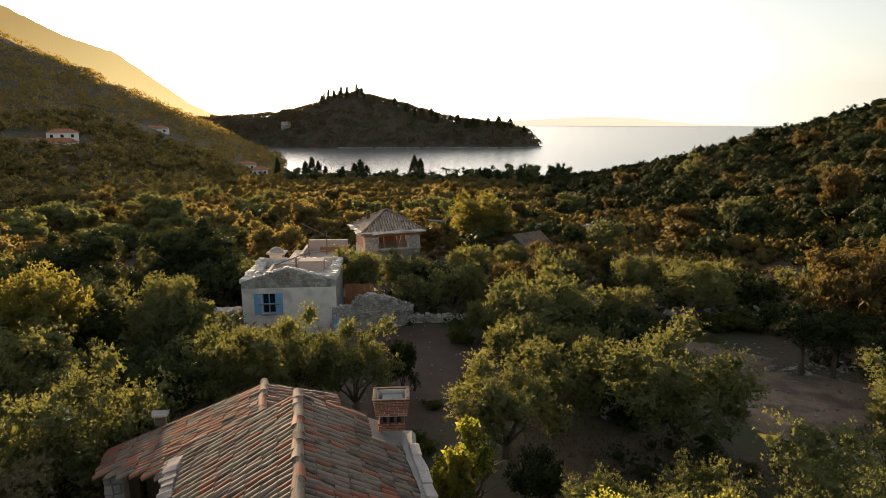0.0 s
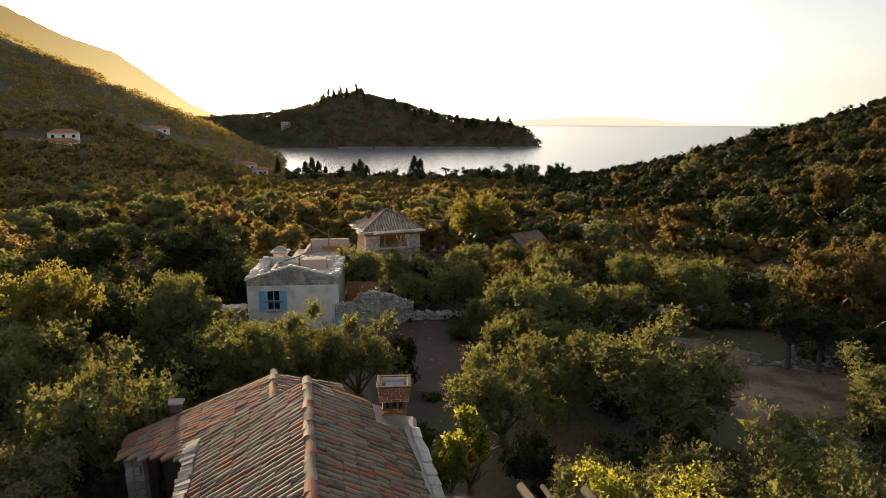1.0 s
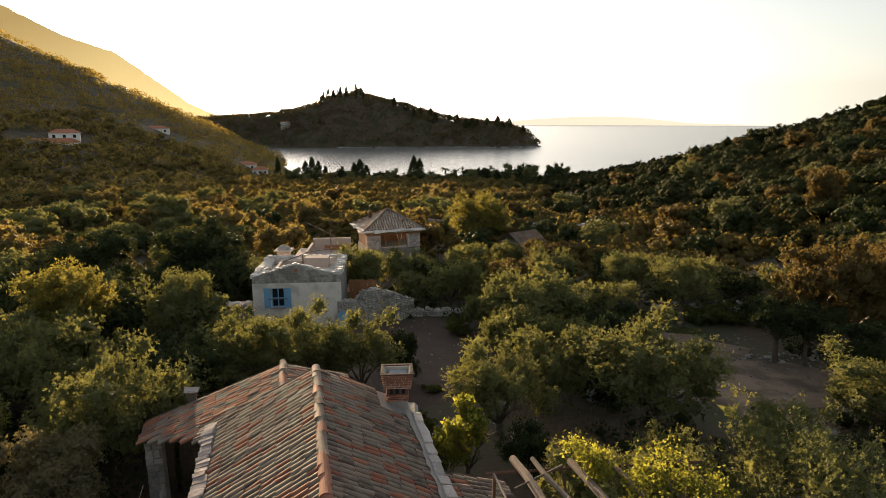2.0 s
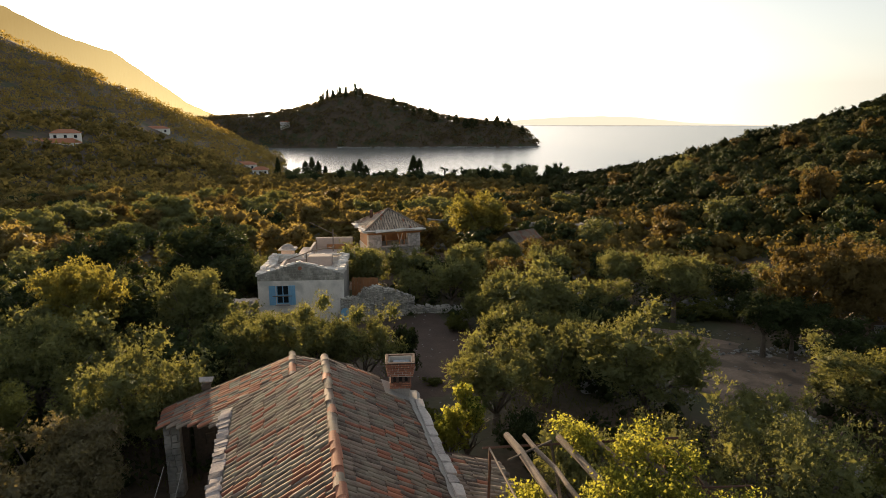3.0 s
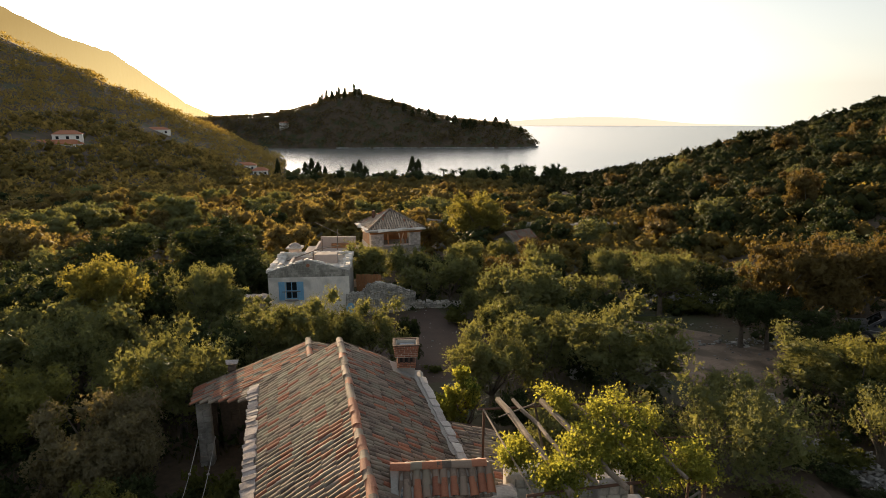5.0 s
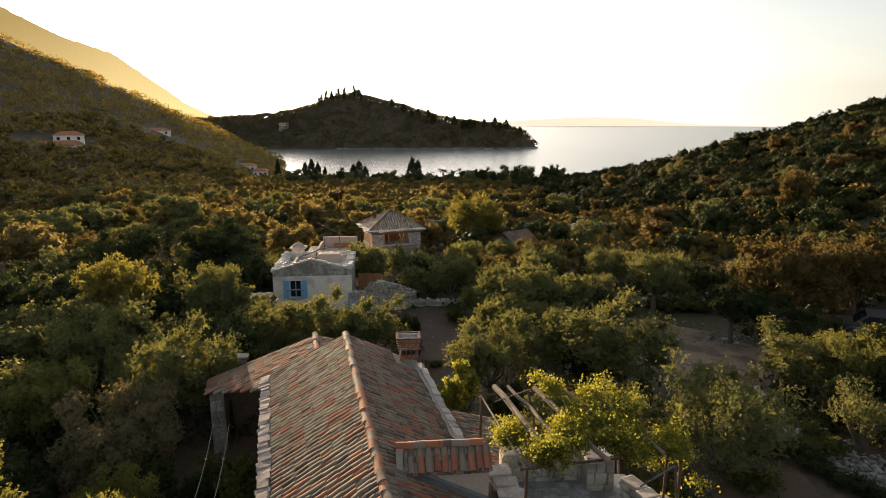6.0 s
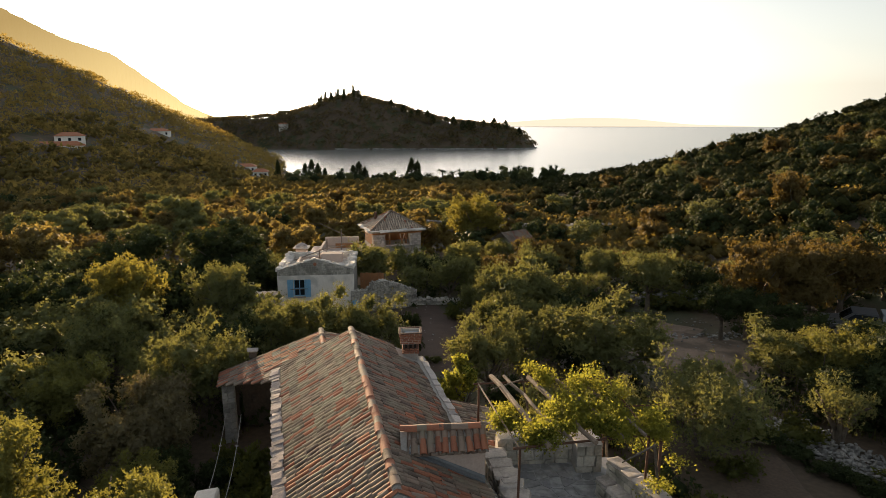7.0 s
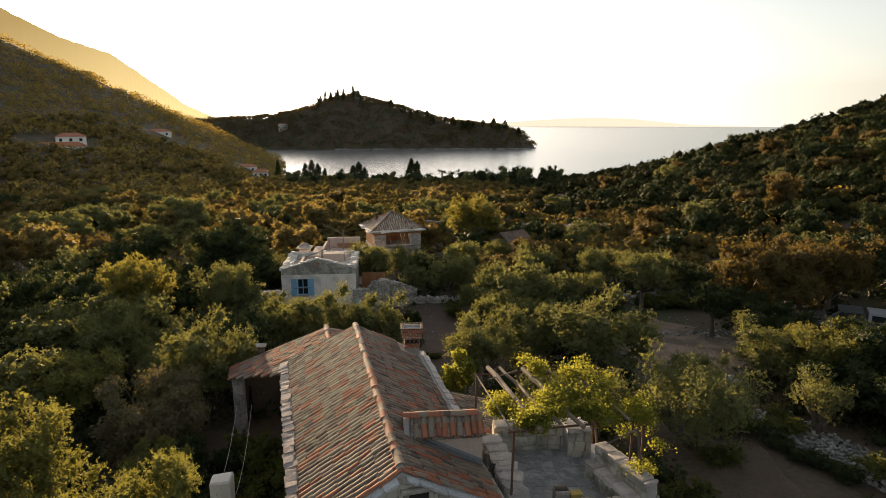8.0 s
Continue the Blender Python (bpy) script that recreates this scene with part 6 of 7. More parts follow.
def dry_wall(name, label, line, thick, tops, seed, course=0.2, mat=M_STONE):
    """A dry-stone wall along a line with a varying top, its stones one mesh over a rubble core."""
    w = thing(name, label, "wall")
    r = random.Random(seed)
    b, core = Build(), Build()
    for i in range(len(line) - 1):
        p, q = Vector((*line[i], 0)), Vector((*line[i + 1], 0))
        d = (q - p)
        length = d.length
        turn = Matrix.Translation(p) @ pose(0, 0, 0, 0, 0, math.degrees(math.atan2(d.y, d.x)))
        k, s = 0, 0.0
        while s < length:
            wd = min(course * r.uniform(1.0, 2.0), length - s + 0.02)
            u = (s + wd / 2) / length
            top = tops[i] + (tops[i + 1] - tops[i]) * u
            mid = p.lerp(q, u)
            low = float(ground_at(mid.x, mid.y)) - 0.15
            core.box((s + wd / 2, 0, (low + top) / 2 - 0.05), (wd, thick * 0.8, top - low - 0.1), turn)
            z = low - course * r.random()
            while z < top:
                hh = course * r.uniform(0.7, 1.25)
                for side in (-1, 1):
                    b.box((s + wd / 2 + r.uniform(-0.03, 0.03), side * thick * 0.34 + r.uniform(-0.03, 0.03), z + hh / 2), (wd * r.uniform(0.85, 1.05), thick * 0.4, hh * 0.93), turn, 0.04, 0.03, r)
                z += hh
            s += wd
    part("core", core, M_MORTAR, w)
    tagged(part("stones", b, mat, w), kind="stuff")
    return w


dry_wall("garden_wall", "rubble garden wall with a rounded top beside the white house", [(-6.75, 36.5), (-5.55, 36.9), (-5.2, 37.0), (-4.6, 37.2), (-3.2, 37.9), (-1.9, 38.7)], 0.5, [-3.4, -3.42, -2.9, -2.75, -3.15, -3.95], 130, 0.125)
dry_wall("yard_wall", "low dry-stone wall at the end of the yard", [(-1.9, 39.0), (0.2, 39.2), (2.4, 39.6)], 0.6, [-4.75, -4.9, -5.0], 133, 0.18)
fence = thing("plank_screen", "brown plank screen beside the white house", "fence", Matrix.Translation((-5.45, 39.6, 0)))
for k in range(9):
    part("plank", Build().box((-0.85 + 0.215 * k, 0, -4.0), (0.20, 0.04, 2.5 + rw.uniform(-0.05, 0.05)), None, 0.006), M_TIMBER, fence)
part("rail", Build().box((0, 0.05, -3.3), (1.95, 0.06, 0.1)), M_TIMBER, fence)
door = thing("garden_door", "blue arched wooden door in the rubble wall", "door", Matrix.Translation((-6.38, 36.22, -5.62)) @ pose(0, 0, 0, 0, 0, 18) @ Matrix.Diagonal((0.72, 1, 0.86, 1)))
dd = [(-0.42, 0.0), (0.42, 0.0), (0.42, 1.45)] + [(0.42 * math.cos(q), 1.45 + 0.42 * math.sin(q)) for q in (math.pi * k / 8 for k in range(1, 8))] + [(-0.42, 1.45)]
n = len(dd)
part("leaf", Build().add([(x, 0, z) for x, z in dd] + [(x, 0.06, z) for x, z in dd], [tuple(range(n)), tuple(range(n, 2 * n))[::-1]] + [(i, i + n, (i + 1) % n + n, (i + 1) % n) for i in range(n)]), M_BLUE, door)
for sx in (-0.54, 0.54):
    part("jamb", Build().box((sx, 0.1, 0.72), (0.2, 0.26, 1.5), None, 0.04, 0.03), M_STONE, door)

# ---- terrace and loggia behind ----
court = thing("upper_terrace", "pale plastered roof terrace wall behind the white house", "terrace", Matrix.Translation((-10.0, 48.5, 0)) @ pose(0, 0, 0, 0, 0, 4))
part("terrace_floor", Build().box((0.2, 0, -4.3), (5.0, 5.0, 2.9)), M_PLASTER, court)
part("parapet", Build().box((0.55, 2.3, -2.42), (3.3, 0.25, 1.0)), M_PLASTER, court, "pinkish plastered parapet")
part("parapet", Build().box((-1.15, 0.3, -2.6), (0.2, 3.7, 0.6)), M_PLASTER, court)
part("timber_beam", Build().box((1.1, 1.6, -2.66), (2.3, 0.25, 0.45), None, 0.03), M_TIMBER, court, "brown timber bench")
for x, y, z in ((-0.5, -1.9, -1.3), (0.6, 0.6, -0.9), (1.9, -2.0, -2.0), (2.2, -2.0, -1.9)):
    part("pole", Build().tube([(x, y, -3.2), (x + 0.05, y, z)], 0.045, 7), M_WOOD, court)
part("rail", Build().tube([(-1.6, 2.4, -0.55), (0.6, 0.6, -1.25), (1.0, 0.3, -1.4)], 0.03, 6), M_WOOD, court)
part("line", Build().tube([(-4.5, 3.4, -0.75), (-1.6, 2.4, -0.55), (3.3, 3.0, -0.7)], 0.012, 5), M_IRON, court)
cap = thing("chimney_cap", "round stone chimney cap on a plastered stack", "chimney", Matrix.Translation((-11.9, 43.2, 0)))
part("stack", Build().box((0, 0, -3.55), (0.9, 0.8, 4.2), None, 0.04), M_PLASTER, cap)
part("slab", Build().box((0, 0, -1.37), (1.35, 1.1, 0.14), None, 0.04, 0.03), M_PALE, cap)
part("dome", Build().tube([(0, 0, -1.31), (0, 0, -1.17), (0, 0, -1.05), (0, 0, -0.97)], [0.5, 0.46, 0.3, 0.08], 14), M_PALE, cap, "domed stone cowl")

loggia = thing("loggia_house", "stone house with an open timber loggia under a hipped tile roof", "house", Matrix.Translation((-5.0, 55.4, 0.2)) @ pose(0, 0, 0, 0, 0, 19))
LG = float(ground_at(-4.35, 53))
LW, LD, LE, LP = 5.4, 5.0, -1.92, -0.22
part("wall", Build().box((0, 0.1, (LG - 0.6 - 3.55) / 2), (LW - 0.3, LD - 0.8, -3.55 - LG + 0.6)), M_MORTAR, loggia, "rubble stone ground floor")
stone_wall(loggia, "wall_stones", Matrix.Translation((-(LW - 0.3) / 2, -LD / 2 + 0.4, LG - 0.4)), LW - 0.3, -3.55 - LG + 0.4, 0.25, M_STONE, 140, joined=True)
for x, w in ((-1.90, 1.30), (1.95, 1.22)):
    pl = part("pillar", Build().box((x, -LD / 2 + 0.75, -2.83), (w, 0.7, 1.5), None, 0.03), M_MORTAR, loggia, "stone loggia pillar")
    stone_wall(pl, "stone", Matrix.Translation((x - w / 2, -LD / 2 + 0.4, -3.58)), w, 1.42, 0.2, M_PALE, 141 + int(w * 10))
part("back_wall", Build().box((0, 1.2, -3.1), (LW - 0.6, 0.2, 0.95)), M_TIMBER, loggia, "brown loggia back wall")
part("parapet", Build().box((0.0, -LD / 2 + 0.62, -3.52), (2.9, 0.2, 0.16), None, 0.03), M_PLASTER, loggia)
part("side_wall", Build().box((-LW / 2 + 0.35, 0.2, -2.75), (0.25, 4.0, 1.6)), M_TIMBER, loggia)
part("beam", Build().box((0, -LD / 2 + 0.35, -2.16), (LW - 0.1, 0.22, 0.22), None, 0.02), M_TIMBER, loggia, "brown timber eave beam")
for x in (-0.75, 0.55, 1.0):
    part("timber_post", Build().box((x, -LD / 2 + 0.6, -2.75), (0.13, 0.13, 1.3), None, 0.01), M_TIMBER, loggia)
ham = Build()
hp = [(0.45 + 0.5 * u, -LD / 2 + 1.0, -2.35 - 0.75 * math.sin(math.pi * u)) for u in (k / 10 for k in range(11))]
ham.tube(hp, 0.05, 6)
part("hammock", ham, M_LIME, loggia, "pale hammock hung in the loggia")
o = 0.22
cn = [(-LW / 2 - o, -LD / 2 - o + 0.3, LE), (LW / 2 + o, -LD / 2 - o + 0.3, LE), (LW / 2 + o, LD / 2 + o, LE), (-LW / 2 - o, LD / 2 + o, LE)]
a0, a1 = (-0.15, 0.1, LP), (0.15, 0.1, LP)
lroof = part("roof", Build().add(cn + [a0, a1] + [(x, y, z - 0.14) for x, y, z in cn], [(0, 1, 5, 4), (1, 2, 5), (2, 3, 4, 5), (3, 0, 4), (0, 6, 7, 1), (1, 7, 8, 2), (2, 8, 9, 3), (3, 9, 6, 0), (6, 9, 8, 7)]), M_MORTAR, loggia, "hipped roof of pale barrel tiles, sun and haze put into their colour, with a white eave")
for p, q in ((0, 1), (1, 2), (2, 3), (3, 0)):
    e0, e1 = Vector(cn[p]), Vector(cn[q])
    apex = (Vector(a0) + Vector(a1)) / 2
    half = (e1 - e0) / 2
    mid = (e0 + e1) / 2

    def hip_keep(pt, mid=mid, half=half, apex=apex):
        t = (pt.z - LE) / (LP - LE)
        return abs((pt - mid).dot(half.normalized())) < half.length * (1 - t) + 0.02 and t < 0.98
    hc, hch = tile_places(apex - half, apex + half, e0, e1, 150 + p, pitch=0.24, keep=hip_keep)
    lay_tiles(lroof, hc, hch, 155 + p, None, 0, 0.06, M_TILE_LIT)
    lay_ridge(lroof, apex + Vector((0, 0, 0.05)), e0 + Vector((0, 0, 0.08)), 158 + p, lambda u: 0.1, 0.4)
eave = Build()
for p, q in ((0, 1), (3, 0)):
    e0, e1 = Vector(cn[p]), Vector(cn[q])
    for k in range(6):
        u = (k + 0.5) / 6
        c = e0.lerp(e1, u)
        eave.box((c.x, c.y - (0.0 if p else 0.06), LE + 0.03), (0.55, 0.95, 0.14) if p else (1.0, 0.55, 0.17), None, 0.03, 0.10, rw)
tagged(part("eave_slabs", eave, M_LIME, lroof), "whitewashed eave slabs", kind="stuff")
part("chimney_stub", Build().tube([(-1.55, 0.9, -1.4), (-1.55, 0.9, -0.35)], 0.16, 8), M_IRON, loggia, "dark stove pipe")

# small outbuilding with a grey tile roof among the trees
shed = thing("outbuilding", "small stone outbuilding with a weathered tile roof among trees", "house", Matrix.Translation((8.3, 57.5, 0)) @ pose(0, 0, 0, 0, 0, 35))
part("wall", Build().box((0, 0, -5.2), (3.0, 3.0, 3.4)), M_STONE, shed)
sroof = part("roof", Build().add([(-1.8, -1.8, -3.6), (1.8, -1.8, -3.6), (1.8, 0, -2.6), (-1.8, 0, -2.6), (1.8, 1.8, -3.6), (-1.8, 1.8, -3.6)], [(0, 1, 2, 3), (3, 2, 4, 5), (0, 5, 4, 1)]), M_MORTAR, shed, "weathered grey-pink tile roof")
for sy, sd in ((-1.85, 1), (1.85, 2)):
    hc, hch = tile_places((-1.8, 0, -2.58), (1.8, 0, -2.58), (-1.8, sy, -3.6), (1.8, sy, -3.6), 170 + sd, pitch=0.24)
    lay_tiles(sroof, hc, hch, 172 + sd, None, 0, 0.15)

# ---- rocks and dry-stone heaps ----
def rock_mesh(seed, squash=0.7):
    bm = bmesh.new()
    bmesh.ops.create_icosphere(bm, subdivisions=2, radius=0.5)
    r = random.Random(seed)
    off = Vector((r.uniform(0, 50), r.uniform(0, 50), r.uniform(0, 50)))
    for v in bm.verts:
        k = 1 + 0.55 * noise.noise(v.co * 2.2 + off) + 0.25 * noise.noise(v.co * 6 + off)
        v.co = Vector((v.co.x * k, v.co.y * k, v.co.z * k * squash))
    me = bpy.data.meshes.new("boulder")
    bm.to_mesh(me)
    bm.free()
    me.materials.append(M_ROCK)
    return me


ROCKS = [rock_mesh(i) for i in range(5)]


def rubble_heap(name, label, x0, x1, y0, y1, n, size, seed, along=0.0):
    """Loose stones heaped on the ground as one mesh."""
    r = random.Random(seed)
    b = Build()
    for _ in range(n):
        x, y = r.uniform(x0, x1), r.uniform(y0, y1)
        x += along * (y - y0)
        k = size * r.uniform(0.4, 1.3)
        m = Matrix.Translation((x, y, float(ground_at(x, y)) + k * 0.15 + r.random() ** 2 * size * 1.2)) @ pose(0, 0, 0, r.uniform(-25, 25), r.uniform(-25, 25), r.uniform(0, 180))
        b.box((0, 0, 0), (k, k * r.uniform(0.6, 1.0), k * r.uniform(0.3, 0.6)), m, k * 0.14, k * 0.1, r)
    return tagged(part(name, b, M_ROCK), label, "stones", kind="stuff")


def boulder(x, y, w, d, h, seed):
    ob = new("boulder", ROCKS[seed % 5])
    ob.matrix_basis = Matrix.Translation((x, y, float(ground_at(x, y)) + 0.18 * h)) @ pose(0, 0, 0, 0, 0, seed * 47) @ Matrix.Diagonal((w, d, h, 1))
    return tagged(ob, "weathered grey limestone boulder on bare earth", "rock", "limestone boulders")


for i, (x, y, w, d, h) in enumerate(((14.6, 20.6, 0.9, 0.7, 0.8), (15.4, 21.1, 0.8, 0.7, 0.7), (15.0, 20.1, 0.9, 0.7, 0.6), (11.2, 43.5, 1.8, 1.1, 1.1), (12.4, 43.0, 1.5, 1.0, 0.9), (7.6, 24.6, 2.0, 1.0, 0.5), (9.4, 24.9, 1.6, 0.8, 0.4),
                                     (-16.6, 29.2, 1.5, 1.2, 1.2), (-15.6, 29.0, 1.2, 1.0, 1.3), (-17.4, 29.6, 1.3, 1.0, 1.0), (18.6, 29.2, 1.6, 0.7, 0.16), (-7.9, 18.6, 0.9, 0.7, 0.8), (-7.4, 19.3, 0.7, 0.6, 0.7), (20.8, 29.7, 1.3, 0.7, 0.15))):
    boulder(x, y, w, d, h, i)
rubble_heap("stone_heap", "heap of loose grey limestone rubble along the path", 16.2, 18.6, 8.2, 16.6, 1500, 0.17, 200, -0.30)
rubble_heap("stone_heap", "heap of loose limestone among olive trees", -17.6, -14.6, 28.4, 30.0, 130, 0.5, 201)
rubble_heap("stone_heap", "loose limestone scattered beside the yard", 15.0, 22.0, 38.5, 40.5, 160, 0.45, 202)
rubble_heap("stone_heap", "heap of broken limestone at the edge of the track", 14.1, 15.8, 19.9, 21.4, 120, 0.32, 204)
rubble_heap("pebbles", "small stones scattered over the earth track", 9.0, 21.0, 23.0, 34.0, 260, 0.13, 205)
rubble_heap("pebbles", "small stones scattered over the yard", -3.5, 2.5, 20.0, 38.0, 110, 0.10, 206)
rubble_heap("stone_row", "low row of stones edging the earth track", 14.0, 22.0, 29.3, 30.1, 110, 0.20, 203)
dry_wall("terrace_wall", "old dry-stone terrace wall in the valley", [(-2.0, 88.0), (6, 89.0), (12, 91.0)], 0.9, [-6.5, -6.7, -6.8], 210, 0.4, M_ROCK)
dry_wall("terrace_wall", "old dry-stone terrace wall in the valley", [(12.0, 84.0), (20, 85.0), (27, 84.0)], 0.9, [-6.6, -6.6, -6.4], 211, 0.4, M_ROCK)

# pale stony bank between the yard and the earth track
M_PATH = material("pale_track", (0.125, 0.090, 0.066), (0.275, 0.200, 0.150), 0.8, 9, 0.95, 0.8, stain=(0.10, 0.075, 0.052), stain_scale=0.7, depth=0.05)
M_RED_PATH = material("red_path", (0.06, 0.044, 0.031), (0.145, 0.10, 0.070), 0.9, 9, 0.95, 0.8, depth=0.05)
M_YARD = material("yard_earth", (0.048, 0.031, 0.024), (0.098, 0.063, 0.047), 0.9, 10, 0.95, 0.8, depth=0.05)


def patch(name, label, mat, cx, cy, rx, ry, turn, lift, seed):
    """A worn patch of bare soil that follows the ground, with a ragged edge."""
    r = random.Random(seed)
    b = Build()
    rings, n = 6, 40
    edge = [1 + 0.12 * math.sin(3 * q + seed) + 0.08 * math.sin(7 * q + 2 * seed) + r.uniform(-0.03, 0.03) for q in (2 * math.pi * k / n for k in range(n))]
    ca, sa = math.cos(radians(turn)), math.sin(radians(turn))
    verts = [(cx, cy, float(ground_at(cx, cy)) + lift)]
    for i in range(1, rings + 1):
        for k in range(n):
            q = 2 * math.pi * k / n
            u, w = rx * i / rings * math.cos(q) * edge[k], ry * i / rings * math.sin(q) * edge[k]
            x, y = cx + u * ca - w * sa, cy + u * sa + w * ca
            verts.append((x, y, float(ground_at(x, y)) + lift - (0.12 if i == rings else 0)))
    faces = [(0, 1 + k, 1 + (k + 1) % n) for k in range(n)]
    for i in range(rings - 1):
        for k in range(n):
            p, q = 1 + i * n + k, 1 + i * n + (k + 1) % n
            faces.append((p, p + n, q + n, q))
    b.add(verts, faces)
    return tagged(part(name, b, mat, smooth=True), label, "earth", kind="structure")


patch("pavement_yard", "bare brown earth of the yard", M_YARD, -0.6, 30.5, 3.4, 9.0, -4, 0.05, 1)
patch("pavement_track", "pale dusty earth track", M_PATH, 15.5, 26.5, 5.0, 4.5, 20, 0.05, 2)
patch("pavement_bank", "pale trodden bank above the track", M_PATH, 13.0, 33.0, 6.0, 2.6, -20, 0.06, 3)
patch("lawn", "patch of short green grass under an olive tree", M_GRASS, 15.0, 35.4, 2.3, 0.9, -25, 0.075, 5)
patch("pavement_path", "reddish earth path beside the rubble", M_RED_PATH, 11.6, 9.6, 1.6, 5.0, -10, 0.05, 4)

# ---- undergrowth and grass ----
def grass(name, label, seed, boxes, size, mat=M_GRASS):
    g = np.random.default_rng(seed)
    vs, fs, k = [], [], 0
    for x0, x1, y0, y1, n in boxes:
        x, y = g.uniform(x0, x1, n), g.uniform(y0, y1, n)
        free = np.ones(n, bool)
        for cx, cy, cr in KEEP_CLEAR:
            free &= np.hypot(x - cx, y - cy) > cr + 0.3
        x, y = x[free], y[free]
        n = len(x)
        z = ground_at(x, y)
        d = g.normal(0, 0.35, (n, 3)) + np.array([0, 0, 1.0])
        s = unit(np.cross(d, g.normal(0, 1, (n, 3))))
        hgt = g.uniform(0.4, 1.2, (n, 1)) * size
        p = np.stack([x, y, z - 0.02], -1)
        v = np.stack([p - s * hgt * 0.10, p + s * hgt * 0.10, p + d * hgt], 1).reshape(-1, 3)
        vs.append(v)
        fs.append(np.arange(len(v)).reshape(-1, 3) + k)
        k += len(v)
    return tagged(new(name, soup(name, np.concatenate(vs), np.concatenate(fs), mat)), label, "grass", kind="stuff")


grass("dry_grass", "tufts of green and dry grass between the trees", 300, [(-24, 24, 12, 46, 40000), (-30, 30, 40, 80, 16000), (8, 22, 2, 20, 9000), (-24, -5, -4, 14, 9000)], 0.24)
for i, (x, y, r, hh) in enumerate(((-0.6, 21.2, 0.55, 0.7), (-0.3, 25.2, 0.5, 0.4), (17.8, 37.6, 1.4, 1.0), (19.4, 37.2, 1.5, 1.1), (-5.8, 10.0, 1.0, 1.5), (-5.2, 8.4, 0.7, 1.0), (-7.0, 11.6, 1.0, 1.6), (-6.6, 9.0, 0.8, 1.1), (-4.9, 6.6, 0.7, 0.9), (1.4, 34.4, 0.9, 1.2), (11.0, 12.0, 0.7, 0.8), (12.6, 14.5, 0.9, 0.9),
                                   (15.0, 14.8, 1.0, 0.9), (16.5, 10.5, 1.3, 1.0), (8.4, 9.0, 0.9, 1.0), (7.2, 11.0, 0.8, 1.2), (-4.9, 20.5, 1.2, 1.4), (-7.0, 20.2, 1.0, 1.2), (13.5, 37.0, 1.3, 0.9), (1.9, 27.5, 0.8, 1.0))):
    plant("bush", x, y, r, hh, 700 + i)


# ---- far houses ----
def villa(x, y, w, d, storeys, turn, label, annex=0.0):
    """A white rendered house with a tiled roof, windows and a balcony."""
    z = float(ground_at(x, y)) - 3.2
    t = thing("villa", label, "house", Matrix.Translation((x, y, z)) @ pose(0, 0, 0, 0, 0, turn))
    hgt = 3.0 * storeys
    part("wall", Build().box((0, 0, hgt / 2 - 2), (w, d, hgt + 4)), M_WHITE, t, "white rendered wall")
    part("roof", Build().add([(-w / 2 - 0.5, -d / 2 - 0.5, hgt), (w / 2 + 0.5, -d / 2 - 0.5, hgt), (w / 2 + 0.5, d / 2 + 0.5, hgt), (-w / 2 - 0.5, d / 2 + 0.5, hgt), (-w / 4, 0, hgt + 1.6), (w / 4, 0, hgt + 1.6)],
                             [(0, 1, 5, 4), (1, 2, 5), (2, 3, 4, 5), (3, 0, 4), (0, 3, 2, 1)]), M_ROOF_FAR, t, "orange tiled hip roof")
    for s in range(storeys):
        for k in range(3):
            wx = -w / 2 + w * (k + 0.5) / 3
            wn_ = part("window", Build().box((wx, -d / 2 - 0.02, 3.0 * s + 1.6), (1.1, 0.1, 1.3)), M_GLASS, t)
            part("window_frame", Build().box((wx, -d / 2 - 0.06, 3.0 * s + 0.9), (1.4, 0.16, 0.1)).box((wx, -d / 2 - 0.06, 3.0 * s + 2.3), (1.4, 0.16, 0.1)), M_WHITE, wn_)
    if storeys > 1:
        part("balcony", Build().box((0, -d / 2 - 0.8, 3.0), (w, 1.6, 0.2)).box((0, -d / 2 - 1.55, 3.6), (w, 0.1, 0.9)), M_WHITE, t)
    if annex:
        part("annex_wall", Build().box((-annex / 2, -d / 2 - 3, -1.0), (w + annex, 6, 6.4)), M_WHITE, t)
        ax0, ax1, ay0, ay1 = -w / 2 - annex - 0.5, w / 2 + 0.5, -d / 2 - 6.5, -d / 2 - 0.01
        part("annex_roof", Build().add([(ax0, ay0, 2.2), (ax1, ay0, 2.2), (ax1, ay1, 2.2), (ax0, ay1, 2.2), (ax0 + 3.2, ay0 + 3.2, 4.0), (ax1 - 3.2, ay0 + 3.2, 4.0)],
                                       [(0, 1, 5, 4), (1, 2, 5), (2, 3, 4, 5), (3, 0, 4), (0, 3, 2, 1)]), M_ROOF_FAR, t, "long orange hip roof of the lower wing")
        for k in range(5):
            wx = -w / 2 - annex + 2 + (w + annex - 4) * k / 4
            part("annex_window", Build().box((wx, -d / 2 - 6.02, 0.9), (1.1, 0.1, 1.3)), M_GLASS, t)
    return t


villa(-158, 254, 11, 8, 2, 28, "white two-storey villa with an orange roof on the slope", annex=10)
villa(-168, 358, 14, 9, 1, 22, "white bungalow with a low roof on the slope")
villa(-252, 480, 12, 9, 1, 25, "white house high on the wooded hillside")
villa(-113, 345, 12, 9, 1, 15, "pale house near the head of the bay")
villa(-100, 330, 8, 8, 2, 15, "small pale house near the head of the bay")
villa(-205, 800, 12, 9, 2, 10, "pale house on the saddle of the hill")

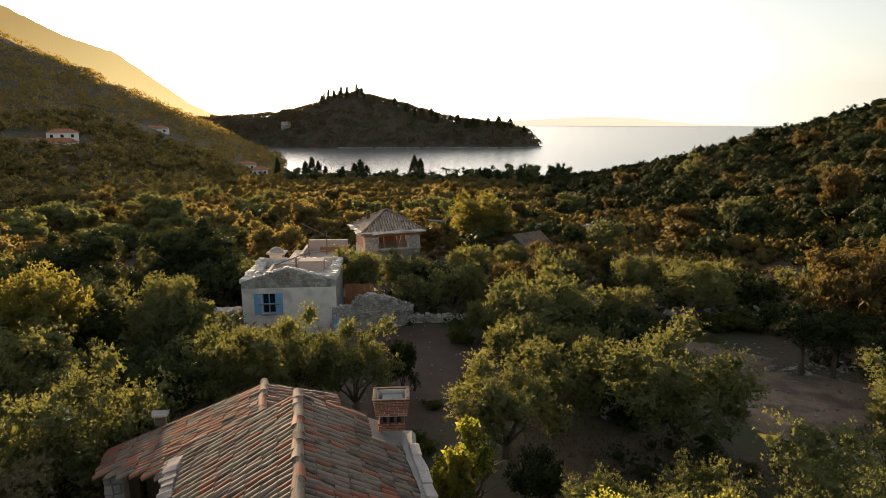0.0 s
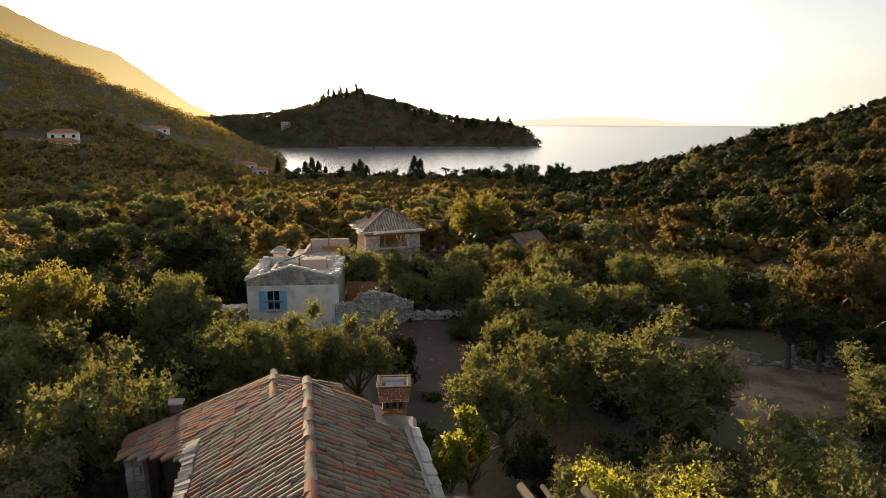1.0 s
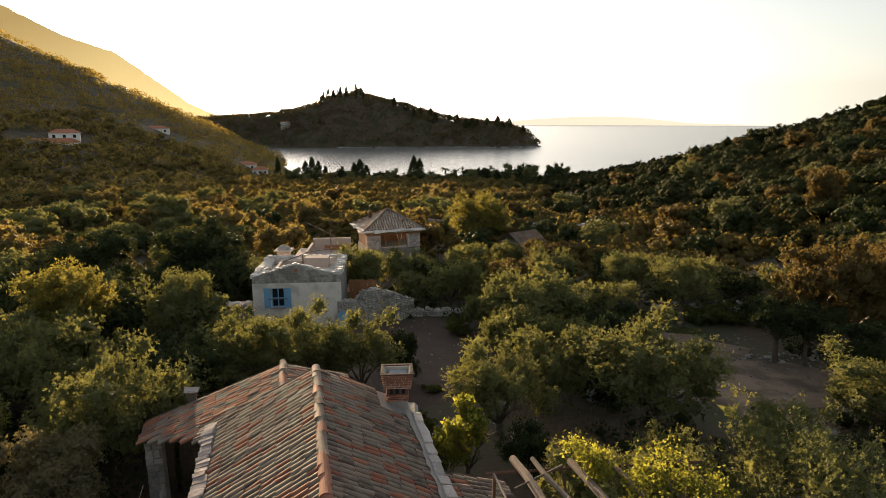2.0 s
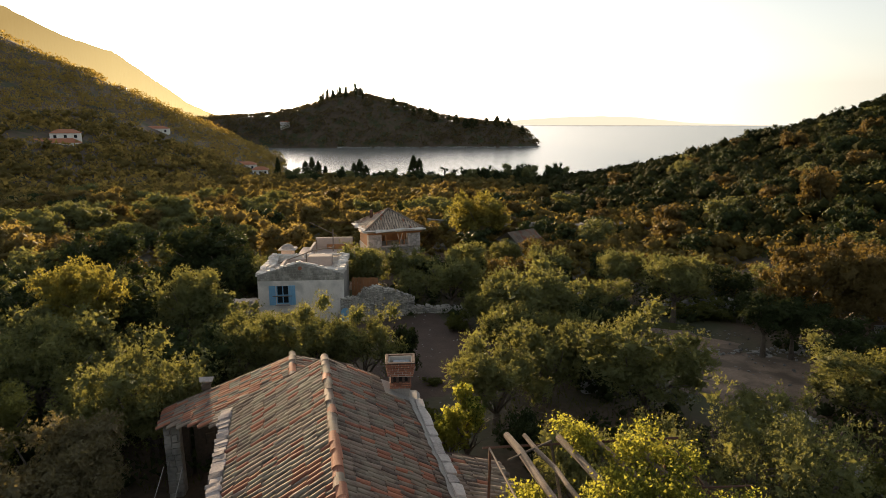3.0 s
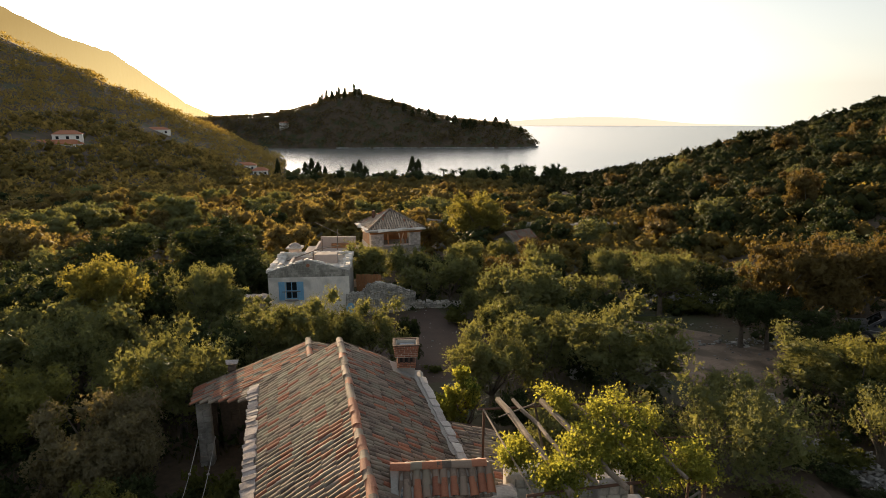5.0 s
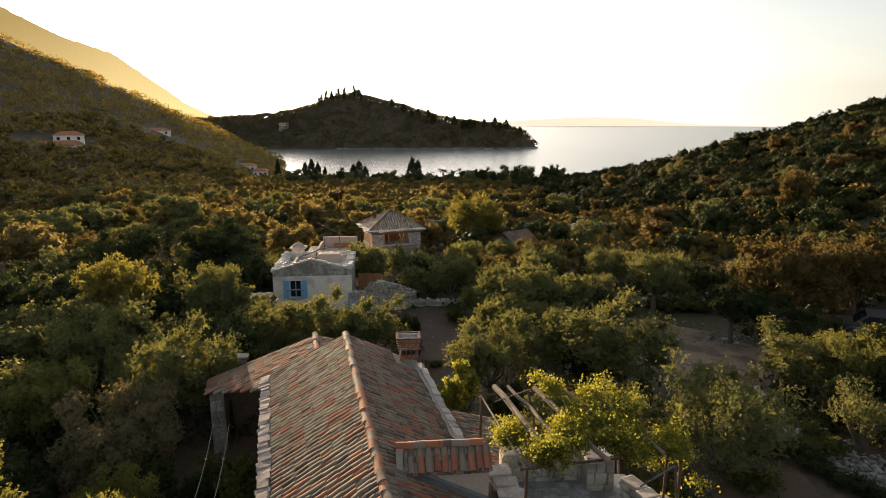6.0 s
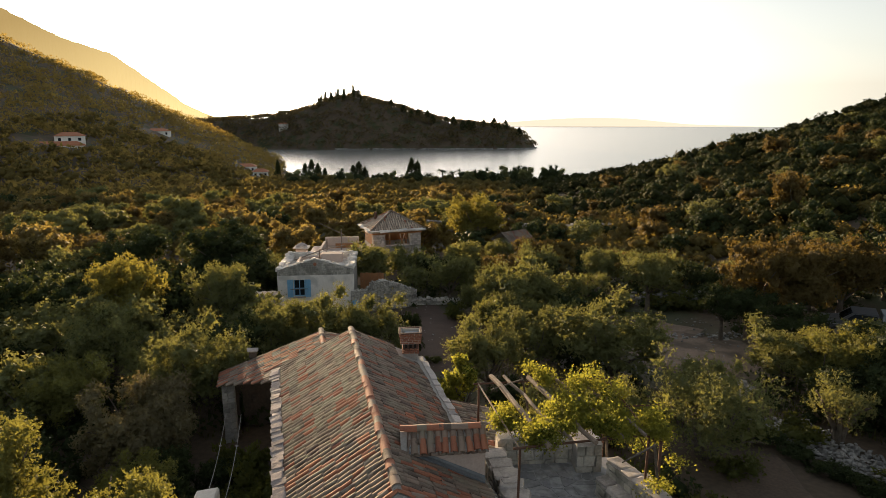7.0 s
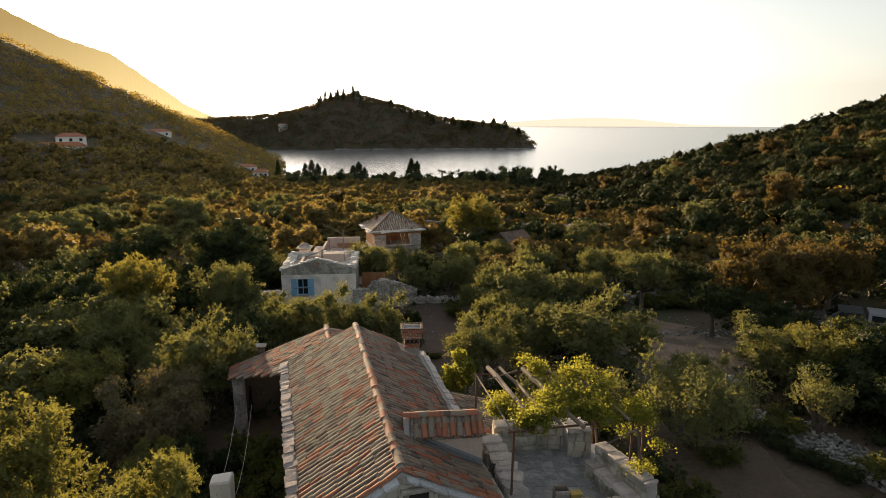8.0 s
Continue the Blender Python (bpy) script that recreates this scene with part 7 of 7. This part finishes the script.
tz = float(ground_at(-117, 840))
tower = thing("hilltop_tower", "small stone tower on the wooded hilltop", "tower", Matrix.Translation((-113, 840, tz)))
part("shaft", Build().tube([(0, 0, -3), (0, 0, 7)], [5.0, 4.4], 12), M_STONE, tower)
part("parapet", Build().tube([(0, 0, 7), (0, 0, 8.3)], [4.9, 4.9], 12), M_STONE, tower)


def cypress_mesh(seed, count=480):
    g = np.random.default_rng(seed)
    t = g.random(count) ** 0.8
    a = g.uniform(0, 2 * np.pi, count)
    r = np.interp(t, [0, 0.12, 0.4, 0.8, 1.0], [0.35, 0.9, 1.0, 0.55, 0.05]) * g.uniform(0.6, 1.1, count) * (1 + 0.2 * np.sin(3 * a + 9 * t))
    at = np.stack([r * np.cos(a) * 0.13, r * np.sin(a) * 0.13, t], -1)
    out = np.stack([np.cos(a) * 0.5, np.sin(a) * 0.5, np.ones(count)], -1)
    v, f = leaves(g, at, out * 2, 0.10, 0.035)
    return soup("crown", v, f, M_CYPRESS)


CYP = [cypress_mesh(i) for i in range(3)]
CYP_TRUNK = Build().tube([(0, 0, -0.1), (0, 0, 0.25)], 0.02, 6).mesh("trunk", M_BARK)


def cypress(x, y, hgt, seed, wide=1.0, label="dark slender cypress by the bay", group="cypresses"):
    t = thing("cypress", label, "tree", Matrix.Translation((x, y, float(ground_at(x, y)))), group)
    t.scale = (hgt * wide, hgt * wide, hgt)
    part("crown", CYP[seed % 3], M_CYPRESS, t)
    part("trunk", CYP_TRUNK, M_BARK, t)


rc = random.Random(400)
for i, (x, y, hh, wd) in enumerate(((-13.5, 292, 12.5, 1.7), (-10.8, 293, 11.5, 1.6), (-66, 305, 12.5, 1.6), (-63, 306, 11, 1.6), (-69, 303, 10, 1.7), (-60, 309, 9, 1.6), (-87, 318, 13, 1.1), (-41, 300, 11, 2.0), (-44, 301, 9, 1.9), (-38, 302, 8.5, 2.0))):
    cypress(x, y, hh, i, wd)
for i in range(26):
    u = rc.random()
    x = -165 + 62 * u + rc.uniform(-3, 3)
    cypress(x, 826 + rc.uniform(-8, 8), rc.uniform(8, 15) * (1.0 if u < 0.8 else 0.8), 20 + i, 1.1, "dark cypress on the hilltop skyline", "hilltop cypresses")
for i in range(16):
    cypress(-60 + 11 * i + rc.uniform(-5, 5), 815 + rc.uniform(-8, 8), rc.uniform(8, 15), 60 + i, 2.6, "dark conifer on the wooded cape", "cape conifers")


def palm(x, y, hgt, seed):
    r = random.Random(seed)
    t = thing("palm_tree", "palm tree with drooping fronds by the shore", "tree", Matrix.Translation((x, y, float(ground_at(x, y)))), "shore palms")
    part("trunk", Build().tube([(0, 0, -0.5), (0.1, 0, hgt * 0.5), (0.05, 0.1, hgt)], [0.35, 0.26, 0.22], 8), M_BARK, t)
    b = Build()
    for k in range(22):
        a, tilt = 2 * math.pi * k / 22 + r.uniform(-0.1, 0.1), r.uniform(0.1, 1.1)
        d = Vector((math.cos(a), math.sin(a), 0))
        side = Vector((-d.y, d.x, 0))
        prev = None
        for s in range(6):
            u = s / 5
            c = Vector((0.05, 0.1, hgt)) + d * 3.3 * u + Vector((0, 0, 3.3 * ((tilt + 0.35) * u - 1.15 * u * u)))
            wv = 0.30 * math.sin(math.pi * (0.15 + 0.85 * u)) + 0.02
            cur = (c - side * wv - Vector((0, 0, wv * 0.4)), c, c + side * wv - Vector((0, 0, wv * 0.4)))
            if prev:
                b.add([*prev, *cur], [(0, 1, 4, 3), (1, 2, 5, 4)])
            prev = cur
    part("fronds", b, M_CYPRESS, t)


for i, (x, y, hh) in enumerate(((1.5, 286, 5.4), (-5.0, 284, 4.2), (6.5, 288, 4.4), (-45, 288, 4.5))):
    palm(x, y, hh, i)
for i in range(44):
    x = -70 + 3.1 * i + rc.uniform(-1.5, 1.5)
    plant("mid_dark" if i % 3 else "mid_olive", x, 285 + rc.uniform(-25, 12), rc.uniform(2.4, 4.2), rc.uniform(3.0, 4.4) if -9 < x < 9 else rc.uniform(6.5, 10.5) if 14 < x < 60 else rc.uniform(4.5, 8.0), 800 + i)

# pattern trees that were planted nowhere
for pool in PROTO.values():
    for src in pool:
        if src not in USED:
            for ob in (*src.children_recursive, src):
                bpy.data.objects.remove(ob)

# rocks at the tip of the cape
shore = Build()
rk = random.Random(410)
for i in range(300):
    x = -130 + 262 * i / 300 + rk.uniform(-0.6, 0.6)
    y = 740.0
    while y < 830 and float(ground_at(x, y)) < SEA:
        y += 1.0
    if y < 829:
        k = rk.uniform(1.2, 3.4)
        shore.box((0, 0, 0), (k * 1.3, k, k * rk.uniform(0.35, 0.7)), Matrix.Translation((x, y + rk.uniform(-2, 1), SEA + 0.3)) @ pose(0, 0, 0, rk.uniform(-20, 20), rk.uniform(-20, 20), rk.uniform(0, 180)), k * 0.12, k * 0.1, rk)
tagged(part("shore_rocks", shore, M_ROCK), "pale rocks along the shore of the cape", "rocks", kind="stuff")

# ---- parked pick-up truck under the trees ----
TX, TY = 27.4, 28.7
truck = thing("pickup_truck", "silver-grey pick-up truck with a canopy parked under trees", "vehicle", Matrix.Translation((TX, TY, float(ground_at(TX, TY)))) @ pose(0, 0, 0, 0, 0, 150))
M_CAR = material("car_paint", (0.075, 0.078, 0.085), (0.11, 0.115, 0.125), 1, 30, 0.35, 0.0)
M_CANOPY = material("canopy_shell", (0.26, 0.275, 0.29), (0.34, 0.36, 0.38), 1, 30, 0.4, 0.0)
M_LAMP = material("red_lens", (0.20, 0.02, 0.015), (0.30, 0.03, 0.02), 2, 30, 0.3, 0.0)
M_TYRE = material("tyre_rubber", (0.015, 0.015, 0.015), (0.03, 0.03, 0.03), 5, 40, 0.8, 0.2)
M_CHROME = material("bare_metal", (0.5, 0.5, 0.5), (0.6, 0.6, 0.6), 2, 30, 0.3, 0.0, metal=1.0)
side_line = [(-2.5, 0.55), (2.45, 0.55), (2.5, 0.95), (1.45, 1.08), (0.75, 1.68), (-0.55, 1.72), (-0.75, 1.08), (-2.5, 1.05)]
n = len(side_line)
part("body", Build().add([(x, -0.85, z) for x, z in side_line] + [(x, 0.85, z) for x, z in side_line], [tuple(range(n)), tuple(range(n, 2 * n))[::-1]] + [(i, i + n, (i + 1) % n + n, (i + 1) % n) for i in range(n)]), M_CAR, truck)
part("side_window", Build().add([(1.2, -0.86, 1.12), (0.68, -0.86, 1.6), (-0.48, -0.86, 1.62), (-0.6, -0.86, 1.12)], [(0, 1, 2, 3)]), M_GLASS, truck)
part("side_window", Build().add([(1.2, 0.86, 1.12), (0.68, 0.86, 1.6), (-0.48, 0.86, 1.62), (-0.6, 0.86, 1.12)], [(0, 1, 2, 3)]), M_GLASS, truck)
part("windscreen", Build().add([(1.42, -0.75, 1.12), (1.42, 0.75, 1.12), (0.80, 0.7, 1.64), (0.80, -0.7, 1.64)], [(0, 1, 2, 3)]), M_GLASS, truck)
part("rear_window", Build().add([(-0.76, -0.7, 1.14), (-0.76, 0.7, 1.14), (-0.59, 0.65, 1.6), (-0.59, -0.65, 1.6)], [(0, 1, 2, 3)]), M_GLASS, truck)
part("canopy", Build().add([(-0.8, -0.8, 1.05), (-2.45, -0.8, 1.05), (-2.40, -0.72, 1.72), (-0.8, -0.72, 1.76), (-0.8, 0.8, 1.05), (-2.45, 0.8, 1.05), (-2.40, 0.72, 1.72), (-0.8, 0.72, 1.76)], [(0, 1, 2, 3), (4, 7, 6, 5), (1, 5, 6, 2), (3, 2, 6, 7), (0, 3, 7, 4)]), M_CANOPY, truck, "pale hard canopy over the load bed")
for wy in (-0.795, 0.795):
    part("canopy_window", Build().add([(-1.0, wy, 1.2), (-2.25, wy, 1.2), (-2.2, wy * 0.96, 1.58), (-1.0, wy * 0.96, 1.6)], [(0, 1, 2, 3)]), M_GLASS, truck)
part("tailgate_window", Build().add([(-2.462, -0.6, 1.15), (-2.462, 0.6, 1.15), (-2.43, 0.55, 1.6), (-2.43, -0.55, 1.6)], [(0, 1, 2, 3)]), M_GLASS, truck)
for wy in (-0.76, 0.76):
    part("tail_light", Build().box((-2.51, wy, 0.86), (0.05, 0.14, 0.26), None, 0.01), M_LAMP, truck)
    part("side_trim", Build().box((0.0, wy * 1.125, 0.82), (4.6, 0.025, 0.05), None, 0.008), M_CHROME, truck)
    part("mirror", Build().box((1.05, wy * 1.27, 1.18), (0.10, 0.18, 0.14), None, 0.03), M_CAR, truck)
part("rear_bumper", Build().box((-2.58, 0, 0.6), (0.16, 1.6, 0.16), None, 0.03), M_CHROME, truck)
for wx in (-1.55, 1.5):
    for wy in (-0.8, 0.8):
        wh = part("wheel", Build().tube([(wx, wy - 0.11, 0.36), (wx, wy + 0.11, 0.36)], 0.36, 18), M_TYRE, truck)
        part("rim", Build().tube([(wx, wy - 0.125, 0.36), (wx, wy + 0.125, 0.36)], 0.2, 12), M_CHROME, wh)
part("bumper", Build().box((2.52, 0, 0.62), (0.14, 1.6, 0.18), None, 0.03), M_TYRE, truck)
lay_pieces()
